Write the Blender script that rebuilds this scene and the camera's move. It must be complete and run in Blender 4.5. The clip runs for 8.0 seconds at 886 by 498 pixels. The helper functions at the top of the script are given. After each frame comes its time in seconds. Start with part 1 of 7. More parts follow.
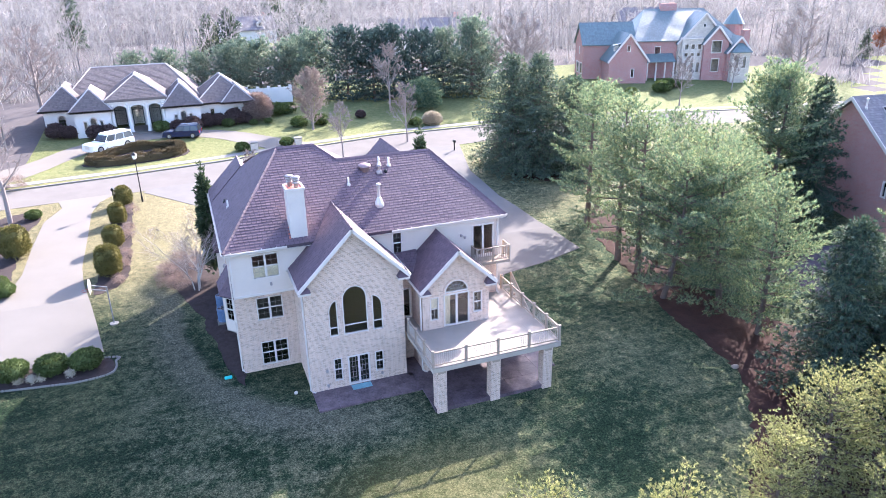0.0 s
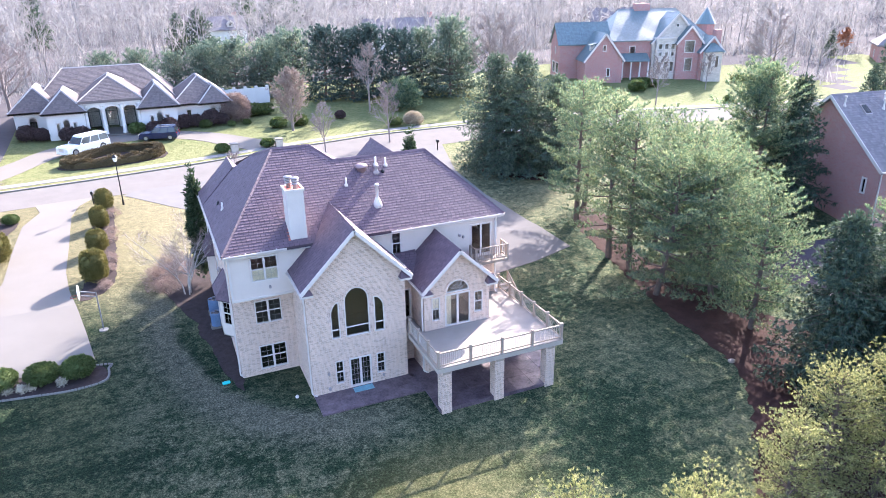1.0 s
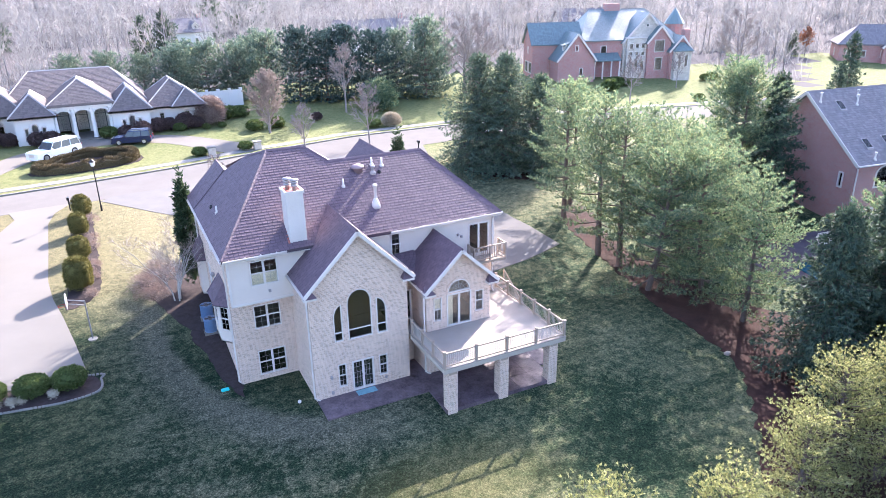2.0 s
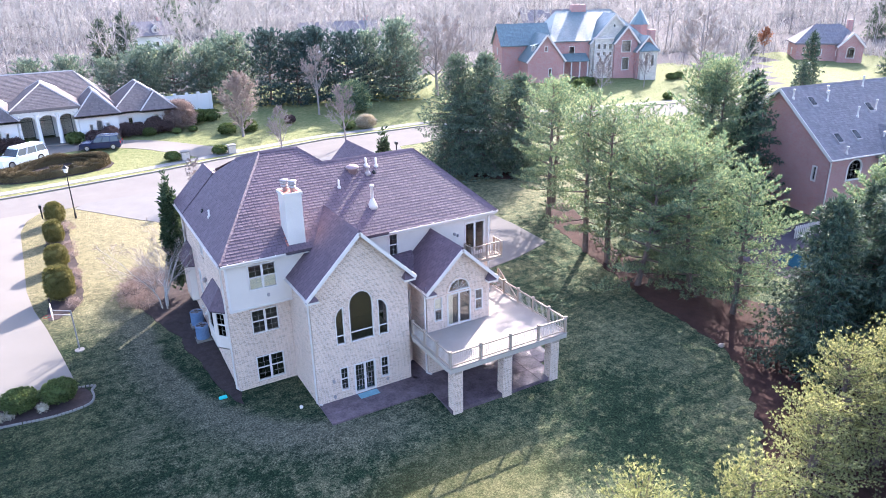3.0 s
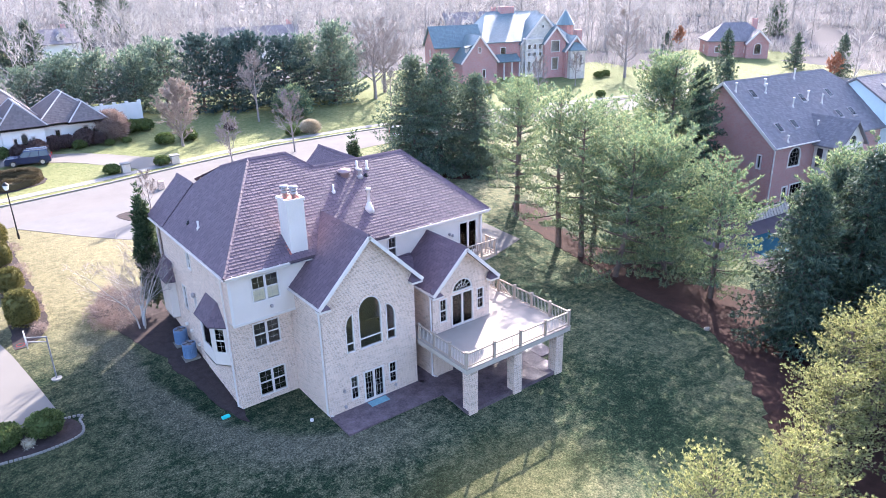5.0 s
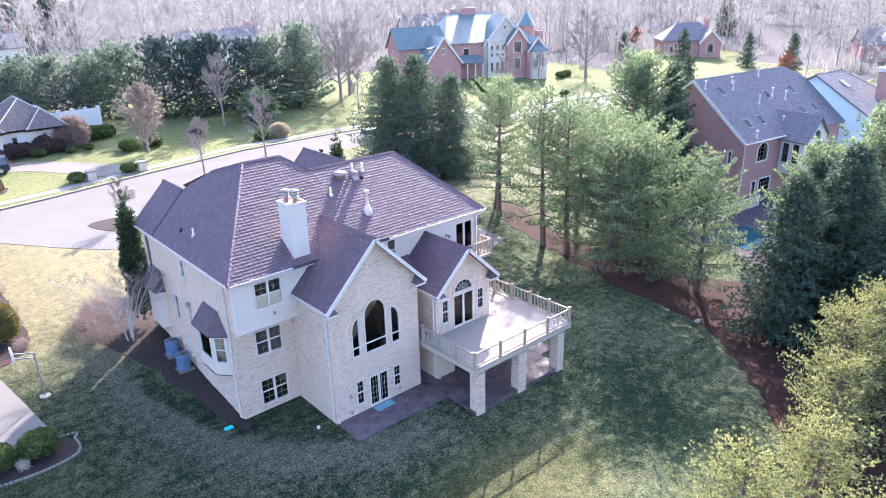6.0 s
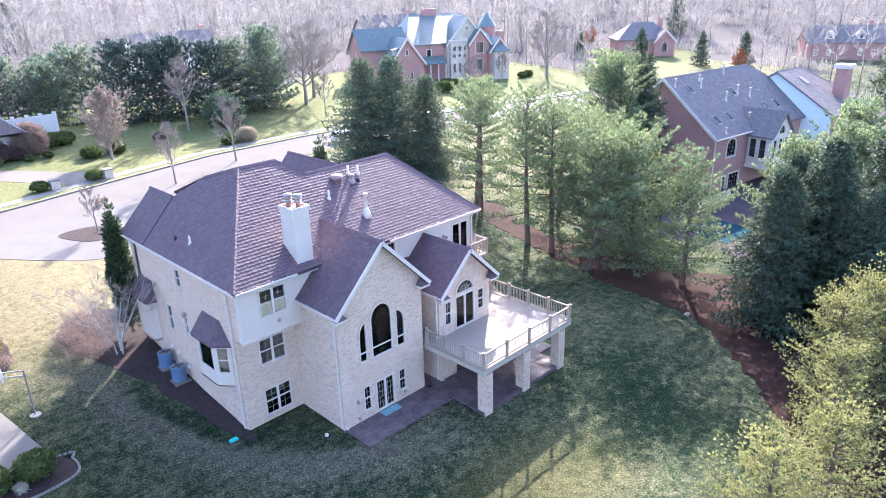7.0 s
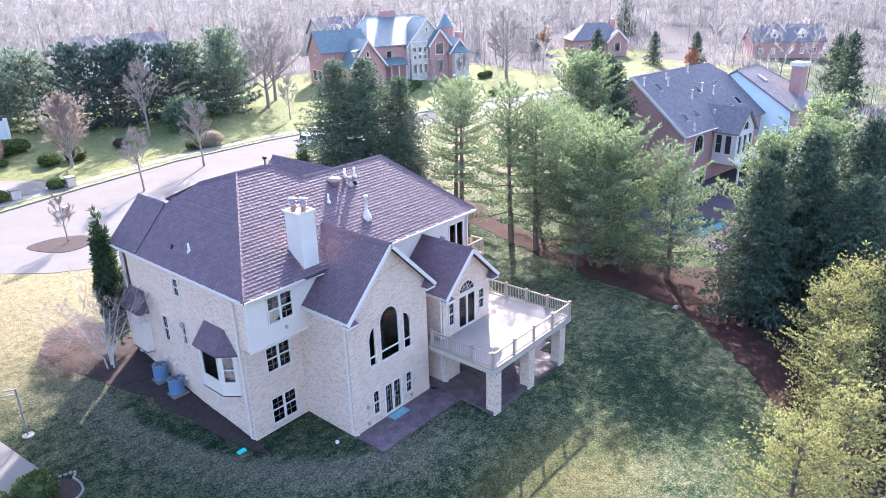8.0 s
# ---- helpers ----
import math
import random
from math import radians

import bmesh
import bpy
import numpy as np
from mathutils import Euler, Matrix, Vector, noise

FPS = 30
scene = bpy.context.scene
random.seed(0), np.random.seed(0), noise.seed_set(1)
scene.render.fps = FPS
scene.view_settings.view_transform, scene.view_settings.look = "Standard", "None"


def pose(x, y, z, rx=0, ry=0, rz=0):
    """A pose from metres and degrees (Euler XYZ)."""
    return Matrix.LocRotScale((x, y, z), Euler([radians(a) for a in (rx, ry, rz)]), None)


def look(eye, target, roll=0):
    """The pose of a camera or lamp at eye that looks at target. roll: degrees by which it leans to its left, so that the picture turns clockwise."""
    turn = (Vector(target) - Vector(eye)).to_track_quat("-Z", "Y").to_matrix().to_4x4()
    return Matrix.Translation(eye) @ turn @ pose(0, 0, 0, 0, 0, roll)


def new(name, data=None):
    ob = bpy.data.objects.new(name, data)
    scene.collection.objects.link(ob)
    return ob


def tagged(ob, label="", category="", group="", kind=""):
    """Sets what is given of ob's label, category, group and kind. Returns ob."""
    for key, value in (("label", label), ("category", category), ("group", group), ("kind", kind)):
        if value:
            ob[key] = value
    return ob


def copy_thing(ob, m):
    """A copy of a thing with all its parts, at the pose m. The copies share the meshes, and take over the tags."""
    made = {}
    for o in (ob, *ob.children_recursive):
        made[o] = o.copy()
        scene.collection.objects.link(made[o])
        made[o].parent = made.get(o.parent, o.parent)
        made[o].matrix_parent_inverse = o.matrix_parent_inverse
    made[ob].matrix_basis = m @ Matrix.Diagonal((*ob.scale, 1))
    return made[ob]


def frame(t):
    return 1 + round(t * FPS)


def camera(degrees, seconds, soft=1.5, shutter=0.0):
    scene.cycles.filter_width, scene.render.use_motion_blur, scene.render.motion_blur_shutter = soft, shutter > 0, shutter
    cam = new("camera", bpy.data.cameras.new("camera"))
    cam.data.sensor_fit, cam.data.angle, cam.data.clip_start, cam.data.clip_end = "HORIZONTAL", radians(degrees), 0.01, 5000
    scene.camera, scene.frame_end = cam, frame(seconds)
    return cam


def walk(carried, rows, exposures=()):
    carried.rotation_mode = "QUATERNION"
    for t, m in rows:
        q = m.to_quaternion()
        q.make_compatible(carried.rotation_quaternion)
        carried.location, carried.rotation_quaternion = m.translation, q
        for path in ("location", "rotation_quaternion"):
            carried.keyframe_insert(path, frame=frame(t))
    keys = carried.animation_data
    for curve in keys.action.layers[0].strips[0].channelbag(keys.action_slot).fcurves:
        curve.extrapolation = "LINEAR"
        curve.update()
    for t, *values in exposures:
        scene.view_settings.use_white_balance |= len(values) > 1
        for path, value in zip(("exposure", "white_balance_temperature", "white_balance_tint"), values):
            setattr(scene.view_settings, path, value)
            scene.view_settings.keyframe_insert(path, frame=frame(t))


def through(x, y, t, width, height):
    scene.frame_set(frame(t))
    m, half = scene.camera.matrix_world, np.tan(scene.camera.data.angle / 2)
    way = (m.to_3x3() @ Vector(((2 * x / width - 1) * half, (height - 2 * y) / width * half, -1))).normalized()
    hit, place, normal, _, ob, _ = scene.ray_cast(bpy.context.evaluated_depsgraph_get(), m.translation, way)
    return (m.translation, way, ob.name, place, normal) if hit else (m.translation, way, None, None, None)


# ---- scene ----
cam = camera(65.2, 8.0, soft=0.7)
PATH = [
    (0, (-1.045, 0.156, 23.896), (-0.398, 1.898, 23.157), -1.2),
    (0.5, (-1.854, 0.583, 23.865), (-1.171, 2.311, 23.125), -1.0),
    (1, (-2.762, 1.03, 23.84), (-2.034, 2.74, 23.1), -1.0),
    (1.5, (-3.689, 1.523, 23.788), (-2.918, 3.215, 23.049), -1.0),
    (3, (-6.543, 3.261, 23.469), (-5.631, 4.883, 22.737), -1.1),
    (3.5, (-7.545, 3.902, 23.379), (-6.586, 5.499, 22.651), -1.1),
    (4, (-8.584, 4.66, 23.339), (-7.576, 6.226, 22.611), -1.2),
    (4.5, (-9.64, 5.457, 23.307), (-8.58, 6.989, 22.579), -1.3),
    (6, (-12.738, 8.212, 23.195), (-11.523, 9.626, 22.47), -1.5),
    (6.5, (-13.731, 9.17, 23.202), (-12.468, 10.541, 22.478), -1.5),
    (7, (-14.68, 10.279, 23.206), (-13.368, 11.603, 22.481), -1.6),
    (7.5, (-15.657, 11.408, 23.227), (-14.298, 12.683, 22.501), -1.6),
    (8, (-16.679, 12.619, 23.218), (-15.27, 13.839, 22.493), -1.6),
]
walk(cam, [(t, look(eye, target, roll)) for t, eye, target, roll in PATH], exposures=[(0, 2.37, 5600, 21), (8, 2.37, 5600, 21)])

# ---- daylight: low winter sun behind the house, clear hazy sky ----
SUN_AZ, SUN_EL = radians(38.0), radians(29.5)
world = bpy.data.worlds.new("sky")
scene.world = world
world.use_nodes = True
wn = world.node_tree.nodes
sky = wn.new("ShaderNodeTexSky")
sky.sky_type, sky.sun_disc = "NISHITA", False
sky.sun_elevation, sky.sun_rotation = SUN_EL, math.pi / 2 - SUN_AZ
sky.air_density, sky.dust_density, sky.ozone_density = 1.0, 2.0, 0.6
world.node_tree.links.new(sky.outputs[0], wn["Background"].inputs[0])
wn["Background"].inputs[1].default_value = 0.15
sun = new("sun", bpy.data.lights.new("sun", "SUN"))
sun.data.energy, sun.data.angle, sun.data.color = 4.2, radians(0.6), (1.0, 0.89, 0.71)
sun.matrix_world = look(Vector((math.cos(SUN_AZ) * math.cos(SUN_EL), math.sin(SUN_AZ) * math.cos(SUN_EL), math.sin(SUN_EL))) * 200, (0, 0, 0))


# ---- materials ----
def nodes_of(name, rough=0.8, metal=0.0, spec=0.3):
    m = bpy.data.materials.new(name)
    m.use_nodes = True
    b = m.node_tree.nodes["Principled BSDF"]
    b.inputs["Roughness"].default_value, b.inputs["Metallic"].default_value = rough, metal
    b.inputs["Specular IOR Level"].default_value = spec
    return m, m.node_tree.nodes, m.node_tree.links, b


def ramp(n, l, fac, stops):
    r = n.new("ShaderNodeValToRGB")
    while len(r.color_ramp.elements) < len(stops):
        r.color_ramp.elements.new(0.5)
    for e, (p, c) in zip(r.color_ramp.elements, stops):
        e.position, e.color = p, (*c, 1)
    l.new(fac, r.inputs[0])
    return r.outputs[0]


def noisy(n, l, scale, detail=4, vec=None, rough=0.6, stretch=None):
    if vec is None:
        vec = n.new("ShaderNodeTexCoord").outputs["Object"]
    if stretch:
        mp = n.new("ShaderNodeMapping")
        mp.inputs["Scale"].default_value = stretch
        l.new(vec, mp.inputs[0])
        vec = mp.outputs[0]
    t = n.new("ShaderNodeTexNoise")
    t.inputs["Scale"].default_value, t.inputs["Detail"].default_value, t.inputs["Roughness"].default_value = scale, detail, rough
    l.new(vec, t.inputs["Vector"])
    return t.outputs["Fac"]


def mixc(n, l, fac, a, b, kind="MIX"):
    m = n.new("ShaderNodeMix")
    m.data_type, m.blend_type = "RGBA", kind
    for i, v in ((0, fac), (6, a), (7, b)):
        if isinstance(v, (int, float)):
            m.inputs[i].default_value = v
        elif isinstance(v, tuple):
            m.inputs[i].default_value = (*v, 1)
        else:
            l.new(v, m.inputs[i])
    return m.outputs[2]


def bump(n, l, b, height, strength, dist=0.02):
    k = n.new("ShaderNodeBump")
    k.inputs["Strength"].default_value, k.inputs["Distance"].default_value = strength, dist
    l.new(height, k.inputs["Height"])
    l.new(k.outputs[0], b.inputs["Normal"])


def plain(name, c, rough=0.7, metal=0.0, var=0.12, scale=3.0, fine=40.0, bumpy=0.15, spec=0.3, per=None):
    """A painted, stained or mineral surface: two scales of variation and fine relief; per: 'object' or 'island' shifts the tone piece by piece."""
    m, n, l, b = nodes_of(name, rough, metal, spec)
    dark, light = tuple(v * (1 - var) for v in c), tuple(min(1, v * (1 + var)) for v in c)
    col = ramp(n, l, noisy(n, l, scale), [(0.3, dark), (0.7, light)])
    f = noisy(n, l, fine, 3)
    col = mixc(n, l, 0.35, col, ramp(n, l, f, [(0.35, dark), (0.65, light)]), "MIX")
    if per:
        src = n.new("ShaderNodeObjectInfo").outputs["Random"] if per == "object" else n.new("ShaderNodeNewGeometry").outputs["Random Per Island"]
        col = mixc(n, l, 0.8, col, ramp(n, l, src, [(0.0, (0.78, 0.77, 0.78)), (0.5, (0.96, 0.95, 0.95)), (1.0, (1.14, 1.13, 1.12))]), "MULTIPLY")
    l.new(col, b.inputs["Base Color"])
    if bumpy:
        bump(n, l, b, f, bumpy)
    return m


def brickwork(name, c1, c2, c3, mortar, length=0.21, height=0.073):
    m, n, l, b = nodes_of(name, 0.88)
    uv = n.new("ShaderNodeUVMap").outputs[0]
    t = n.new("ShaderNodeTexBrick")
    l.new(uv, t.inputs["Vector"])
    t.inputs["Scale"].default_value, t.inputs["Brick Width"].default_value, t.inputs["Row Height"].default_value = 1.0, length, height
    t.inputs["Mortar Size"].default_value, t.inputs["Mortar Smooth"].default_value, t.inputs["Bias"].default_value = 0.011, 0.2, 0.0
    t.inputs["Color1"].default_value, t.inputs["Color2"].default_value, t.inputs["Mortar"].default_value = (*c1, 1), (*c2, 1), (*mortar, 1)
    # every brick has its own tone, some are odd; then broad weathering
    xy = n.new("ShaderNodeSeparateXYZ")
    l.new(uv, xy.inputs[0])
    row = calc(n, l, "FLOOR", calc(n, l, "DIVIDE", xy.outputs[1], height))
    half = calc(n, l, "MULTIPLY", calc(n, l, "FLOORED_MODULO", row, 2.0), 0.5)
    col_no = calc(n, l, "FLOOR", calc(n, l, "ADD", calc(n, l, "DIVIDE", xy.outputs[0], length), half))
    cell = n.new("ShaderNodeCombineXYZ")
    l.new(col_no, cell.inputs[0]), l.new(row, cell.inputs[1])
    tone = n.new("ShaderNodeTexWhiteNoise")
    l.new(cell.outputs[0], tone.inputs["Vector"])
    pick = ramp(n, l, tone.outputs["Value"], [(0.72, (0, 0, 0)), (0.8, (1, 1, 1))])
    col = mixc(n, l, pick, t.outputs["Color"], mixc(n, l, t.outputs["Fac"], c3, mortar))
    col = mixc(n, l, 0.7, col, ramp(n, l, tone.outputs["Value"], [(0.0, (1.05, 1.04, 1.03)), (0.7, (0.96, 0.95, 0.95)), (1.0, (0.88, 0.88, 0.88))]), "MULTIPLY")
    w = noisy(n, l, 0.55, 4, uv)
    col = mixc(n, l, 0.5, col, ramp(n, l, w, [(0.3, (0.86, 0.85, 0.84)), (0.7, (1.08, 1.08, 1.08))]), "MULTIPLY")
    l.new(col, b.inputs["Base Color"])
    inv = n.new("ShaderNodeMath")
    inv.operation, inv.inputs[0].default_value = "SUBTRACT", 1.0
    l.new(t.outputs["Fac"], inv.inputs[1])
    bump(n, l, b, inv.outputs[0], 0.6, 0.012)
    return m


def calc(n, l, op, a, b=None, c=None, clamp=False):
    m = n.new("ShaderNodeMath")
    m.operation, m.use_clamp = op, clamp
    for i, v in enumerate((a, b, c)):
        if isinstance(v, (int, float)):
            m.inputs[i].default_value = v
        elif v is not None:
            l.new(v, m.inputs[i])
    return m.outputs[0]


def lawn_material():
    m, n, l, b = nodes_of("lawn", 0.95, 0, 0.1)
    pos = n.new("ShaderNodeTexCoord").outputs["Object"]
    big = noisy(n, l, 0.13, 4, pos, 0.6)
    mid = noisy(n, l, 2.0, 7, pos, 0.72)
    runs = noisy(n, l, 0.9, 4, pos, 0.6, (0.3, 1.2, 1.0))
    fine = noisy(n, l, 9.0, 6, pos, 0.8)
    blade = noisy(n, l, 30.0, 3, pos, 0.8)
    xyz = n.new("ShaderNodeSeparateXYZ")
    l.new(pos, xyz.inputs[0])
    x, y = xyz.outputs[0], xyz.outputs[1]
    grain = calc(n, l, "MULTIPLY_ADD", big, 0.3, calc(n, l, "MULTIPLY_ADD", fine, 0.75, calc(n, l, "MULTIPLY", runs, 0.15)))
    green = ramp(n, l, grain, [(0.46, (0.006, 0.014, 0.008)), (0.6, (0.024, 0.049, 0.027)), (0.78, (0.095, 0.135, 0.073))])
    straw = ramp(n, l, fine, [(0.3, (0.13, 0.118, 0.062)), (0.5, (0.245, 0.222, 0.135)), (0.72, (0.34, 0.31, 0.20))])
    frost = ramp(n, l, fine, [(0.3, (0.04, 0.048, 0.032)), (0.5, (0.122, 0.126, 0.094)), (0.72, (0.285, 0.282, 0.225))])
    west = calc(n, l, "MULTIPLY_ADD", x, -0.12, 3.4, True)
    # dormant straw grass towards the street, its yellow brightened to carry the sun there
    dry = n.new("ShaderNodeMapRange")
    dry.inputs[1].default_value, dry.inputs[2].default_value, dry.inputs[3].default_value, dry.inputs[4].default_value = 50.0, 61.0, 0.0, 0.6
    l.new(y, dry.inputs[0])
    # less straw past y 92: the pine row's shade put into the colour
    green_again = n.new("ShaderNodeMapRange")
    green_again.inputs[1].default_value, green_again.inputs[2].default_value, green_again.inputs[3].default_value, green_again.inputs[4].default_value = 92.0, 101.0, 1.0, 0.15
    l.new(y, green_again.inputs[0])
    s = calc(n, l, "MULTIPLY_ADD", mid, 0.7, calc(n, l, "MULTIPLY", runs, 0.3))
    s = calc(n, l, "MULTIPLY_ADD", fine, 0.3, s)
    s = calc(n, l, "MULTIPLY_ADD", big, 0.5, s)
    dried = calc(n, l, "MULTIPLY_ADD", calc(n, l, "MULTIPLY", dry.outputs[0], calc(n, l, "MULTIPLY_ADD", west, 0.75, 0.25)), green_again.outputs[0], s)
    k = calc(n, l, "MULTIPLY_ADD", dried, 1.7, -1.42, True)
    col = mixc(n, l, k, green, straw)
    # bleached, rimed tufts: a worn band that bends round the house's corner, thinner outside it, thick grass within
    ring = calc(n, l, "SQRT", calc(n, l, "ADD", calc(n, l, "POWER", calc(n, l, "MULTIPLY_ADD", x, 0.102, -0.714), 2.0), calc(n, l, "POWER", calc(n, l, "MULTIPLY_ADD", y, 0.069, -3.45), 2.0)))
    ring = calc(n, l, "MULTIPLY_ADD", runs, 0.1, calc(n, l, "ADD", ring, -0.05))
    outside = calc(n, l, "MULTIPLY_ADD", ring, 14.0, -14.0, True)
    track = calc(n, l, "MULTIPLY", outside, calc(n, l, "MULTIPLY_ADD", ring, -4.5, 6.0, True))
    track = calc(n, l, "MULTIPLY", track, calc(n, l, "MULTIPLY", calc(n, l, "MULTIPLY_ADD", y, -0.3, 17.0, True), calc(n, l, "MULTIPLY_ADD", x, -0.15, 1.9, True)), None, True)
    tuft = calc(n, l, "MULTIPLY_ADD", runs, 0.6, calc(n, l, "MULTIPLY", mid, 0.9))
    tuft = calc(n, l, "MULTIPLY_ADD", fine, 0.5, tuft)
    tuft = calc(n, l, "MULTIPLY_ADD", track, 0.5, calc(n, l, "MULTIPLY_ADD", big, 0.35, tuft))
    near = calc(n, l, "MULTIPLY", calc(n, l, "MULTIPLY_ADD", y, -0.2, 11.5, True), calc(n, l, "MULTIPLY_ADD", x, -0.085, 1.25, True))
    k2 = calc(n, l, "MULTIPLY", calc(n, l, "MULTIPLY_ADD", tuft, 2.2, -2.45, True), calc(n, l, "MULTIPLY", calc(n, l, "MULTIPLY", near, calc(n, l, "MULTIPLY_ADD", outside, 0.75, 0.25)), calc(n, l, "MULTIPLY_ADD", x, 0.42, 3.3, True)))
    col = mixc(n, l, k2, col, frost)
    tufts = calc(n, l, "MULTIPLY_ADD", k, -0.35, 0.55, True)
    col = mixc(n, l, 0.8, col, ramp(n, l, mid, [(0.32, (0.66, 0.68, 0.7)), (0.5, (1.0, 1.0, 1.0)), (0.68, (1.4, 1.36, 1.3))]), "MULTIPLY")
    col = mixc(n, l, tufts, col, ramp(n, l, fine, [(0.36, (0.5, 0.52, 0.52)), (0.5, (1.0, 1.0, 1.0)), (0.64, (1.7, 1.62, 1.5))]), "MULTIPLY")
    col = mixc(n, l, 0.75, col, ramp(n, l, blade, [(0.3, (0.45, 0.45, 0.45)), (0.7, (1.5, 1.5, 1.45))]), "MULTIPLY")
    # house shade put into the colour: grass brighter eastward, darker on the low west side
    shade_grade = n.new("ShaderNodeMapRange")
    shade_grade.inputs[1].default_value, shade_grade.inputs[2].default_value, shade_grade.inputs[3].default_value, shade_grade.inputs[4].default_value = -9.0, 13.0, 0.0, 1.0
    l.new(calc(n, l, "MULTIPLY_ADD", big, 7.0, calc(n, l, "ADD", x, -3.5)), shade_grade.inputs[0])
    col = mixc(n, l, 1.0, col, ramp(n, l, shade_grade.outputs[0], [(0.0, (0.7, 0.68, 0.62)), (1.0, (1.24, 1.16, 1.1))]), "MULTIPLY")
    # gold of the sunlit strips below the deck, painted in as an olive patch
    away = calc(n, l, "ADD", calc(n, l, "POWER", calc(n, l, "MULTIPLY_ADD", x, 0.13, -1.1), 2.0), calc(n, l, "POWER", calc(n, l, "MULTIPLY_ADD", y, 0.2, -5.4), 2.0))
    sun_patch = calc(n, l, "MULTIPLY_ADD", away, -0.55, calc(n, l, "MULTIPLY_ADD", mid, 0.6, 0.2), True)
    col = mixc(n, l, sun_patch, col, ramp(n, l, fine, [(0.35, (0.075, 0.07, 0.022)), (0.65, (0.19, 0.165, 0.062))]))
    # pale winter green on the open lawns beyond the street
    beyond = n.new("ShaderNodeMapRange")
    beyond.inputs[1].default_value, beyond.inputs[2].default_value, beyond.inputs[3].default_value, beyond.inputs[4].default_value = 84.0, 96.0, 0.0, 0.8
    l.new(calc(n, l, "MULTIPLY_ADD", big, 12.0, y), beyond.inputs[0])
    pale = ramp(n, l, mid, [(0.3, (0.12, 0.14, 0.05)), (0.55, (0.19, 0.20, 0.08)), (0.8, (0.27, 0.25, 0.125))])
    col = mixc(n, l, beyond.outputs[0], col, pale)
    l.new(col, b.inputs["Base Color"])
    bump(n, l, b, calc(n, l, "ADD", fine, blade), 0.9, 0.07)
    return m


def glass_material(name, tint=(0.75, 0.8, 0.82)):
    m = bpy.data.materials.new(name)
    m.use_nodes = True
    n, l = m.node_tree.nodes, m.node_tree.links
    n.remove(n["Principled BSDF"])
    tr, gl, mx, fr = n.new("ShaderNodeBsdfTransparent"), n.new("ShaderNodeBsdfGlossy"), n.new("ShaderNodeMixShader"), n.new("ShaderNodeFresnel")
    tr.inputs[0].default_value, gl.inputs["Roughness"].default_value, fr.inputs[0].default_value = (*tint, 1), 0.02, 1.5
    l.new(fr.outputs[0], mx.inputs[0]), l.new(tr.outputs[0], mx.inputs[1]), l.new(gl.outputs[0], mx.inputs[2])
    l.new(mx.outputs[0], n["Material Output"].inputs[0])
    return m


def leaf_material(name, c1, c2, c3, through=0.25, shine=(1.0, 1.0, 1.0)):
    m, n, l, b = nodes_of(name, 0.62, 0, 0.18)
    src = n.new("ShaderNodeNewGeometry").outputs["Random Per Island"]
    col = ramp(n, l, src, [(0.0, c1), (0.5, c2), (1.0, c3)])
    col = mixc(n, l, 0.55, col, ramp(n, l, noisy(n, l, 0.45, 3), [(0.3, (0.6, 0.65, 0.65)), (0.7, (1.3, 1.25, 1.1))]), "MULTIPLY")
    l.new(col, b.inputs["Base Color"])
    if through:
        # what passes through a needle is paler and yellower than what it reflects
        tl, mx = n.new("ShaderNodeBsdfTranslucent"), n.new("ShaderNodeMixShader")
        l.new(mixc(n, l, 1.0, col, shine, "MULTIPLY"), tl.inputs[0])
        mx.inputs[0].default_value = through
        l.new(b.outputs[0], mx.inputs[1]), l.new(tl.outputs[0], mx.inputs[2])
        l.new(mx.outputs[0], n["Material Output"].inputs[0])
    return m


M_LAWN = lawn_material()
M_BRICK = brickwork("cream_brick", (0.655, 0.478, 0.365), (0.595, 0.428, 0.327), (0.485, 0.346, 0.265), (0.82, 0.66, 0.545))
M_RED = brickwork("red_brick", (0.50, 0.225, 0.195), (0.42, 0.18, 0.16), (0.49, 0.27, 0.24), (0.44, 0.34, 0.31))
M_STONE = brickwork("pale_stone", (0.60, 0.53, 0.45), (0.52, 0.455, 0.385), (0.66, 0.59, 0.51), (0.54, 0.48, 0.42), 0.6, 0.3)
M_SHINGLE = plain("mauve_shingle", (0.136, 0.089, 0.106), 0.72, 0, 0.06, 1.2, 60, 0.4, 0.45, "island")
M_ROOF = plain("roof_deck", (0.085, 0.062, 0.07), 0.92, 0, 0.15, 2, 50, 0.3)
M_SHINGLE_GREY = plain("grey_shingle", (0.225, 0.20, 0.205), 0.9, 0, 0.06, 1.2, 60, 0.4, 0.25, "island")
M_SHINGLE_BROWN = plain("brown_grey_shingle", (0.165, 0.14, 0.135), 0.95, 0, 0.06, 1.2, 60, 0.4, 0.1, "island")
M_CAP = plain("pale_ridge_cap", (0.42, 0.39, 0.37), 0.7, 0, 0.08, 2.0, 30, 0.1)
M_SHINGLE_GREEN = plain("green_shingle", (0.15, 0.20, 0.205), 0.42, 0, 0.08, 1.2, 60, 0.1, 0.5, "island")
M_WHITE = plain("white_trim", (0.67, 0.59, 0.53), 0.5, 0, 0.05, 1.5, 30, 0.05)
M_SIDING = plain("white_siding", (0.66, 0.555, 0.475), 0.55, 0, 0.05, 0.8, 20, 0.05)
M_STUCCO = plain("white_stucco", (0.72, 0.69, 0.65), 0.85, 0, 0.06, 0.6, 30, 0.2)
M_FLUE = plain("chimney_paint", (0.66, 0.57, 0.50), 0.6, 0, 0.07, 0.9, 25, 0.1)
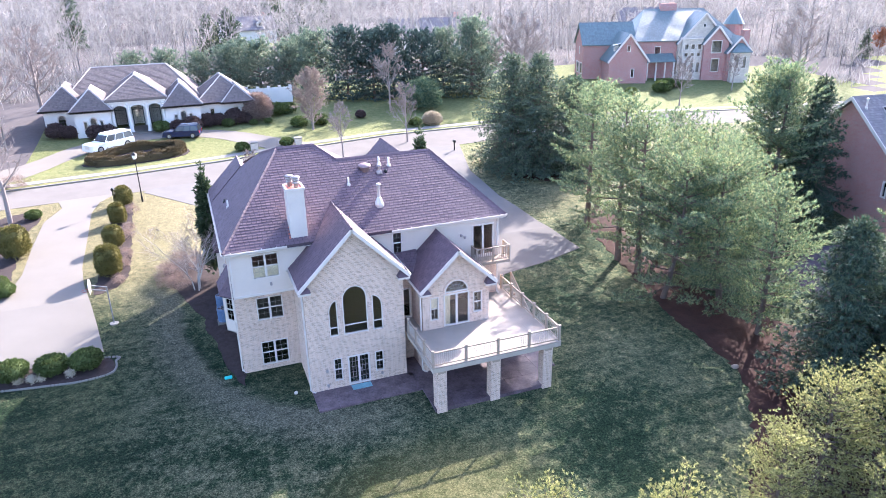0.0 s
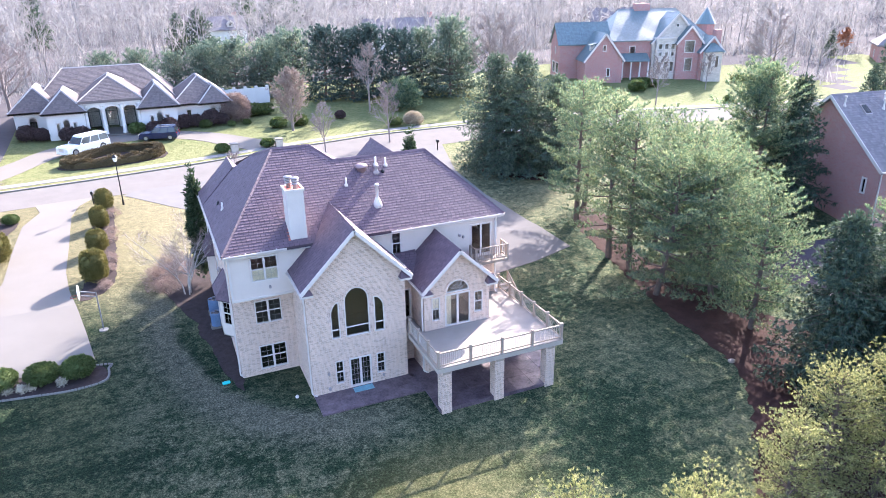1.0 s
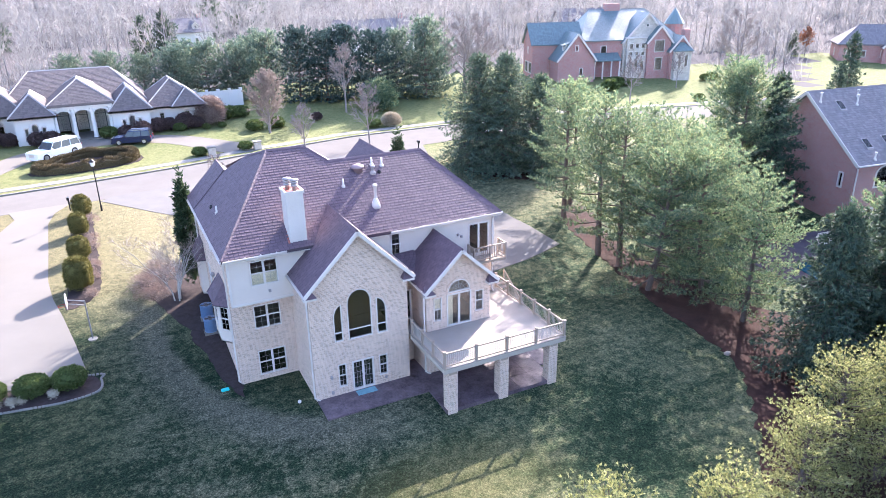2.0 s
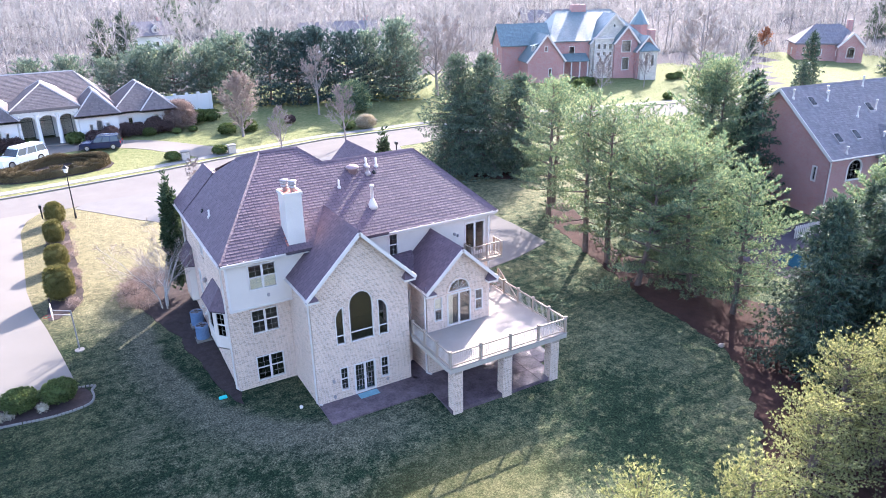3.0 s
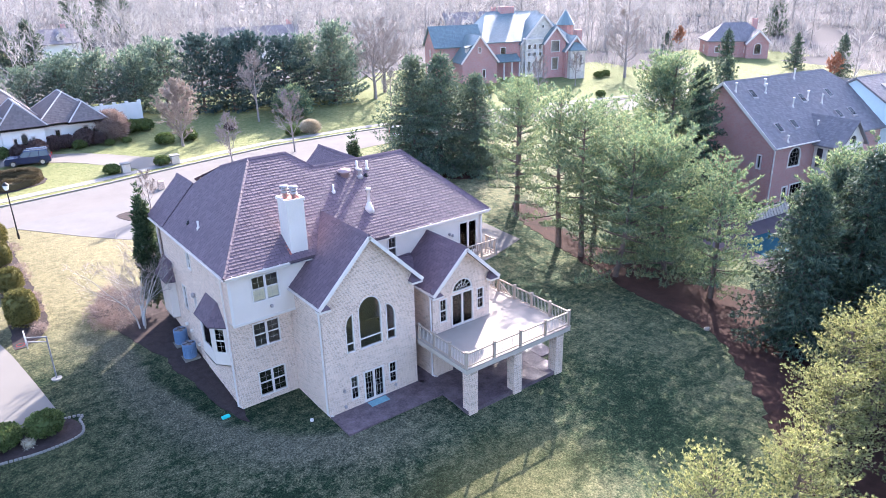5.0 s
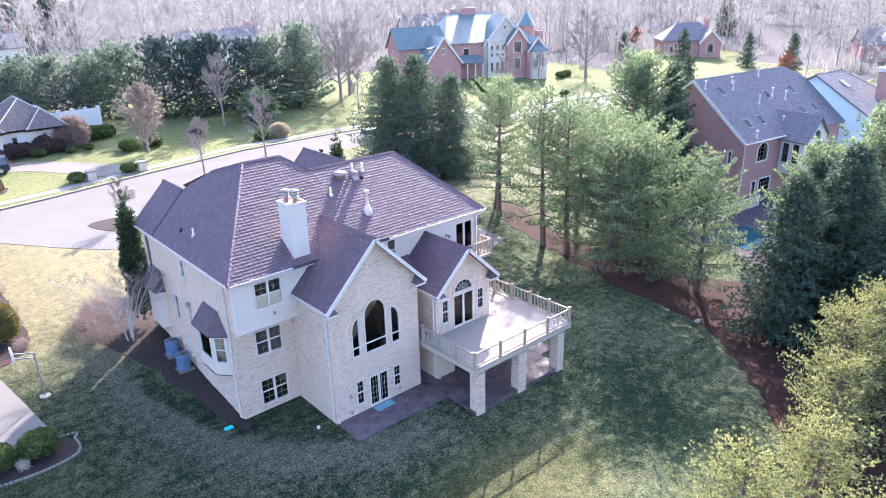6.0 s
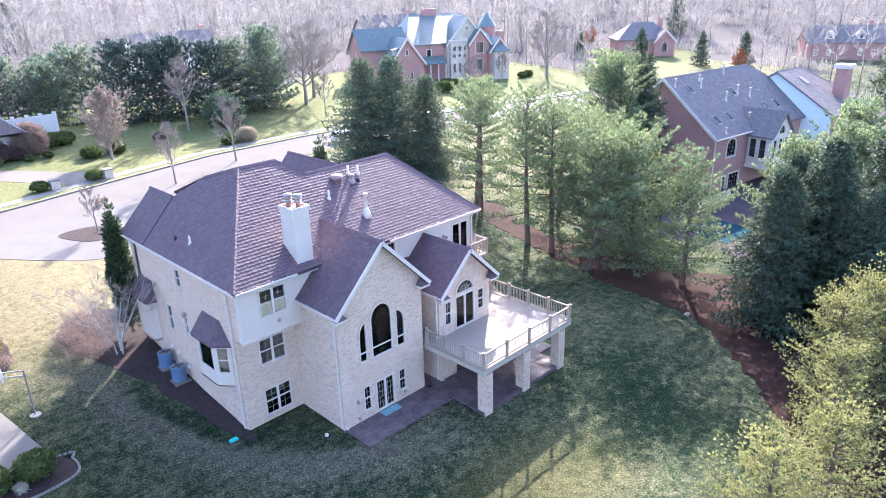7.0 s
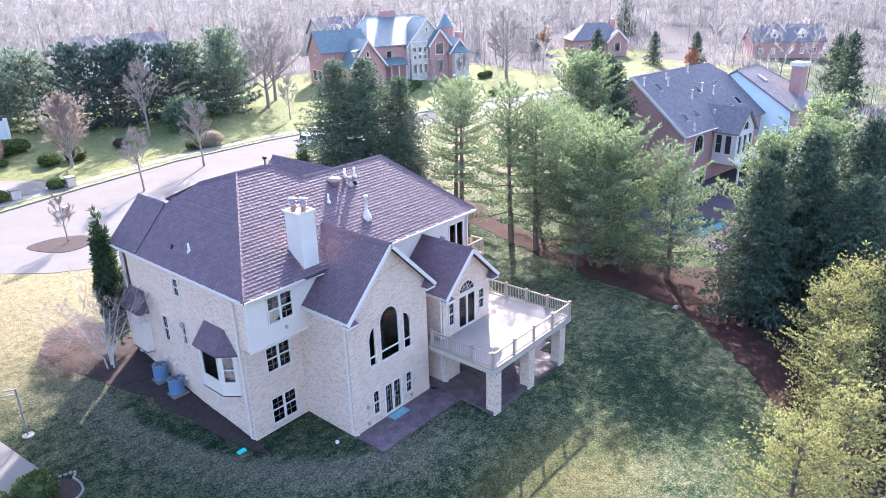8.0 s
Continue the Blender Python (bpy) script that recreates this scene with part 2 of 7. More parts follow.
M_RUST = plain("red_flashing", (0.42, 0.14, 0.10), 0.6, 0.2, 0.25, 6, 40, 0.2)
M_METAL = plain("galvanised", (0.36, 0.31, 0.30), 0.7, 0.1, 0.12, 5, 40, 0.1)
M_DECK = plain("deck_boards", (0.315, 0.268, 0.228), 0.8, 0, 0.1, 0.9, 35, 0.25, 0.25)
M_WOOD = plain("weathered_rail", (0.35, 0.275, 0.215), 0.8, 0, 0.18, 2.0, 40, 0.3)
M_BALUSTER = plain("pale_baluster", (0.50, 0.44, 0.385), 0.7, 0, 0.1, 3, 40, 0.1)
M_FASCIA = plain("pale_deck_fascia", (0.47, 0.395, 0.325), 0.75, 0, 0.1, 1.5, 30, 0.1)
M_PATIO = plain("stained_concrete", (0.135, 0.098, 0.108), 0.5, 0, 0.6, 1.3, 9, 0.2, 0.35, "object")
M_CONCRETE = plain("drive_concrete", (0.192, 0.172, 0.150), 0.95, 0, 0.09, 0.25, 25, 0.2, 0.08)
M_ROAD = plain("old_asphalt", (0.167, 0.150, 0.137), 1.0, 0, 0.1, 0.35, 40, 0.3, 0.08)
# neighbour's terrace: missing shade put into a darker paving colour
M_TERRACE = plain("shade_darkened_paving", (0.085, 0.07, 0.08), 0.95, 0, 0.2, 0.5, 14, 0.3, 0.05)
M_SIDEDRIVE = plain("side_asphalt", (0.168, 0.155, 0.146), 1.0, 0, 0.12, 0.4, 40, 0.3, 0.08)
M_KERB = plain("kerb_concrete", (0.215, 0.20, 0.183), 0.9, 0, 0.12, 0.8, 30, 0.3)
M_MULCH = plain("mulch", (0.042, 0.029, 0.027), 1.0, 0, 0.5, 2.5, 22, 1.0)
# reddish litter, darkened so its colour carries the shade under the trees
M_NEEDLES = plain("needle_litter", (0.04, 0.017, 0.0125), 1.0, 0, 0.6, 1.1, 18, 0.9)
M_BARK = plain("pine_bark", (0.13, 0.10, 0.085), 0.95, 0, 0.3, 4, 30, 0.8)
M_GREYBARK = plain("grey_bark", (0.27, 0.225, 0.205), 0.95, 0, 0.25, 4, 30, 0.5)
M_PALEBARK = plain("pale_birch_bark", (0.46, 0.42, 0.385), 0.9, 0, 0.25, 6, 30, 0.4)
# twig colour lifted pale and bluish, so distance haze sits in the colour
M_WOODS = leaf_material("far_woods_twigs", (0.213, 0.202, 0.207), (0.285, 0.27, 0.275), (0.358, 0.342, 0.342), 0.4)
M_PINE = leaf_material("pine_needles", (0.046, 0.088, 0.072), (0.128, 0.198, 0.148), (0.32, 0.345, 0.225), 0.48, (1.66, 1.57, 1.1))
# bluish copy for the pine row: shade and haze mixed into the needles
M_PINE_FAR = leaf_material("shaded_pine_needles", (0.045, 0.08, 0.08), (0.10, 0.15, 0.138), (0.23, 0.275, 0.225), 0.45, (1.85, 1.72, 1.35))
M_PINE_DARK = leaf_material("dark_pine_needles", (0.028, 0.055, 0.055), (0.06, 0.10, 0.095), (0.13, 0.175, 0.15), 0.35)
# young pines: full sunlight painted in as brighter, yellower needles
M_PINE_SUN = leaf_material("sunlit_young_pine_needles", (0.085, 0.11, 0.06), (0.235, 0.26, 0.132), (0.45, 0.45, 0.262), 0.44, (1.55, 1.42, 0.97))
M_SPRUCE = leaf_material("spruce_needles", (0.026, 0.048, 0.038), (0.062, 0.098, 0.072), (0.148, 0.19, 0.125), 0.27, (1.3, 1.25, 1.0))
# lighter copy for the back spruces, with sunlight put into the needle colour
M_SPRUCE_LIT = leaf_material("sunlit_spruce_needles", (0.04, 0.07, 0.058), (0.085, 0.13, 0.10), (0.18, 0.23, 0.165), 0.35, (1.5, 1.4, 1.1))
M_YEW = leaf_material("clipped_yew", (0.065, 0.065, 0.02), (0.155, 0.14, 0.045), (0.28, 0.24, 0.08), 0.3)
M_BOX = leaf_material("clipped_box", (0.05, 0.075, 0.022), (0.10, 0.14, 0.045), (0.18, 0.21, 0.08), 0.3)
M_ARB = leaf_material("arborvitae_sprays", (0.02, 0.04, 0.022), (0.05, 0.08, 0.042), (0.12, 0.15, 0.08), 0.25)
M_POLE = plain("dull_steel", (0.20, 0.20, 0.21), 0.6, 0.2, 0.15, 5, 40, 0.1)
M_RUSSET = leaf_material("russet_twigs", (0.17, 0.115, 0.10), (0.28, 0.20, 0.175), (0.42, 0.33, 0.295), 0.3)
M_PINKTWIG = leaf_material("tan_grey_twigs", (0.22, 0.175, 0.16), (0.30, 0.245, 0.225), (0.39, 0.33, 0.305), 0.4)
M_HEDGE = leaf_material("brown_hedge", (0.055, 0.042, 0.022), (0.12, 0.092, 0.05), (0.23, 0.175, 0.10), 0.15)
M_GLASS = glass_material("window_glass", (0.94, 0.94, 0.93))
M_DARK = plain("dark_rubber", (0.03, 0.03, 0.032), 0.8, 0, 0.2)
M_INSIDE = plain("room_paint", (0.34, 0.29, 0.24), 0.9, 0, 0.1)
M_BLIND = plain("cream_blind", (0.92, 0.80, 0.60), 0.8, 0, 0.05)
M_ACBLUE = plain("blue_grey_steel", (0.14, 0.215, 0.34), 0.45, 0.1, 0.15, 5, 40, 0.05, 0.5)
M_TEAL = plain("teal_plastic", (0.05, 0.55, 0.50), 0.5, 0, 0.05)
M_BLACK = plain("black_paint", (0.02, 0.02, 0.022), 0.4, 0.2, 0.1)
M_DOOR = plain("dark_teal_door", (0.09, 0.12, 0.12), 0.5, 0, 0.1)
M_CARWHITE = plain("white_car_paint", (0.80, 0.80, 0.80), 0.25, 0, 0.02, 1, 20, 0, 0.6)
M_CARBLUE = plain("navy_car_paint", (0.02, 0.03, 0.075), 0.2, 0.2, 0.05, 1, 20, 0, 0.6)
M_CARGLASS = plain("tinted_glass", (0.02, 0.025, 0.03), 0.08, 0, 0.05, 1, 20, 0, 0.7)
M_CHROME = plain("bright_rim", (0.6, 0.6, 0.62), 0.3, 0.9, 0.05, 3, 30, 0)
M_LAMPRED = plain("red_lens", (0.45, 0.02, 0.02), 0.25, 0, 0.05, 3, 30, 0)
M_LAMPWHITE = plain("clear_lens", (0.8, 0.8, 0.78), 0.2, 0, 0.03, 3, 30, 0)
# cover's blue darkened to hold the shade that doesn't reach it
M_BLUECOURT = plain("blue_pool_cover", (0.015, 0.06, 0.085), 0.95, 0, 0.15, 0.7, 12, 0.1, 0.05)
M_REDLEAF = leaf_material("rust_leaves", (0.20, 0.075, 0.04), (0.33, 0.14, 0.08), (0.45, 0.22, 0.13), 0.2)


# ---- building helpers ----
def thing(name, at, label, category, group="", kind="", turn=0.0):
    ob = new(name)
    ob.empty_display_size = 0.3
    ob.matrix_world = pose(*at, 0, 0, turn)
    return tagged(ob, label, category, group, kind)


def box_uv(bm):
    lay = bm.loops.layers.uv.verify()
    for f in bm.faces:
        n = f.normal
        for lp in f.loops:
            c = lp.vert.co
            if abs(n.z) > 0.75:
                lp[lay].uv = (c.x, c.y)
            elif abs(n.x) > abs(n.y):
                lp[lay].uv = (c.y, c.z)
            else:
                lp[lay].uv = (c.x, c.z)


def part(name, bm, material, parent=None, label="", smooth=False, local=False):
    """Links a bmesh as one mesh object. Its places are the world's, unless local; it goes under parent if there is one."""
    bm.normal_update()
    box_uv(bm)
    root = parent
    if parent is not None and not local:
        off = Vector((0, 0, 0))
        while root is not None:
            off += root.location
            root = root.parent
        bm.transform(Matrix.Translation(-off))
    me = bpy.data.meshes.new(name)
    bm.to_mesh(me)
    bm.free()
    me.materials.append(material)
    if smooth:
        me.shade_smooth()
    ob = new(name, me)
    if parent is not None:
        ob.parent = parent
    if label:
        ob["label"] = label
    return ob


def settled(name, bm, material, label, category, kind="structure", smooth=False):
    return tagged(part(name, bm, material, None, "", smooth), label, category, "", kind)


def box(bm, x0, y0, z0, x1, y1, z1):
    v = [bm.verts.new((x, y, z)) for x, y, z in ((x0, y0, z0), (x1, y0, z0), (x1, y1, z0), (x0, y1, z0), (x0, y0, z1), (x1, y0, z1), (x1, y1, z1), (x0, y1, z1))]
    for q in ((3, 2, 1, 0), (4, 5, 6, 7), (0, 1, 5, 4), (1, 2, 6, 5), (2, 3, 7, 6), (3, 0, 4, 7)):
        bm.faces.new([v[i] for i in q])
    return bm


def bar(bm, a, b, w, h, up=(0, 0, 1)):
    """A straight member of section w by h from a to b."""
    a, b = Vector(a), Vector(b)
    d = (b - a).normalized()
    s = d.cross(Vector(up))
    s = s.normalized() if s.length > 1e-4 else Vector((1, 0, 0))
    t = s.cross(d)
    c = [(-w / 2, -h / 2), (w / 2, -h / 2), (w / 2, h / 2), (-w / 2, h / 2)]
    v = [bm.verts.new(p + s * x + t * y) for p in (a, b) for x, y in c]
    for q in ((0, 1, 2, 3), (7, 6, 5, 4), (0, 4, 5, 1), (1, 5, 6, 2), (2, 6, 7, 3), (3, 7, 4, 0)):
        bm.faces.new([v[i] for i in q])
    return bm


def rod(bm, a, b, r0, r1=None, n=8):
    a, b = Vector(a), Vector(b)
    r1 = r0 if r1 is None else r1
    d = (b - a).normalized()
    s = d.orthogonal().normalized()
    t = d.cross(s)
    ring = [[bm.verts.new(p + (s * math.cos(k * math.tau / n) + t * math.sin(k * math.tau / n)) * r) for k in range(n)] for p, r in ((a, r0), (b, r1))]
    for k in range(n):
        bm.faces.new((ring[0][k], ring[0][(k + 1) % n], ring[1][(k + 1) % n], ring[1][k]))
    bm.faces.new(ring[0][::-1]), bm.faces.new(ring[1])
    return bm


def lathe(bm, at, profile, n=16):
    """A turned form: profile of (radius, height) from the bottom up."""
    rings = [[bm.verts.new((at[0] + r * math.cos(k * math.tau / n), at[1] + r * math.sin(k * math.tau / n), at[2] + h)) for k in range(n)] for r, h in profile]
    for a, b in zip(rings, rings[1:]):
        for k in range(n):
            bm.faces.new((a[k], a[(k + 1) % n], b[(k + 1) % n], b[k]))
    bm.faces.new(rings[0][::-1]), bm.faces.new(rings[-1])
    return bm


def solid(bm, loops, place, depth):
    """A plate with holes: loops of 2D points (the outline first), place(u, v, d) gives the point at depth d."""
    flat = [[Vector((u, v, 0)) for u, v in lp] for lp in loops]
    tris = mathutils_tess(flat)
    pts = [p for lp in loops for p in lp]
    front, back = [bm.verts.new(place(u, v, 0)) for u, v in pts], [bm.verts.new(place(u, v, depth)) for u, v in pts]
    for a, b, c in tris:
        for ring, order in ((front, (a, b, c)), (back, (c, b, a))):
            try:
                bm.faces.new([ring[i] for i in order])
            except ValueError:
                pass
    k = 0
    for lp in loops:
        m = len(lp)
        for i in range(m):
            j = (i + 1) % m
            bm.faces.new((front[k + i], back[k + i], back[k + j], front[k + j]))
        k += m
    bmesh.ops.recalc_face_normals(bm, faces=bm.faces[:])
    return bm


from mathutils.geometry import tessellate_polygon


def mathutils_tess(loops):
    return tessellate_polygon(loops)


def along(p0, p1):
    """The frame of a wall from p0 to p1, its outside to the right: place(u, z, d), d metres inwards."""
    a, b = Vector((*p0, 0)), Vector((*p1, 0))
    d = (b - a).normalized()
    inward = Vector((-d.y, d.x, 0))
    return lambda u, z, depth: a + d * u + inward * depth + Vector((0, 0, z))


def rect(u0, u1, z0, z1):
    return [(u0, z0), (u1, z0), (u1, z1), (u0, z1)]


def arched(u0, u1, z0, zs, rise, side=0, n=10):
    """An opening with a curved head: side 0 a full arch, -1 a quarter that rises to the far end, 1 one that falls."""
    p = [(u0, z0), (u1, z0)]
    if side == 0:
        c, r = (u0 + u1) / 2, (u1 - u0) / 2
        p += [(c + r * math.cos(math.pi * k / n), zs + rise * math.sin(math.pi * k / n)) for k in range(n + 1)]
    elif side < 0:
        p += [(u1 - (u1 - u0) * math.sin(math.pi / 2 * k / n), zs + rise * math.cos(math.pi / 2 * k / n)) for k in range(n + 1)]
    else:
        p += [(u0 + (u1 - u0) * math.cos(math.pi / 2 * k / n), zs + rise * math.sin(math.pi / 2 * k / n)) for k in range(n + 1)]
    return p


def shrink(poly, d):
    """The outline moved inwards by d (counter-clockwise outlines)."""
    out, m = [], len(poly)
    for i in range(m):
        p, q, r = Vector(poly[i - 1]), Vector(poly[i]), Vector(poly[(i + 1) % m])
        e, f = (q - p).normalized(), (r - q).normalized()
        n1, n2 = Vector((-e.y, e.x)), Vector((-f.y, f.x))
        k = max(0.35, 1 + n1.dot(n2))
        out.append(tuple(q + (n1 + n2) * (d / k)))
    return out


def wall(parent, p0, p1, outline, holes=(), material=None, thick=0.25, name="wall", label=""):
    return part(name, solid(bmesh.new(), [outline, *holes], along(p0, p1), thick), material, parent, label)


def window(parent, p0, p1, poly, cols=2, rows=2, rail=None, mullions=(), frame=0.07, sill=None, material=None, proud=0.03, blind=None, glass=None, name="window"):
    """A window in the opening poly of a wall: frame, glass, grille, a meeting rail, a sill and perhaps a blind behind."""
    material, glass = material or M_WHITE, glass or M_GLASS
    put = along(p0, p1)
    inner = shrink(poly, frame)
    win = part(name, solid(bmesh.new(), [shrink(poly, 0.004), inner], lambda u, v, d: put(u, v, d - proud), 0.13 + proud), material, parent)
    part("pane", solid(bmesh.new(), [inner], lambda u, v, d: put(u, v, d + 0.055), 0.008), glass, win)
    us, zs = [p[0] for p in inner], [p[1] for p in inner]
    u0, u1, z0, z1 = min(us), max(us), min(zs), max(zs)

    def reach(u):
        hits = []
        for (a, b), (c, d) in zip(inner, inner[1:] + inner[:1]):
            if (a - u) * (c - u) < 0:
                hits.append(b + (d - b) * (u - a) / (c - a))
        return (min(hits), max(hits)) if len(hits) > 1 else (z0, z1)

    def span(z):
        hits = []
        for (a, b), (c, d) in zip(inner, inner[1:] + inner[:1]):
            if (b - z) * (d - z) < 0:
                hits.append(a + (c - a) * (z - b) / (d - b))
        return (min(hits), max(hits)) if len(hits) > 1 else (u0, u1)

    def strip(bm, a, b, w, d0, d1):
        (ua, za), (ub, zb) = a, b
        hw = w / 2
        q = [(ua - hw, za), (ua + hw, za), (ua + hw, zb), (ua - hw, zb)] if abs(ua - ub) < 1e-6 else [(ua, za - hw), (ub, za - hw), (ub, za + hw), (ua, za + hw)]
        solid(bm, [q], lambda u, v, d: put(u, v, d + d0), d1 - d0)
    if cols * rows > 1:
        bm = bmesh.new()
        for k in range(1, cols):
            u = u0 + (u1 - u0) * k / cols
            lo, hi = reach(u)
            strip(bm, (u, lo), (u, hi), 0.015, 0.04, 0.05)
        for k in range(1, rows):
            z = z0 + (z1 - z0) * k / rows
            lo, hi = span(z)
            strip(bm, (lo, z), (hi, z), 0.015, 0.038, 0.048)
        part("grille", bm, M_BALUSTER if material is M_WHITE else material, win)
    if rail is not None:
        lo, hi = span(rail)
        part("meeting_rail", strip_mesh(strip, (lo, rail), (hi, rail), 0.07, 0.0, 0.052), material, win)
    for u in mullions:
        lo, hi = reach(u)
        part("mullion", strip_mesh(strip, (u, lo), (u, hi), 0.13, -0.02, 0.053), material, win)
    if sill:
        a, b, zlo = min(p[0] for p in poly) - 0.06, max(p[0] for p in poly) + 0.06, min(p[1] for p in poly)
        part("sill", solid(bmesh.new(), [rect(a, b, zlo - 0.1, zlo - 0.004)], lambda u, v, d: put(u, v, d - 0.07), 0.1), sill, win)
    if blind:
        b0, b1, z_lo, z_hi = blind
        part("blind", solid(bmesh.new(), [rect(b0, b1, z_lo, z_hi)], lambda u, v, d: put(u, v, d + 0.066), 0.012), M_BLIND, win, "cream roller blind")
    return win


def strip_mesh(strip, *args):
    bm = bmesh.new()
    strip(bm, *args)
    return bm


def roof_slab(bm, poly, thick=0.16):
    top = [bm.verts.new(p) for p in poly]
    low = [bm.verts.new(Vector(p) - Vector((0, 0, thick))) for p in poly]
    bm.faces.new(top), bm.faces.new(low[::-1])
    m = len(poly)
    for i in range(m):
        bm.faces.new((top[i], low[i], low[(i + 1) % m], top[(i + 1) % m]))


def shingles(bm, poly, rng, course=0.19, tab=0.29, lift=0.028, slot=0.022):
    """Courses of shingle tabs on a flat slope: each tab a wedge with a butt edge."""
    P = [Vector(p) for p in poly]
    n = (P[1] - P[0]).cross(P[2] - P[0]).normalized()
    if n.z < 0:
        n = -n
    up = (Vector((0, 0, 1)) - n * n.z).normalized()
    h = up.cross(n)
    o = min(P, key=lambda p: p.dot(up))
    Q = [((p - o).dot(h), (p - o).dot(up)) for p in P]
    top = max(q[1] for q in Q)

    def ends(b):
        xs = [a + (c - a) * (b - e) / (d - e) for (a, e), (c, d) in zip(Q, Q[1:] + Q[:1]) if (e - b) * (d - b) <= 0 and abs(d - e) > 1e-9]
        return (min(xs), max(xs)) if xs else None
    b, row = 0.001, 0
    while b < top - 0.03:
        b2 = min(b + course, top - 0.002)
        e0, e1 = ends(b), ends(b2)
        if e0 and e1 and e0[1] - e0[0] > 0.05:
            lo, hi = max(e0[0], e1[0]), min(e0[1], e1[1])
            cuts, a = [], lo + tab * (0.25 + 0.5 * (row % 2)) + rng.uniform(-0.03, 0.03)
            while a < hi - 0.1:
                cuts.append((a, a))
                a += tab * rng.uniform(0.94, 1.06)
            cuts = [(e0[0], e1[0])] + cuts + [(e0[1], e1[1])]
            for (a0, a1), (c0, c1) in zip(cuts, cuts[1:]):
                t = lift * rng.uniform(0.8, 1.2)
                if a0 == a1:
                    a0 += slot
                if c0 == c1:
                    c0 -= slot
                q = [o + h * x + up * y + n * z for x, y, z in ((a0, b, t), (c0, b, t), (c1, b2, 0.006), (a1, b2, 0.006), (a0, b, 0.002), (c0, b, 0.002))]
                v = [bm.verts.new(p) for p in q]
                bm.faces.new((v[0], v[1], v[2], v[3])), bm.faces.new((v[4], v[5], v[1], v[0]))
        b += course
        row += 1


def ridge_cap(bm, a, b, w=0.26, piece=0.32):
    """Overlapping cap pieces along a ridge or hip."""
    a, b = Vector(a), Vector(b)
    d, L = (b - a).normalized(), (b - a).length
    s = d.cross(Vector((0, 0, 1))).normalized()
    t = s.cross(d)
    k = 0.0
    while k < L - 0.05:
        e = min(k + piece * 1.1, L)
        lo = [bm.verts.new(a + d * k + s * x + t * z) for x, z in ((-w / 2, -0.05), (0, 0.085), (w / 2, -0.05))]
        hi = [bm.verts.new(a + d * e + s * x + t * z) for x, z in ((-w / 2, -0.065), (0, 0.06), (w / 2, -0.065))]
        bm.faces.new((lo[0], lo[1], hi[1], hi[0])), bm.faces.new((lo[1], lo[2], hi[2], hi[1])), bm.faces.new((lo[2], lo[1], lo[0]))
        k += piece


def roof(parent, planes, caps, material, under, name="roof", label="", course=0.21, thick=0.16, seed=1, cap=None):
    rng = random.Random(seed)
    bm = bmesh.new()
    for p in planes:
        roof_slab(bm, p, thick)
    bmesh.ops.recalc_face_normals(bm, faces=bm.faces[:])
    r = part(name, bm, under, parent, label)
    bm = bmesh.new()
    for p in planes:
        shingles(bm, p, rng, course)
    tagged(part("shingles", bm, material, r), kind="stuff")
    bm = bmesh.new()
    for a, b in caps:
        ridge_cap(bm, a, b)
    if caps:
        tagged(part("ridge_cap", bm, cap or material, r), kind="stuff")
    else:
        bm.free()
    return r


def clapboards(parent, p0, p1, outline_fn, z0, z1, step=0.12, material=None):
    """Lapped siding boards on a wall face; outline_fn(z) gives the stretches (u0, u1) that they cover at that height."""
    bm, put = bmesh.new(), along(p0, p1)
    z = z0
    while z < z1 - 0.02:
        for u0, u1 in outline_fn(z + step / 2):
            v = [bm.verts.new(put(u, w, d)) for u, w, d in ((u0, z, -0.022), (u1, z, -0.022), (u1, z + step, -0.006), (u0, z + step, -0.006), (u0, z, -0.004), (u1, z, -0.004))]
            bm.faces.new((v[0], v[1], v[2], v[3])), bm.faces.new((v[4], v[5], v[1], v[0]))
        z += step
    return tagged(part("siding", bm, material or M_SIDING, parent), kind="stuff")


# ---- ground ----
SLOPE = [(-2000, -1.5), (10, -1.5), (26, -0.8), (34, -0.05), (41, 0.0), (46, 0.45), (50, 1.0), (54, 1.6), (60, 1.95), (76, 2.45), (95, 2.9), (105, 3.3), (115, 4.0), (170, 4.6), (3000, 4.6)]


def ground_z(x, y):
    for (a, za), (b, zb) in zip(SLOPE, SLOPE[1:]):
        if a <= y <= b:
            z = za + (zb - za) * (y - a) / (b - a)
            break
    r = math.hypot(x - 20, y - 60)
    return z + min(60.0, max(0.0, r - 175) * 0.085)


def spread(lo, hi, inner_lo, inner_hi, step):
    v, s = [], step
    k = inner_lo
    while k <= inner_hi:
        v.append(k)
        k += step
    k, s = inner_lo, step
    while k > lo:
        s *= 1.35
        k -= s
        v.append(k)
    k, s = inner_hi, step
    while k < hi:
        s *= 1.35
        k += s
        v.append(k)
    return sorted(v)


def build_ground():
    xs = spread(-2200, 2200, -60, 130, 5)
    ys = sorted(set(spread(-1500, 2400, -20, 190, 5)) | {float(a) for a, _ in SLOPE[1:-1]})
    bm = bmesh.new()
    grid = [[bm.verts.new((x, y, ground_z(x, y))) for x in xs] for y in ys]
    for r0, r1 in zip(grid, grid[1:]):
        for i in range(len(xs) - 1):
            bm.faces.new((r0[i], r0[i + 1], r1[i + 1], r1[i]))
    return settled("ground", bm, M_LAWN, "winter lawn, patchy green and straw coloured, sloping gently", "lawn")


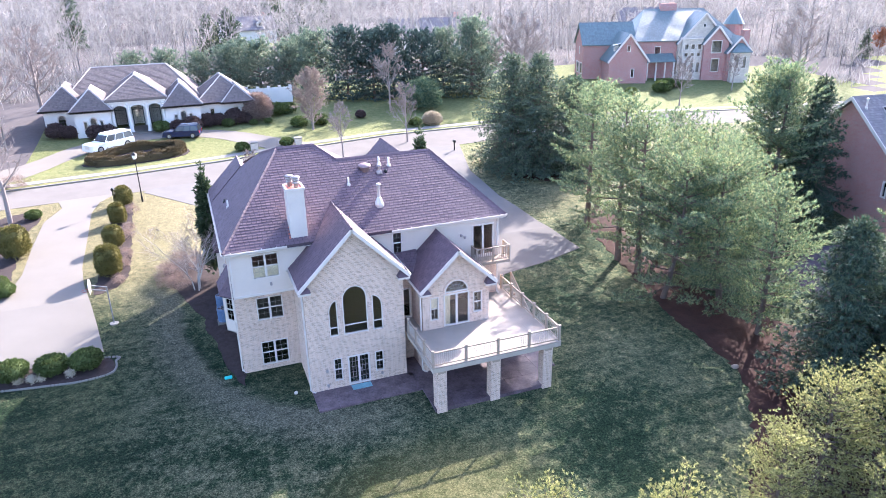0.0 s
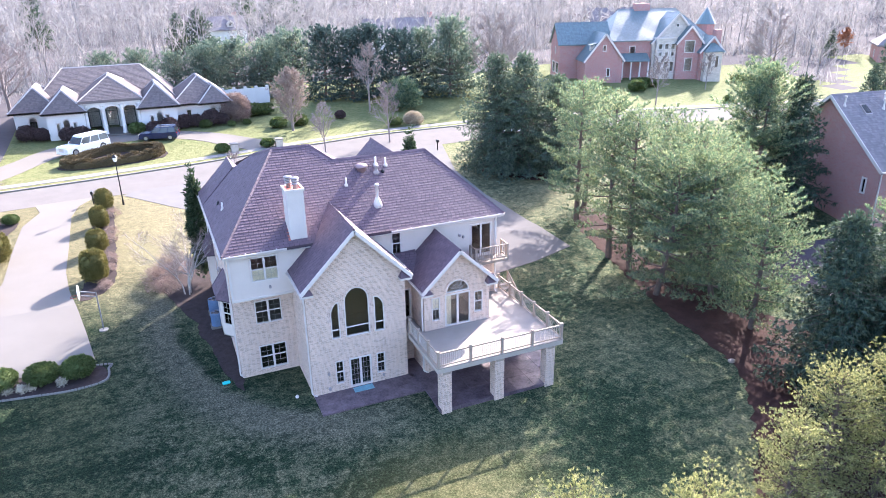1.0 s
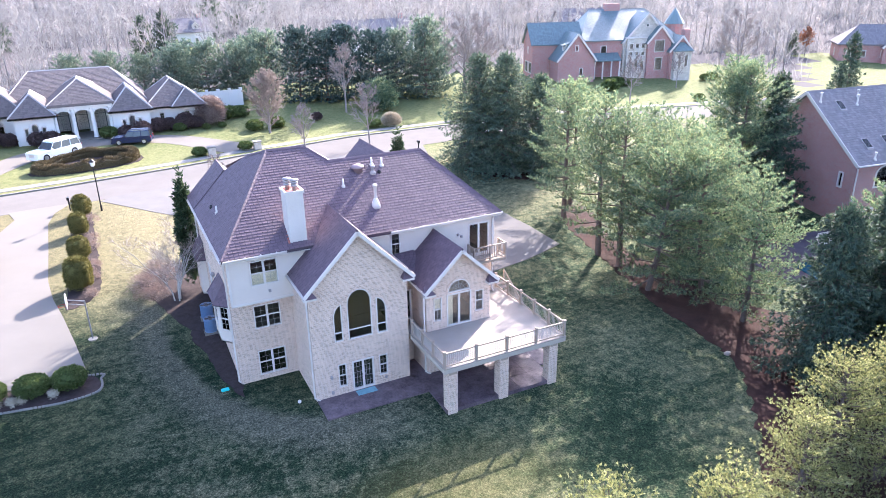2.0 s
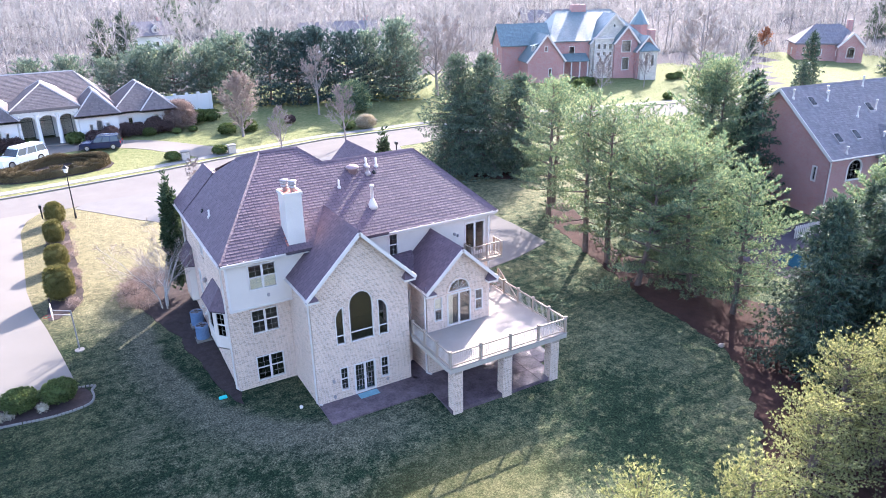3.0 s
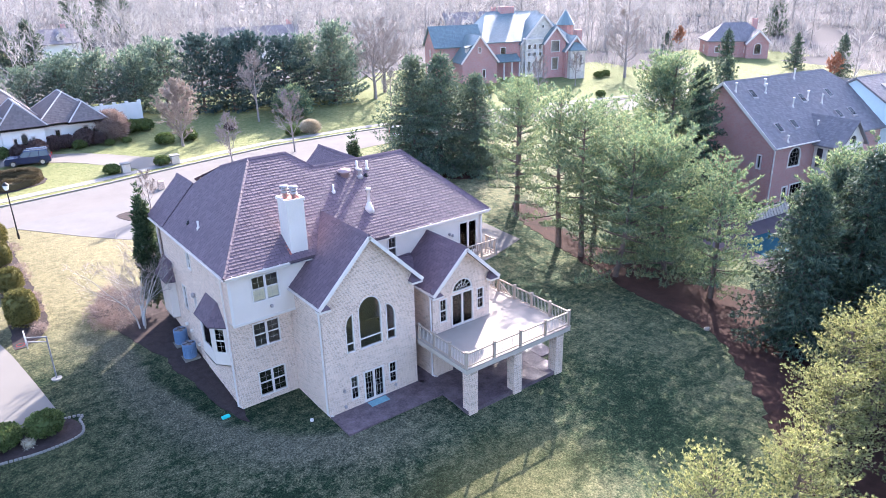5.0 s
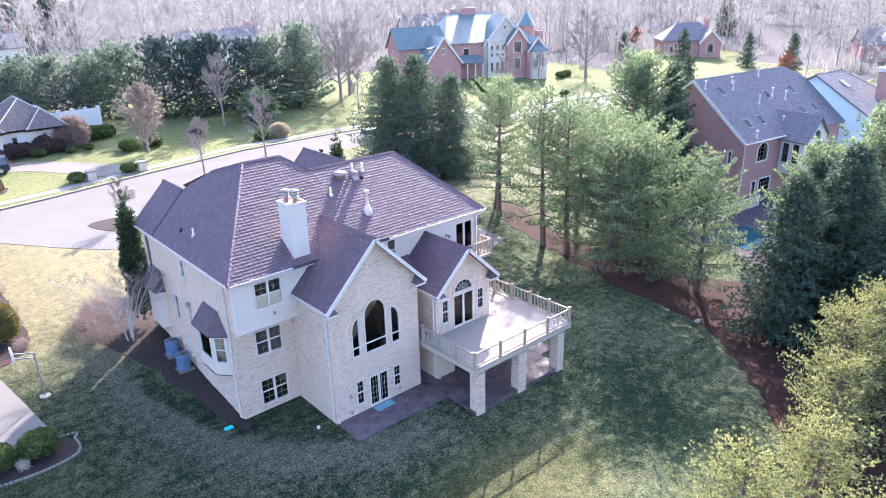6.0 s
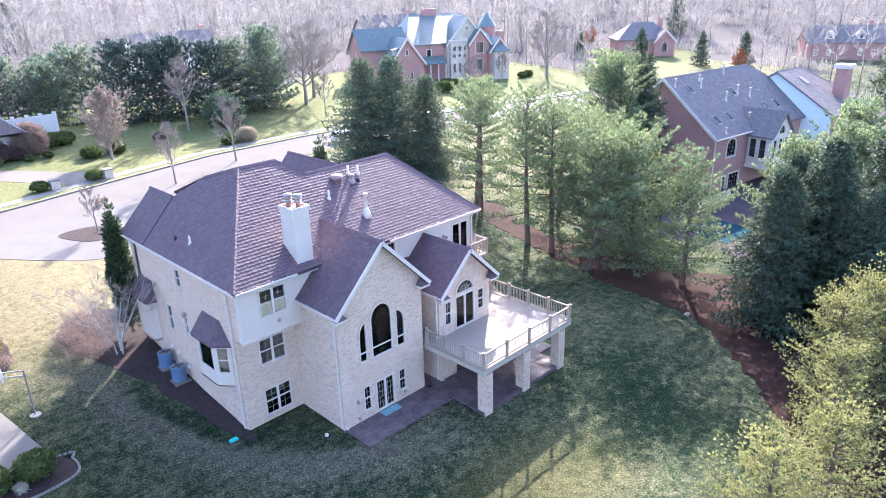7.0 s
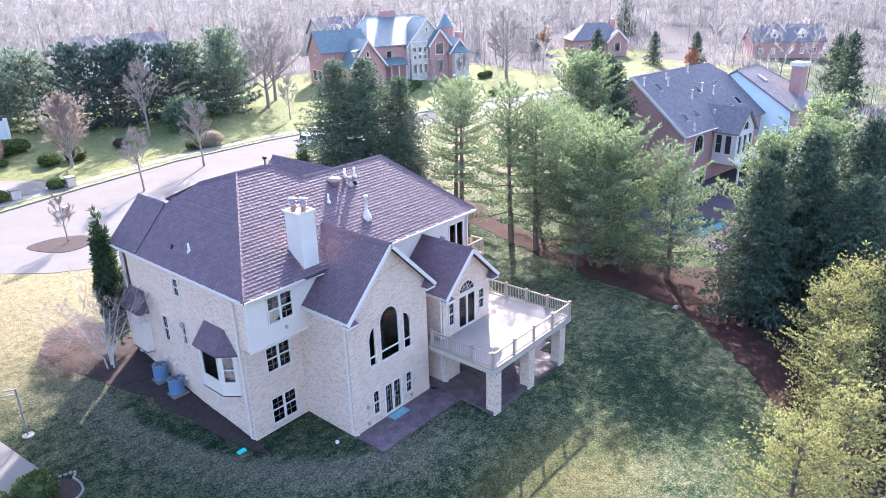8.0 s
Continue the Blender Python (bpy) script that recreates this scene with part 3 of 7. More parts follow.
def smooth_loop(pts, n=6):
    """A closed curve through the points."""
    out, m = [], len(pts)
    for i in range(m):
        a, b, c, d = (Vector(pts[(i + k) % m]) for k in (-1, 0, 1, 2))
        for k in range(n):
            t = k / n
            out.append(tuple(0.5 * ((2 * b) + (c - a) * t + (2 * a - 5 * b + 4 * c - d) * t * t + (3 * b - a - 3 * c + d) * t ** 3)))
    return out


def ragged(pts, seed, by=0.16):
    """An outline with an uneven, crumbled edge."""
    rng, out = random.Random(seed), []
    for p, q in zip(pts, pts[1:] + pts[:1]):
        m = max(1, int((Vector(q) - Vector(p)).length / 0.35))
        for k in range(m):
            a = Vector(p).lerp(Vector(q), k / m)
            out.append((a.x + rng.uniform(-by, by), a.y + rng.uniform(-by, by)))
    return out


def sheet(name, pts, lift, material, label, category, rim=0.25, kind="structure"):
    """A layer that follows the ground, lift metres above it, with edges that go down into it."""
    tris = mathutils_tess([[Vector((x, y, 0)) for x, y in pts]])
    bm = bmesh.new()
    v = [bm.verts.new((x, y, 0)) for x, y in pts]
    for t in tris:
        try:
            bm.faces.new([v[i] for i in t])
        except ValueError:
            pass
    for y, _ in SLOPE[1:-1]:
        bmesh.ops.bisect_plane(bm, geom=bm.verts[:] + bm.edges[:] + bm.faces[:], plane_co=(0, y, 0), plane_no=(0, 1, 0))
    bmesh.ops.recalc_face_normals(bm, faces=bm.faces[:])
    if sum(f.normal.z for f in bm.faces) < 0:
        bmesh.ops.reverse_faces(bm, faces=bm.faces[:])
    for q in bm.verts:
        q.co.z = ground_z(q.co.x, q.co.y) + lift
    bmesh.ops.remove_doubles(bm, verts=bm.verts[:], dist=0.001)
    bmesh.ops.dissolve_degenerate(bm, edges=bm.edges[:], dist=0.001)
    border = [e for e in bm.edges if e.is_boundary]
    got = bmesh.ops.extrude_edge_only(bm, edges=border)
    for q in got["geom"]:
        if isinstance(q, bmesh.types.BMVert):
            q.co.z -= lift + rim
    bmesh.ops.recalc_face_normals(bm, faces=bm.faces[:])
    return settled(name, bm, material, label, category, kind)


build_ground()
# ---- paving and beds ----
sheet("driveway", [(-8.3, 46.4), (-8.9, 50), (-9.5, 53.2), (-10.2, 56.5), (-10.6, 60), (-10.7, 66), (-10.9, 74), (-10.4, 77), (-9.0, 79.6), (-14.5, 79.2), (-13.8, 76.5), (-15.0, 72.8), (-15.1, 66), (-15.0, 60), (-15.6, 56.5), (-17.5, 54), (-24, 53), (-27, 50), (-27, 46.3), (-14.5, 46.3)], 0.03, M_CONCRETE, "wide pale concrete driveway in bright sun", "driveway")
sheet("front_drive", [(-1.5, 72.8), (1.5, 69.5), (4.5, 67.6), (9, 66.5), (16, 66), (20.5, 62), (21, 52), (18.4, 50.5), (18.4, 43.5), (22, 47.6), (26, 48.3), (30.3, 49.6), (29.3, 55.5), (28.9, 63.5), (29.6, 73), (33, 84.8), (24, 84.8), (14, 82.6), (4, 80.9), (-5, 80.1), (-6.2, 78.9)], 0.03, M_SIDEDRIVE, "pale asphalt drive sweeping round to a side pad", "driveway")
sheet("road", [(-75, 66), (-40, 74.5), (-20, 78.3), (-9, 79.2), (4, 80.2), (15, 82), (25, 84.2), (40, 85), (56, 84), (75, 80.5), (100, 75), (140, 64), (143, 71), (103, 82.6), (78, 88), (57, 91.8), (40, 93.2), (26, 93), (13, 90.5), (2, 88), (-10, 86), (-22, 84.6), (-42, 81), (-77, 73)], 0.022, M_ROAD, "wide sunlit residential street, worn pale asphalt", "road")
EDGE = [(-77, 73.2), (-42, 81.2), (-22, 84.8), (-10, 86.2), (2, 88.2), (13, 90.7), (26, 93.2), (40, 93.4), (57, 92), (78, 88.2), (103, 82.8), (143, 71.2)]


def strip_along(line, w0, w1):
    """The outline between two offsets to the left of a line."""
    left, right = [], []
    for i, p in enumerate(line):
        a, b = Vector(line[max(0, i - 1)]), Vector(line[min(len(line) - 1, i + 1)])
        d = (b - a).normalized()
        nrm = Vector((-d.y, d.x))
        right.append(tuple(Vector(p) + nrm * w0)), left.append(tuple(Vector(p) + nrm * w1))
    return right + left[::-1]


sheet("kerb", strip_along(EDGE, 0.0, 0.22), 0.15, M_KERB, "raised concrete kerb along the street", "kerb")
sheet("pavement", strip_along(EDGE, 1.6, 2.9), 0.035, M_KERB, "narrow concrete pavement behind the kerb", "pavement")
sheet("neighbour_drive", smooth_loop([(-24, 86.5), (-18.5, 91), (-14.5, 97.5), (-9, 102.5), (-3, 103.6), (2.5, 101.2), (7, 95.5), (10, 91.8), (14.5, 93.2), (10.5, 98.5), (5.5, 104.2), (0, 107), (-4, 107.5), (-4.5, 111.5), (-9.5, 111.5), (-10, 107), (-15.5, 103), (-20.5, 96), (-28, 91)], 3), 0.03, M_CONCRETE, "pale semicircular concrete drive before the white house", "driveway")
sheet("side_bed", ragged(smooth_loop([(0.28, 40.5), (-0.2, 40.6), (-0.75, 42.2), (-0.95, 43.6), (-1.15, 45.3), (-1.75, 47.3), (-1.7, 48.6), (-2.6, 50.6), (-3.5, 53.3), (-4.4, 57), (-2.5, 59.2), (0.5, 58.0), (0.28, 50)], 3), 3, 0.12), 0.03, M_MULCH, "dark bark mulch bed along the side wall", "mulch bed")
sheet("corner_bed", smooth_loop([(-8.6, 46.1), (-7.7, 45.4), (-7.8, 44.2), (-9.5, 43.9), (-11.5, 44.1), (-14.2, 44.5), (-17, 45.2), (-17, 46.2), (-12, 46.2)], 4), 0.04, M_MULCH, "dark mulch bed with a pale stone edging", "mulch bed")
sheet("topiary_bed", ragged(smooth_loop([(-9.3, 54.5), (-7.2, 56.2), (-6.9, 61), (-7.0, 68), (-7.2, 76), (-8.4, 77.3), (-9.0, 74), (-9.0, 66), (-9.1, 59)], 3), 4, 0.12), 0.03, M_MULCH, "strip of dark mulch under clipped shrubs", "mulch bed")
sheet("west_bed", ragged(smooth_loop([(-16.0, 57.5), (-15.8, 63), (-16.2, 69), (-15.4, 74.6), (-18.5, 76), (-21, 70), (-20, 62), (-18.5, 58)], 3), 5, 0.12), 0.03, M_MULCH, "mulch bed on the far side of the driveway", "mulch bed")
sheet("drive_island", smooth_loop([(2.2, 76.6), (4.8, 77.2), (7.0, 75.6), (6.4, 73.4), (3.8, 73.2)], 4), 0.06, M_MULCH, "small round planting island in the front drive", "mulch bed")
sheet("needle_bed", ragged(smooth_loop([(36, 56.5), (34.6, 55), (33.0, 52.3), (32.6, 49), (32.1, 44.7), (31.2, 39.8), (30.4, 35.6), (30.4, 31.3), (29.6, 28.4), (26.9, 24.9), (23.0, 21.2), (18.5, 17.6), (4, 19), (3, 10), (25, 6), (46, 12), (44, 26), (39, 31), (36.4, 36), (35.4, 44), (35.8, 50), (37.4, 55)], 3), 6, 0.2), 0.02, M_NEEDLES, "reddish pine needle litter under the trees", "needle litter")
sheet("spruce_bed", ragged(smooth_loop([(32.2, 73.5), (33.5, 69), (37, 65.2), (41.5, 65.4), (42, 69), (37, 74.2)], 3), 7, 0.12), 0.03, M_NEEDLES, "needle litter under three spruces", "needle litter")
sheet("hedge_bed", ragged(smooth_loop([(-13.4, 93.4), (-9.8, 91.4), (-2.4, 92.8), (-0.8, 96.2), (-3.8, 99.3), (-8.8, 99.0)], 3), 8, 0.12), 0.04, M_MULCH, "mulch island inside the semicircular drive", "mulch bed")
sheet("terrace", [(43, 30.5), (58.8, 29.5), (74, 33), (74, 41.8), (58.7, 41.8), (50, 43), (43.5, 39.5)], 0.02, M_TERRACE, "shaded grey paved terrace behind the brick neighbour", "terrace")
sheet("pool_cover", [(45.2, 34.0), (50.5, 33.2), (51.2, 37.4), (46.2, 38)], 0.06, M_BLUECOURT, "dull blue pool cover in the neighbouring garden", "pool cover")


def edging():
    """Pale stones set along the corner bed."""
    line = smooth_loop([(-8.3, 46.0), (-7.55, 45.3), (-7.75, 44.1), (-9.5, 43.75), (-11.5, 43.95), (-14.2, 44.35), (-17.1, 45.05), (-17.4, 46.2)], 40)[:-80]
    bm = bmesh.new()
    rng = random.Random(5)
    box(bm, -0.085, -0.06, -0.1, 0.085, 0.06, 0.11)
    bmesh.ops.bevel(bm, geom=bm.edges[:], offset=0.02, segments=1, affect="EDGES")
    root = thing("bed_edging", (-9, 44, ground_z(-9, 44)), "curved edging of pale stones round a mulch bed", "stone edging", kind="structure")
    first = part("stone", bm, M_KERB, root, local=True)
    mesh = first.data
    total, k = 0.0, 0
    for a, b in zip(line, line[1:]):
        d = Vector(b) - Vector(a)
        total += d.length
        if total < 0.176:
            continue
        total = 0.0
        ob = first if k == 0 else new("stone", mesh)
        ob.parent = root
        z = ground_z(*a)
        ob.matrix_basis = Matrix.Translation(Vector((a[0], a[1], z)) - root.location) @ pose(0, 0, 0, rng.uniform(-4, 4), rng.uniform(-4, 4), math.degrees(math.atan2(d.y, d.x)) + rng.uniform(-6, 6))
        k += 1


edging()

# ---- the house: cream brick and white siding, three storeys to the rear ----
house = thing("house", (9.0, 45.0, 0.0), "large cream brick house with mauve shingle roof and white siding", "house")
EAVE = 8.78
# west part, brick below and siding above
A0, A1 = (0.3, 41.15), (4.2, 41.15)
low_a, mid_a = rect(1.22, 2.95, 0.36, 2.06), rect(1.25, 2.9, 3.6, 5.18)
wall(house, A0, A1, rect(0.252, 3.9, -0.6, 5.78), (low_a, mid_a), M_BRICK, label="cream brick rear wall")
window(house, A0, A1, low_a, 4, 4, 1.25, (2.085,), sill=M_BRICK)
window(house, A0, A1, mid_a, 4, 4, 4.42, (2.075,), sill=M_BRICK)
S0, S1 = (0.3, 40.4), (17.9, 40.4)
up_a, up_b, up_door = rect(1.22, 2.86, 6.78, 8.36), rect(10.12, 10.78, 7.0, 8.5), rect(15.7, 17.3, 5.9, 8.2)
wall(house, S0, S1, rect(0.252, 17.6, 5.78, EAVE), (up_a, up_b, up_door), M_SIDING, 0.2, label="white clapboard upper wall")
window(house, S0, S1, up_a, 4, 4, 7.56, (2.04,), blind=(1.3, 2.78, 6.86, 7.52))
window(house, S0, S1, up_b, 2, 4, 7.75)
window(house, S0, S1, up_door, 1, 1, None, (16.5,), frame=0.1, name="sliding_door")
HOLES = [(1.15, 2.93, 6.71, 8.43), (10.05, 10.85, 6.93, 8.57), (15.63, 17.37, 5.9, 8.27)]


def siding_spans(z):
    cuts = [0.0]
    for a, b, lo, hi in HOLES:
        if lo < z < hi:
            cuts += [a, b]
    cuts.append(17.6)
    return list(zip(cuts[::2], cuts[1::2]))


clapboards(house, S0, S1, siding_spans, 5.8, EAVE - 0.05)
part("soffit", box(bmesh.new(), 0.3, 40.42, 5.70, 4.2, 41.14, 5.775), M_WHITE, house)
# east part below the siding
E0 = (12.6, 40.42)
wall(house, E0, (17.9, 40.42), rect(0, 5.3, -0.6, 5.77), (rect(1.2, 2.9, 0.05, 2.1), rect(3.3, 4.4, 3.1, 5.1)), M_BRICK)
window(house, E0, (17.9, 40.42), rect(1.2, 2.9, 0.05, 2.1), 4, 5, None, (2.05,), name="door", frame=0.09)
window(house, E0, (17.9, 40.42), rect(3.3, 4.4, 3.1, 5.1), 2, 4, 4.1)
wall(house, (12.6, 36.85), (12.6, 40.4), rect(0, 3.55, -0.6, 2.68), (), M_BRICK)
wall(house, (11.15, 36.85), (12.6, 36.85), rect(0, 1.2, -0.6, 2.68), (), M_BRICK)
# outer side walls
W0, W1 = (0.3, 53.3), (0.3, 40.4)
win_w = [rect(5.75, 6.45, 6.95, 8.15), rect(3.75, 4.45, 3.5, 5.25), rect(5.98, 6.5, 3.95, 5.15)]
wall(house, W0, W1, [(0, -0.4), (12.15, -0.6), (12.15, 5.78), (12.9, 5.78), (12.9, EAVE), (0, EAVE)], win_w, M_BRICK, label="cream brick side wall")
for w in win_w:
    window(house, W0, W1, w, 2, 4, (w[0][1] + w[2][1]) / 2, sill=M_BRICK)
wall(house, (17.9, 40.4), (17.9, 49.9), rect(0.275, 9.5, -0.6, EAVE), (rect(2, 3.2, 6.9, 8.3), rect(5, 6.2, 6.9, 8.3)), M_BRICK)
for u in (2, 5):
    window(house, (17.9, 40.4), (17.9, 49.9), rect(u, u + 1.2, 6.9, 8.3), 2, 4, 7.6)
wall(house, (12.8, 53.0), (0.3, 53.0), rect(0, 12.5, -0.4, EAVE), (), M_BRICK, name="front_wall")
wall(house, (17.9, 49.9), (12.8, 49.9), rect(0, 5.1, -0.4, EAVE), (), M_BRICK, name="front_wall")
wall(house, (12.8, 49.9), (12.8, 53.0), rect(0, 3.1, -0.4, EAVE), (), M_BRICK, name="front_wall")
# floors inside, so that rooms are closed
for z in (2.70, 5.62, 8.60):
    part("inner_floor", box(bmesh.new(), 0.56, 41.45, z, 12.5, 52.7, z + 0.16), M_INSIDE, house)
    part("inner_floor", box(bmesh.new(), 12.55, 40.72, z, 17.6, 49.6, z + 0.16), M_INSIDE, house)
part("inner_wall", box(bmesh.new(), 0.56, 46.0, 0, 17.6, 46.15, 8.6), M_INSIDE, house)

# main roof
zE, zA, zB = 8.85, 13.41, 12.52
a, b, c, d = (-0.04, 39.95, zE), (18.27, 39.95, zE), (18.27, 50.25, zE), (-0.04, 53.6, zE)
rw, re, qw, qe = (4.45, 46.15, zA), (6.85, 46.15, zA), (8.1, 44.95, zB), (14.67, 44.95, zB)
va, vb = (13.1, 50.25, zE), (13.1, 53.25, zE)


def west_roof_z(x):
    return zE + (zA - zE) / 4.49 * (x + 0.04)


# the west slope runs on past the hip towards the front gables
he, hf, hg, hk = (3.6, 48.9, west_roof_z(3.6)), (2.3, 50.8, west_roof_z(2.3)), (5.4, 48.9, 11.5), (4.4, 51.2, 10.2)
roof(house, [[a, b, qe, qw, re, rw], [d, a, rw, he, hf], [b, c, qe], [qw, qe, c, va], [re, qw, va, vb], [rw, re, vb, hk, hg], [rw, hg, he], [he, hg, hk, hf], [hf, hk, d]], [(rw, re), (qw, qe), (a, rw), (b, qe), (rw, he), (c, qe), (re, qw)], M_SHINGLE, M_ROOF, "main_roof", "mauve asphalt shingle hip roof")


def gable_roof(x0, x1, zlow, xr, zr, y0, y1, name, label, seed, y1r=None):
    yr = y1 if y1r is None else y1r
    r0, r1 = (xr, y0, zr), (xr, yr, zr)
    return roof(house, [[(x0, y1, zlow), (x0, y0, zlow), r0, r1], [(x1, y0, zlow), (x1, y1, zlow), r1, r0]], [(r0, r1)], M_SHINGLE, M_ROOF, name, label, seed=seed)


gable_roof(3.68, 10.32, 7.16, 7.0, 10.5, 36.72, 40.6, "rear_gable_roof", "steep mauve shingle gable roof", 2, 42.34)
gable_roof(10.88, 15.92, 5.92, 13.4, 8.3, 36.32, 40.38, "sunroom_roof", "steep mauve shingle gable roof over the sunroom", 3)
gable_roof(-0.04, 4.7, 8.9, 2.33, 11.32, 53.9, 50.6, "front_gable_roof", "mauve shingle gable roof to the street", 4, 50.7)
gable_roof(4.6, 9.4, 8.2, 7.0, 10.5, 54.6, 51.0, "entry_gable_roof", "mauve shingle gable roof over the entry", 5, 50.2)
gable_roof(11.0, 17.7, 7.6, 14.4, 11.0, 56.5, 49.0, "wing_roof", "mauve shingle gable roof of the street wing", 6, 47.2)
wall(house, (17.4, 56.1), (11.3, 56.1), [(0, -0.4), (6.1, -0.4), (6.1, 7.75), (3.05, 10.75), (0, 7.75)], (), M_BRICK, name="front_wall")
wall(house, (17.4, 50.0), (17.4, 55.85), rect(0, 5.85, -0.4, 7.75), (), M_BRICK, name="side_wall")
wall(house, (11.3, 55.85), (11.3, 53.1), rect(0, 2.75, -0.4, 7.75), (), M_BRICK, name="side_wall")
wall(house, (9.2, 54.3), (4.8, 54.3), [(0, -0.4), (4.4, -0.4), (4.4, 8.2), (2.2, 10.25), (0, 8.2)], (), M_BRICK, name="front_wall")
wall(house, (4.35, 53.6), (0.3, 53.6), [(0, -0.4), (4.05, -0.4), (4.05, 9.0), (2.0, 11.1), (0, 9.0)], (), M_BRICK, name="front_wall")

# rear gable block with the tall arched window
G0, G1 = (3.95, 37.15), (10.05, 37.15)
gx = 3.95
arch_l, arch_c, arch_r = arched(5.33 - gx, 5.88 - gx, 3.66, 5.2, 0.85, -1), arched(6.2 - gx, 7.72 - gx, 3.62, 5.95, 0.85), arched(8.02 - gx, 8.66 - gx, 3.6, 5.15, 0.85, 1)
g_l, g_d, g_r = rect(5.4 - gx, 5.93 - gx, 0.55, 2.12), rect(6.27 - gx, 7.68 - gx, 0.08, 2.12), rect(8.02 - gx, 8.57 - gx, 0.66, 2.08)
wall(house, G0, G1, [(0, -0.6), (6.1, -0.6), (6.1, 7.3), (3.05, 10.32), (0, 7.3)], (arch_l, arch_c, arch_r, g_l, g_d, g_r), M_BRICK, label="cream brick gable wall with arched window")
for w in (arch_l, arch_c, arch_r):
    window(house, G0, G1, w, 1, 1, 4.22 if w is not arch_c else 4.25, sill=M_BRICK, frame=0.06, name="arched_window")
window(house, G0, G1, g_l, 2, 4, 1.34, sill=M_BRICK, frame=0.06)
window(house, G0, G1, g_r, 2, 4, 1.38, sill=M_BRICK, frame=0.06)
french = window(house, G0, G1, g_d, 6, 5, None, (3.025,), frame=0.1, name="french_door")
for u in (2.93, 3.12):
    part("door_handle", rod(bmesh.new(), (gx + u, 37.06, 1.05), (gx + u, 37.06, 1.2), 0.02), M_METAL, french)
wall(house, (3.95, 41.15), (3.95, 37.4), rect(0, 3.75, -0.6, 7.3), (), M_BRICK, label="cream brick return wall")
wall(house, (10.05, 37.4), (10.05, 40.4), rect(0, 3.0, -0.6, 7.3), (), M_BRICK, label="cream brick return wall")
for z in (2.70,):
    part("inner_floor", box(bmesh.new(), 4.25, 37.45, z, 9.75, 41.4, z + 0.16), M_INSIDE, house)


def arch_trim(u0, u1, zs, rise, side, p0, p1, material, deep=0.05, wide=0.11):
    """A raised brick ring round a curved head."""
    put = along(p0, p1)
    outer = arched(u0 - wide, u1 + wide, zs, zs, rise + wide, side, 12)[1:] if side == 0 else None
    inner = arched(u0, u1, zs, zs, rise, side, 12)[1:]
    if side == 0:
        ring = outer[1:] + [p for p in inner[1:]][::-1]
    elif side < 0:
        o = arched(u0 - wide, u1, zs, zs, rise + wide, side, 12)[2:]
        ring = o + arched(u0, u1, zs, zs, rise, side, 12)[2:][::-1]
    else:
        o = arched(u0, u1 + wide, zs, zs, rise + wide, side, 12)[2:]
        ring = o + arched(u0, u1, zs, zs, rise, side, 12)[2:][::-1]
    part("arch_ring", solid(bmesh.new(), [ring], lambda u, v, dd: put(u, v, dd - deep), deep - 0.003), material, house)


arch_trim(6.2 - gx, 7.72 - gx, 5.95, 0.85, 0, G0, G1, M_BRICK)
arch_trim(5.33 - gx, 5.88 - gx, 5.2, 0.85, -1, G0, G1, M_BRICK)
arch_trim(8.02 - gx, 8.66 - gx, 5.15, 0.85, 1, G0, G1, M_BRICK)

# sunroom on the deck
N0, N1 = (11.15, 36.85), (15.65, 36.85)
nx = 11.15
s_l, s_d, s_a, s_r = rect(11.65 - nx, 12.22 - nx, 3.6, 5.17), rect(12.55 - nx, 14.3 - nx, 3.03, 5.25), arched(12.62 - nx, 14.22 - nx, 5.33, 5.4, 0.76), rect(14.57 - nx, 15.17 - nx, 3.65, 5.1)
wall(house, N0, N1, [(0, 2.68), (4.5, 2.68), (4.5, 6.06), (2.25, 8.14), (0, 6.06)], (s_l, s_d, s_a, s_r), M_BRICK, label="cream brick sunroom gable")
window(house, N0, N1, s_l, 2, 4, 4.38, sill=M_BRICK, frame=0.06, blind=(0.57, 1.0, 4.42, 5.1))
window(house, N0, N1, s_r, 2, 4, 4.38, sill=M_BRICK, frame=0.06)
window(house, N0, N1, s_d, 1, 1, None, (2.275,), frame=0.09, name="sliding_door", blind=(1.5, 1.86, 3.13, 5.15))
fan = window(house, N0, N1, s_a, 1, 1, None, frame=0.08, name="fanlight")
bm = bmesh.new()
for k in range(1, 6):
    t = math.pi * k / 6
    bar(bm, (13.42 + 0.12 * math.cos(t), 36.89, 5.42 + 0.1 * math.sin(t)), (13.42 + 0.74 * math.cos(t), 36.89, 5.42 + 0.68 * math.sin(t)), 0.025, 0.02)
for k in range(12):
    t, t2 = math.pi * k / 12, math.pi * (k + 1) / 12
    bar(bm, (13.42 + 0.42 * math.cos(t), 36.888, 5.42 + 0.38 * math.sin(t)), (13.42 + 0.42 * math.cos(t2), 36.888, 5.42 + 0.38 * math.sin(t2)), 0.02, 0.02)
part("sunburst_grille", bm, M_WHITE, fan)
arch_trim(12.62 - nx, 14.22 - nx, 5.4, 0.76, 0, N0, N1, M_BRICK)
wall(house, (11.15, 39.0), (11.15, 37.1), rect(0, 1.9, -0.6, 6.1), (), M_BRICK, label="cream brick return wall")
wall(house, (15.65, 37.1), (15.65, 40.4), rect(0, 3.3, 2.68, 6.06), (rect(0.9, 2.4, 3.5, 5.4),), M_BRICK)
window(house, (15.65, 37.1), (15.65, 40.4), rect(0.9, 2.4, 3.5, 5.4), 4, 4, None, (1.65,))
K0, K1 = (10.05, 39.0), (11.15, 39.0)
k_d = rect(0.3, 1.02, 3.03, 5.12)
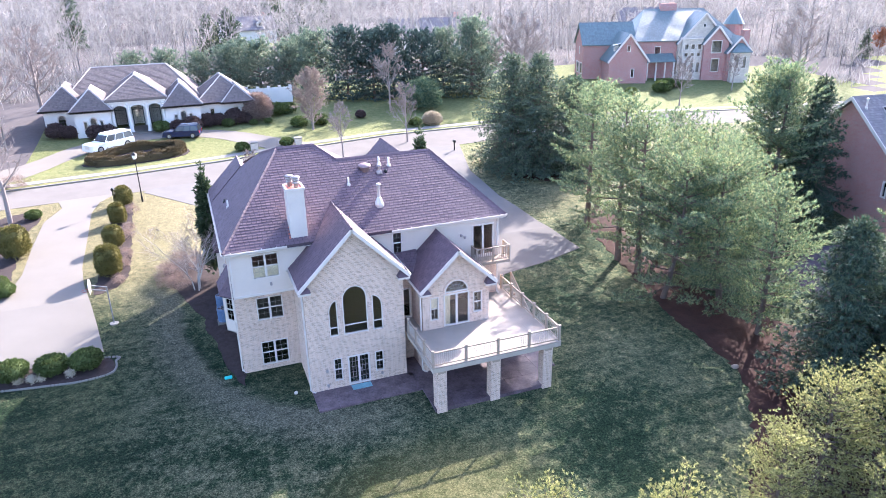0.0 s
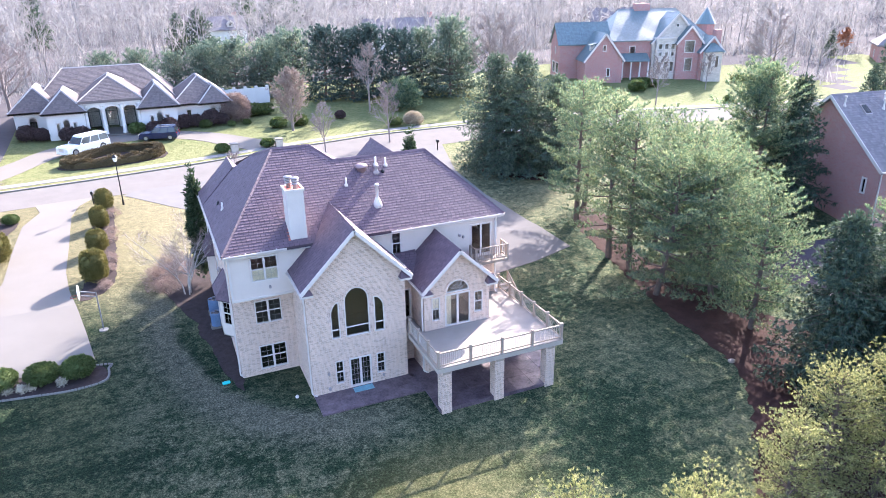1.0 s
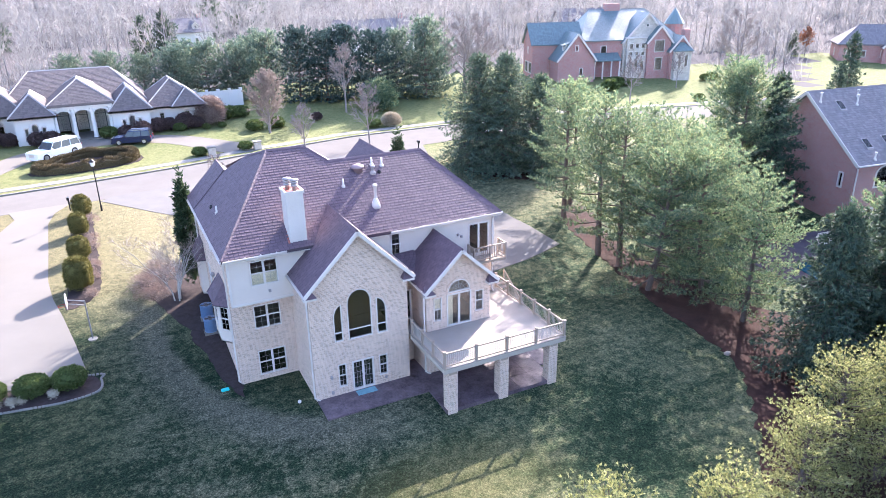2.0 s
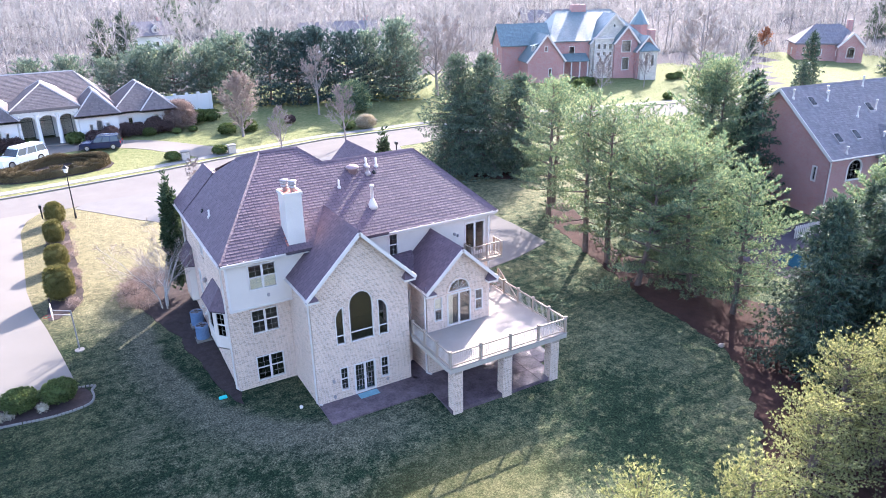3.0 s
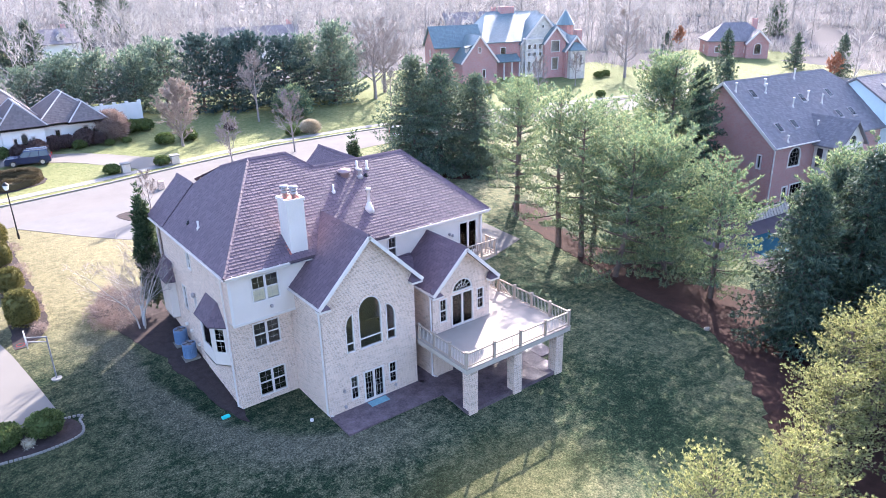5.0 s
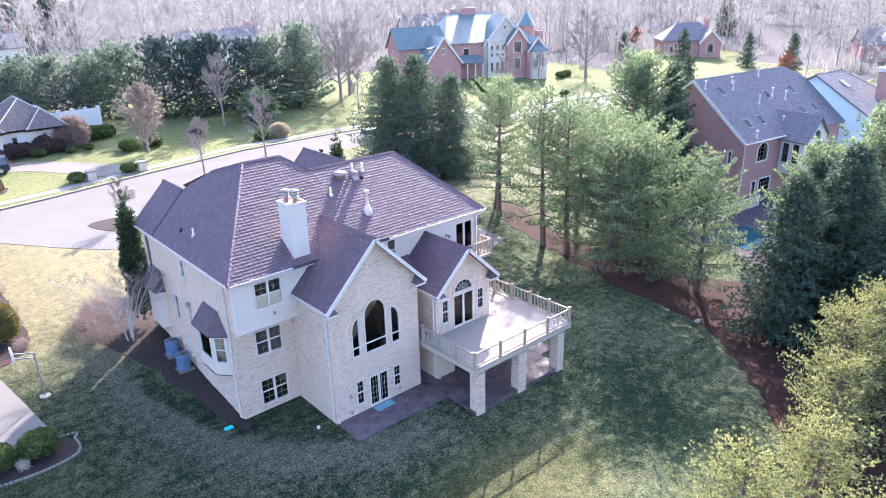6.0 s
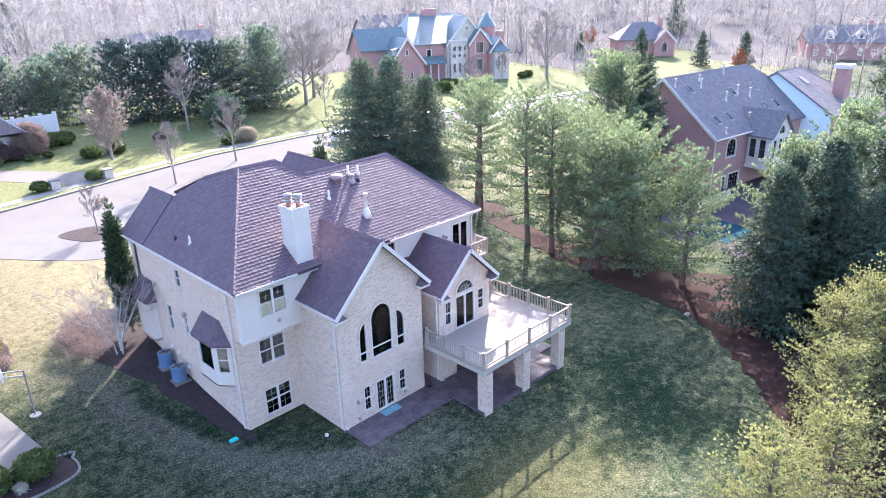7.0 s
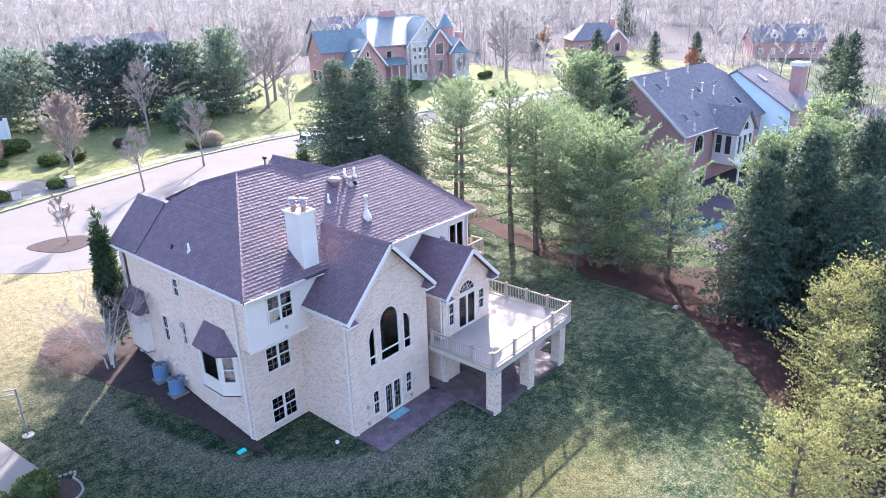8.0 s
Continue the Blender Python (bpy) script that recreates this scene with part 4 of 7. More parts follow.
wall(house, K0, K1, rect(0.02, 1.1, -0.6, 6.2), (k_d,), M_BRICK)
window(house, K0, K1, k_d, 1, 1, None, frame=0.08, name="door")
part("inner_floor", box(bmesh.new(), 11.4, 37.1, 2.72, 15.4, 40.4, 2.98), M_INSIDE, house)
roof(house, [[(10.07, 38.72, 6.2), (11.75, 38.72, 6.3), (12.0, 40.38, 7.15), (10.07, 40.38, 7.05)]], [], M_SHINGLE, M_ROOF, "link_roof", "small mauve shingle roof in the valley", seed=9)
part("fascia", box(bmesh.new(), 10.08, 38.62, 5.98, 10.9, 38.7, 6.2), M_WHITE, house)


# trim, rakes, gutters
def rake(x0, z0, x1, z1, y, wide=0.2, deep=0.08):
    part("rake_board", bar(bmesh.new(), (x0, y, z0 - 0.1), (x1, y, z1 - 0.1), deep, wide), M_WHITE, house)


for x0, x1, xm, zl, zr, y in ((3.62, 10.38, 7.0, 7.12, 10.5, 36.68), (10.82, 15.98, 13.4, 5.88, 8.3, 36.28)):
    rake(x0, zl, xm, zr, y), rake(x1, zl, xm, zr, y)
    for xa, s in ((x0, 1), (x1, -1)):
        # the return of the eave: a small roof over a moulded board
        xb = xa + s * 0.75
        bm = bmesh.new()
        box(bm, min(xa, xb), y + 0.02, zl - 0.3, max(xa, xb), y + 0.42, zl - 0.16)
        part("eave_return", bm, M_WHITE, house)
        bm = bmesh.new()
        q = [bm.verts.new(p) for p in ((xa, y - 0.03, zl - 0.155), (xb, y - 0.03, zl - 0.155), (xb, y + 0.44, zl - 0.155), (xa, y + 0.44, zl - 0.155), (xb - s * 0.3, y + 0.43, zl + 0.3), (xa + s * 0.12, y + 0.43, zl + 0.3))]
        for f in ((0, 1, 4, 5), (1, 2, 4), (0, 5, 3), (3, 5, 4, 2), (0, 3, 2, 1)):
            bm.faces.new([q[i] for i in f])
        bmesh.ops.recalc_face_normals(bm, faces=bm.faces[:])
        part("return_roof", bm, M_SHINGLE, house)


def eave_line(p, q, out, hangers=True):
    """Fascia and gutter along an eave, with its straps."""
    p, q, out = Vector(p), Vector(q), Vector(out)
    part("fascia", bar(bmesh.new(), p + Vector((0, 0, -0.13)) - out * 0.02, q + Vector((0, 0, -0.13)) - out * 0.02, 0.04, 0.2), M_WHITE, house)
    bm = bmesh.new()
    d = (q - p).normalized()
    prof = [(0.0, 0.0), (0.02, -0.09), (0.08, -0.11), (0.13, -0.06), (0.135, 0.0), (0.12, 0.0), (0.115, -0.05), (0.075, -0.09), (0.03, -0.075), (0.012, 0.0)]
    ends = [[bm.verts.new(e + out * (x + 0.005) + Vector((0, 0, z - 0.02))) for x, z in prof] for e in (p, q)]
    m = len(prof)
    for k in range(m):
        bm.faces.new((ends[0][k], ends[0][(k + 1) % m], ends[1][(k + 1) % m], ends[1][k]))
    bm.faces.new(ends[0][::-1]), bm.faces.new(ends[1])
    bmesh.ops.recalc_face_normals(bm, faces=bm.faces[:])
    g = part("gutter", bm, M_WHITE, house)
    if hangers:
        bm = bmesh.new()
        L, k = (q - p).length, 0.4
        while k < L:
            e = p + d * k
            bar(bm, e - out * 0.02 + Vector((0, 0, 0.03)), e + out * 0.135 + Vector((0, 0, 0.0)), 0.045, 0.012)
            k += 0.9
        tagged(part("gutter_strap", bm, M_WHITE, g), kind="stuff")


eave_line((0, 39.95, zE), (3.7, 39.95, zE), (0, -1, 0))
eave_line((10.3, 39.95, zE), (18.3, 39.95, zE), (0, -1, 0))
eave_line((-0.04, 53.6, zE), (-0.04, 39.95, zE), (-1, 0, 0))
eave_line((18.27, 39.95, zE), (18.27, 50.2, zE), (1, 0, 0))
eave_line((3.68, 40.5, 7.16), (3.68, 36.75, 7.16), (-1, 0, 0))
eave_line((10.32, 36.75, 7.16), (10.32, 40.3, 7.16), (1, 0, 0))
eave_line((10.88, 38.9, 5.92), (10.88, 36.4, 5.92), (-1, 0, 0))
eave_line((15.92, 36.4, 5.92), (15.92, 40.3, 5.92), (1, 0, 0))
for x0, y0, x1, y1 in ((-0.02, 39.97, 18.25, 40.39), (-0.02, 40.42, 0.29, 53.2), (17.92, 40.42, 18.25, 50.2)):
    part("soffit", box(bmesh.new(), x0, y0, 8.6, x1, y1, 8.64), M_WHITE, house)


def downspout(x, y, z0, z1, ox=0.0, oy=0.0):
    bm = bmesh.new()
    bar(bm, (x, y, z0 + 0.15), (x, y, z1 - 0.35), 0.09, 0.07, (0, 1, 0))
    bar(bm, (x, y, z1 - 0.37), (x + ox, y + oy, z1), 0.09, 0.07, (0, 1, 0.01))
    bar(bm, (x, y, z0 + 0.17), (x + (0.25 if oy == 0 else 0), y - 0.25, z0 + 0.05), 0.09, 0.07)
    part("downspout", bm, M_WHITE, house)


downspout(0.2, 41.4, 0, 8.7, -0.2, 0)
downspout(3.88, 37.3, 0, 7.05, -0.2, 0)
downspout(11.05, 36.95, 0, 5.8, -0.12, 0)
downspout(0.2, 53.1, 1.4, 8.7, -0.2, 0)
downspout(17.8, 40.28, 3.0, 8.7, 0, -0.2)
bm = bmesh.new()
part("corner_board", box(bm, 0.235, 40.335, 5.8, 0.36, 40.46, 8.6), M_WHITE, house)
part("corner_board", box(bmesh.new(), 17.83, 40.33, 5.8, 17.96, 40.46, 8.6), M_WHITE, house)
bm = bmesh.new()
box(bm, 0.25, 40.34, 5.68, 4.1, 40.44, 5.82)
part("band_board", bm, M_WHITE, house)

# chimney
chim = part("chimney", box(bmesh.new(), 4.06, 40.3, 8.7, 5.08, 41.5, 12.12), M_FLUE, house, "white clad chimney")
bm = bmesh.new()
for q in ((4.0, 40.24, 4.12, 41.56), (5.02, 40.24, 5.14, 41.56), (4.12, 40.24, 5.02, 40.36), (4.12, 41.44, 5.02, 41.56)):
    box(bm, q[0], q[1], 12.06, q[2], q[3], 12.22)
part("chimney_crown", bm, M_FLUE, chim)
part("flashing", box(bmesh.new(), 4.122, 40.362, 12.1, 5.018, 41.438, 12.15), M_RUST, chim, "rust red chimney pan")
for x, y in ((4.4, 41.15), (4.72, 40.7)):
    bm = lathe(bmesh.new(), (x, y, 12.12), [(0.14, 0), (0.14, 0.28), (0.21, 0.3), (0.21, 0.36), (0.15, 0.38), (0.15, 0.46), (0.22, 0.48), (0.22, 0.54), (0.16, 0.56), (0.16, 0.62), (0.27, 0.64), (0.25, 0.7), (0.03, 0.76)], 14)
    part("flue_cap", bm, M_METAL, chim, "ribbed metal flue cap", True)
part("flashing", bar(bmesh.new(), (4.0, 40.27, 9.1), (4.0, 41.6, 10.03), 0.12, 0.03), M_RUST, chim)


def roof_z(y):
    return zE + (zA - zE) / (46.15 - 39.95) * (y - 39.95)


def stack(x, y, r, h, material=None, cap=None, name="vent_pipe"):
    z = roof_z(y)
    prof = [(r * 2.2, -0.1), (r * 2.0, 0.06), (r * 1.1, 0.12), (r, 0.14), (r, h)]
    if cap:
        prof += [(cap, h + 0.02), (cap, h + 0.12), (r, h + 0.16)]
    part(name, lathe(bmesh.new(), (x, y, z), prof, 12), material or M_WHITE, house, "", True)


stack(10.05, 41.7, 0.1, 1.2, M_WHITE, 0.15, "flue_pipe")
part("flue_skirt", lathe(bmesh.new(), (10.05, 41.7, roof_z(41.7)), [(0.34, -0.2), (0.26, 0.1), (0.13, 0.42), (0.11, 0.44)], 12), M_WHITE, house, "", True)
stack(11.5, 44.15, 0.07, 0.55), stack(10.85, 44.3, 0.07, 0.5), stack(10.72, 43.75, 0.1, 0.35, M_METAL, 0.16), stack(8.45, 43.15, 0.06, 0.5), stack(11.15, 43.75, 0.06, 0.15, M_BLACK)
part("roof_fan", lathe(bmesh.new(), (9.8, 44.1, roof_z(44.1)), [(0.3, -0.25), (0.3, 0.1), (0.42, 0.12), (0.44, 0.2), (0.37, 0.3), (0.2, 0.37), (0.05, 0.39)], 16), plain("pink_grey_metal", (0.34, 0.235, 0.23), 0.5, 0.3, 0.1), house, "domed attic fan", True)


for x, y, h, mt in ((0.9, 46.1, 0.45, M_WHITE), (0.8, 47.7, 0.2, M_BLACK)):
    part("vent_pipe", lathe(bmesh.new(), (x, y, west_roof_z(x)), [(0.13, -0.12), (0.12, 0.05), (0.06, 0.1), (0.06, h)], 10), mt, house, "", True)


# bays on the side wall
def bay(y_lo, y_hi, out, cham, z0, z1, ztop, name, glazed):
    """A bump-out on the side wall with chamfered ends, hip roof, and windows if glazed."""
    x0 = 0.296
    P = [(x0, y_hi), (x0 - out, y_hi - cham), (x0 - out, y_lo + cham), (x0, y_lo)]
    for i, (p, q) in enumerate(zip(P, P[1:])):
        L = (Vector(q) - Vector(p)).length
        holes = []
        if glazed:
            holes = [rect(0.14, L - 0.14, z0 + 0.75, z1 - 0.12)]
        part("bay_wall", solid(bmesh.new(), [rect(0, L, z0, z1), *holes], along(p, q), 0.08), M_SIDING, house)
        for hh in holes:
            window(house, p, q, hh, 1 if i == 1 else 2, 1 if i == 1 else 4, None if i == 1 else (hh[0][1] + hh[2][1]) / 2, frame=0.06, proud=0.015)
    bm = bmesh.new()
    for z in (z0 - 0.05, z1):
        q = [bm.verts.new((x + (0 if x > 0.2 else -0.02), y, z)) for x, y in P]
        bm.faces.new(q)
    bmesh.ops.solidify(bm, geom=bm.faces[:], thickness=0.04)
    part("bay_soffit", bm, M_SIDING, house)
    ov = 0.2
    R = [(x0, y_hi + ov, z1 + 0.03), (x0 - out - ov, y_hi - cham + ov * 0.6, z1 + 0.03), (x0 - out - ov, y_lo + cham - ov * 0.6, z1 + 0.03), (x0, y_lo - ov, z1 + 0.03)]
    t0, t1 = (x0, y_hi - cham * 1.1, ztop), (x0, y_lo + cham * 1.1, ztop)
    roof(house, [[R[0], R[1], t0], [R[1], R[2], t1, t0], [R[2], R[3], t1]], [(R[1], t0), (R[2], t1)], M_SHINGLE, M_ROOF, name, "mauve shingle hip roof of a bay", 0.16, 0.08, 11)


bay(41.95, 45.35, 0.62, 0.75, 2.6, 5.1, 6.35, "bay_roof", True)
bay(51.2, 53.25, 0.45, 0.12, 2.2, 4.85, 6.2, "bump_out_roof", False)
# lamps, vents and small fittings on the walls
for x, y, z in ((0.18, 47.0, 5.35), (0.05, 52.3, 4.6)):
    bm = lathe(bmesh.new(), (x, y, z - 0.1), [(0.05, -0.1), (0.13, 0.0), (0.15, 0.12), (0.1, 0.2), (0.03, 0.25)], 10)
    part("wall_lamp", bm, M_METAL, house, "silver wall lamp", True)
for x, y, z in ((2.55, 40.3, 6.35), (8.4, 37.05, 0.5), (4.95, 37.05, 1.4), (4.95, 37.05, 0.35), (15.2, 40.3, 7.6), (15.45, 40.3, 7.45)):
    bm = box(bmesh.new(), x - 0.07, y - 0.05, z - 0.09, x + 0.07, y + 0.1, z + 0.09)
    bmesh.ops.bevel(bm, geom=bm.edges[:], offset=0.02, segments=2, affect="EDGES")
    part("wall_fitting", bm, M_METAL, house)
for y, z in ((49.7, 2.25), (48.8, 2.1), (47.6, 1.6)):
    bm = box(bmesh.new(), 0.12, y - 0.1, z - 0.1, 0.31, y + 0.1, z + 0.1)
    bmesh.ops.bevel(bm, geom=bm.edges[:], offset=0.03, segments=2, affect="EDGES")
    part("dryer_vent", bm, M_WHITE, house)

# balcony by the upper sliding door
bm = bmesh.new()
box(bm, 15.85, 39.3, 5.62, 18.35, 40.36, 5.8)
balcony = part("balcony_floor", bm, M_WOOD, house, "small weathered timber balcony")
for p in ((15.9, 39.35), (17.1, 39.35), (18.3, 39.35), (18.3, 40.3), (15.9, 40.2)):
    part("post", box(bmesh.new(), p[0] - 0.05, p[1] - 0.05, 5.805, p[0] + 0.05, p[1] + 0.05, 6.85), M_WOOD, balcony)
for p, q in (((15.9, 39.35), (18.3, 39.35)), ((18.3, 39.35), (18.3, 40.3)), ((15.9, 39.35), (15.9, 40.2))):
    for z in (6.8, 5.95):
        part("rail", bar(bmesh.new(), (*p, z), (*q, z), 0.08, 0.06), M_WOOD, balcony)
    L = (Vector(q) - Vector(p)).length
    n = int(L / 0.14)
    for k in range(1, n):
        e = Vector(p).lerp(Vector(q), k / n)
        part("baluster", bar(bmesh.new(), (e.x, e.y, 5.95), (e.x, e.y, 6.78), 0.03, 0.03, (0, 1, 0)), M_WOOD, balcony)

# ---- deck on brick piers ----
deck = thing("deck", (14.3, 36.0, 0.0), "raised timber deck with railing on cream brick piers", "deck")
DX0, DX1, DY0, DY1, DZ = 10.15, 18.45, 32.4, 42.2, 3.0
bm = bmesh.new()
for y in (32.45, 34.6, 36.7):
    box(bm, DX0 + 0.06, y, 2.62, DX1 - 0.06, y + 0.09, 2.9)
for k in range(14):
    x = DX0 + 0.15 + k * (DX1 - DX0 - 0.3) / 13
    box(bm, x - 0.025, DY0 + 0.15, 2.72, x + 0.025, 36.8 if x < 15.7 else 40.4, 2.93)
part("joists", bm, M_WOOD, deck)
bm = bmesh.new()
box(bm, DX0, DY0, 2.66, DX1, DY0 + 0.05, 2.965), box(bm, DX0, DY0 + 0.05, 2.66, DX0 + 0.05, 37.1, 2.965), box(bm, DX1 - 0.05, DY0 + 0.05, 2.66, DX1, DY1, 2.965)
part("fascia", bm, M_FASCIA, deck)
xs = DX0 - 0.03
while xs < DX1:
    y_end = 37.12 if xs < 10.06 else (38.98 if xs < 11.1 else (36.83 if xs < 15.66 else (40.38 if xs < 17.9 else DY1)))
    w = 0.1405
    part("board", box(bmesh.new(), xs, DY0 - 0.03, 2.968, min(xs + w, DX1 + 0.03), y_end, 3.0), M_DECK, deck)
    xs += 0.143
for x in (10.42, 13.85, 17.35):
    pier = part("pier", box(bmesh.new(), x, 32.5, -0.5, x + 0.62, 33.12, 2.62), M_BRICK, deck, "cream brick pier")
    part("bracket", box(bmesh.new(), x + 0.08, 32.44, 2.5, x + 0.54, 32.495, 2.66), M_WOOD, pier)
part("pier", box(bmesh.new(), 17.35, 36.6, -0.5, 17.97, 37.22, 2.62), M_BRICK, deck, "cream brick pier")


def rail_run(p, q, posts, parent, corners=True, z0=DZ, top=0.92):
    """Posts, rails and balusters from p to q; corners: whether the end posts belong to this run."""
    p, q = Vector(p), Vector(q)
    wood = M_WOOD
    for k in range(posts + 1) if corners else range(1, posts):
        e = p.lerp(q, k / posts)
        bm = box(bmesh.new(), e.x - 0.065, e.y - 0.065, z0 - 0.25, e.x + 0.065, e.y + 0.065, z0 + top + 0.1)
        box(bm, e.x - 0.085, e.y - 0.085, z0 + top + 0.1, e.x + 0.085, e.y + 0.085, z0 + top + 0.15)
        part("post", bm, wood, parent)
    d = (q - p).normalized()
    for k in range(posts):
        a, b = p.lerp(q, k / posts) + d * 0.06, p.lerp(q, (k + 1) / posts) - d * 0.06
        part("top_rail", bar(bmesh.new(), (a.x, a.y, z0 + top), (b.x, b.y, z0 + top), 0.1, 0.07), wood, parent)
        part("bottom_rail", bar(bmesh.new(), (a.x, a.y, z0 + 0.12), (b.x, b.y, z0 + 0.12), 0.05, 0.07), wood, parent)
        n = max(2, int((b - a).length / 0.125))
        for j in range(n):
            e = a.lerp(b, (j + 0.5) / n)
            part("baluster", bar(bmesh.new(), (e.x, e.y, z0 + 0.13), (e.x, e.y, z0 + top - 0.03), 0.016, 0.016, (0, 1, 0)), M_BALUSTER, parent)


rail_run((10.22, 36.98), (10.22, 32.5), 3, deck)
rail_run((10.22, 32.5), (18.38, 32.5), 4, deck, False)
rail_run((18.38, 32.5), (18.38, 40.7), 5, deck)
# stairs down along the deck's east side
stairs = thing("deck_stairs", (19.0, 39.0, 0.0), "weathered timber stairs from deck to lawn", "stairs")
for k in range(15):
    y, z = 41.6 - k * 0.31, 2.8 - k * 0.185
    part("tread", box(bmesh.new(), 18.55, y - 0.3, z - 0.04, 19.5, y, z), M_DECK, stairs)
for x in (18.53, 19.52):
    part("stringer", bar(bmesh.new(), (x, 41.6, 2.65), (x, 37.0, -0.1), 0.05, 0.28), M_WOOD, stairs)
part("handrail", bar(bmesh.new(), (19.52, 41.5, 3.75), (19.52, 37.0, 1.05), 0.08, 0.07), M_WOOD, stairs)
for y, z in ((41.5, 2.7), (39.25, 1.35), (37.05, 0.05)):
    part("post", box(bmesh.new(), 19.47, y - 0.05, z - 0.1, 19.57, y + 0.05, z + 1.05), M_WOOD, stairs)
for k in range(30):
    y = 41.35 - k * 0.145
    z = 2.62 - (41.5 - y) * 0.6
    part("baluster", bar(bmesh.new(), (19.52, y, z + 0.1), (19.52, y, z + 1.0), 0.025, 0.025, (0, 1, 0)), M_BALUSTER, stairs)

# patio under and beside the deck
patio = thing("patio", (10.0, 35.0, 0.0), "stained purplish concrete patio slabs, damp by the door", "patio", kind="structure")


def slab(x0, y0, x1, y1):
    bm = box(bmesh.new(), x0 + 0.008, y0 + 0.008, -0.4, x1 - 0.008, y1 - 0.008, 0.055)
    part("slab", bm, M_PATIO, patio)


for k in range(5):
    for y0, y1 in ((35.0, 36.1), (36.1, 37.14)):
        slab(3.95 + k * 1.28, y0, 5.23 + k * 1.28, y1)
for k in range(6):
    for y0, y1 in ((32.6, 34.0), (34.0, 35.4), (35.4, 36.8)):
        slab(10.35 + k * 1.275, y0, 11.625 + k * 1.275, y1)
slab(10.07, 36.8, 11.13, 38.9), slab(12.62, 36.8, 15.5, 40.3), slab(15.5, 36.8, 18.0, 40.3), slab(18.0, 34.4, 19.3, 38.0)
# thin plate added for the wet spot, its pale gleam given as teal colour
part("wet_spot", box(bmesh.new(), 6.35, 36.5, 0.057, 7.6, 37.05, 0.075), plain("wet_spot_teal", (0.20, 0.36, 0.40), 0.6, 0, 0.25, 3, 20, 0.2), patio, "pale teal wet spot before the door")
fanb = thing("floodlight", (12.2, 33.4, 2.3), "small white lamp under the deck", "lamp")
bm = lathe(bmesh.new(), (12.2, 33.4, 2.3), [(0.03, 0.35), (0.05, 0.2), (0.16, 0.02), (0.17, 0.0), (0.14, -0.02)][::-1], 12)
part("shade", bm, M_WHITE, fanb)
part("stem", rod(bmesh.new(), (12.2, 33.4, 2.6), (12.2, 33.4, 2.95), 0.02), M_WHITE, fanb)
# ---- the other houses ----
def facade(h, p0, p1, outline, opens, material, thick=0.3, name="wall", glass=None):
    """A wall with windows: opens lists (outline, columns, rows)."""
    wall(h, p0, p1, outline, [o[0] for o in opens], material, thick, name)
    for poly, cols, rows in opens:
        window(h, p0, p1, poly, cols, rows, None, frame=0.15, proud=0.06, glass=glass)


def hip_planes(x0, x1, y0, y1, z, rise, run=None):
    """Four slopes over a rectangle; the ridge follows the longer side."""
    w, d = x1 - x0, y1 - y0
    if w >= d:
        run = run or d / 2
        r0, r1 = (x0 + run, (y0 + y1) / 2, z + rise), (x1 - run, (y0 + y1) / 2, z + rise)
    else:
        run = run or w / 2
        r0, r1 = ((x0 + x1) / 2, y0 + run, z + rise), ((x0 + x1) / 2, y1 - run, z + rise)
    a, b, c, d2 = (x0, y0, z), (x1, y0, z), (x1, y1, z), (x0, y1, z)
    if w >= d:
        if w - 2 * run < 0.02:
            return [[a, b, r0], [b, c, r0], [c, d2, r0], [d2, a, r0]], [(p, r0) for p in (a, b, c, d2)]
        return [[a, b, r1, r0], [b, c, r1], [c, d2, r0, r1], [d2, a, r0]], [(r0, r1), (a, r0), (d2, r0), (b, r1), (c, r1)]
    return [[a, b, r0], [b, c, r1, r0], [c, d2, r1], [d2, a, r0, r1]], [(r0, r1), (a, r0), (b, r0), (c, r1), (d2, r1)]


def shell(h, x0, x1, y0, y1, z0, z1, material, south=(), west=(), east=()):
    """Four walls of a block, with windows to the south, west and east."""
    facade(h, (x0, y0), (x1, y0), rect(0, x1 - x0, z0, z1), south, material)
    facade(h, (x1, y0 + 0.31), (x1, y1), rect(0, y1 - y0 - 0.31, z0, z1), east, material)
    wall(h, (x1 - 0.31, y1), (x0, y1), rect(0, x1 - x0 - 0.31, z0, z1), (), material, 0.3, "front_wall")
    facade(h, (x0, y1 - 0.31), (x0, y0 + 0.31), rect(0, y1 - y0 - 0.62, z0, z1), west, material)


def eaves_trim(h, x0, x1, y0, y1, z, w=0.22):
    for q in ((x0, y0, x1, y0 + 0.05), (x0, y0 + 0.05, x0 + 0.05, y1), (x1 - 0.05, y0 + 0.05, x1, y1)):
        part("fascia", box(bmesh.new(), q[0], q[1], z - w, q[2], q[3], z - 0.01), M_WHITE, h)


white = thing("white_house", (-5.0, 115.0, 3.9), "long white stucco bungalow with brown-grey hip roofs and a columned porch", "house")
g0 = 2.6
wz = 7.1
trio = lambda c, z0=4.3: [(arched(c - 0.5, c + 0.5, z0, z0 + 1.5, 0.5), 3, 4), (rect(c - 1.35, c - 0.72, z0, z0 + 1.5), 2, 3), (rect(c + 0.72, c + 1.35, z0, z0 + 1.5), 2, 3)]
shell(white, -14.0, 2.0, 113.4, 128.0, g0, wz, M_STUCCO)
shell(white, -19.2, -13.9, 110.8, 121.0, g0, wz, M_STUCCO, south=[(arched(1.6, 2.8, 4.2, 5.8, 0.6), 3, 4)])
shell(white, -15.0, -10.4, 107.6, 114.0, g0, wz + 0.1, M_STUCCO, south=trio(2.3), west=[])
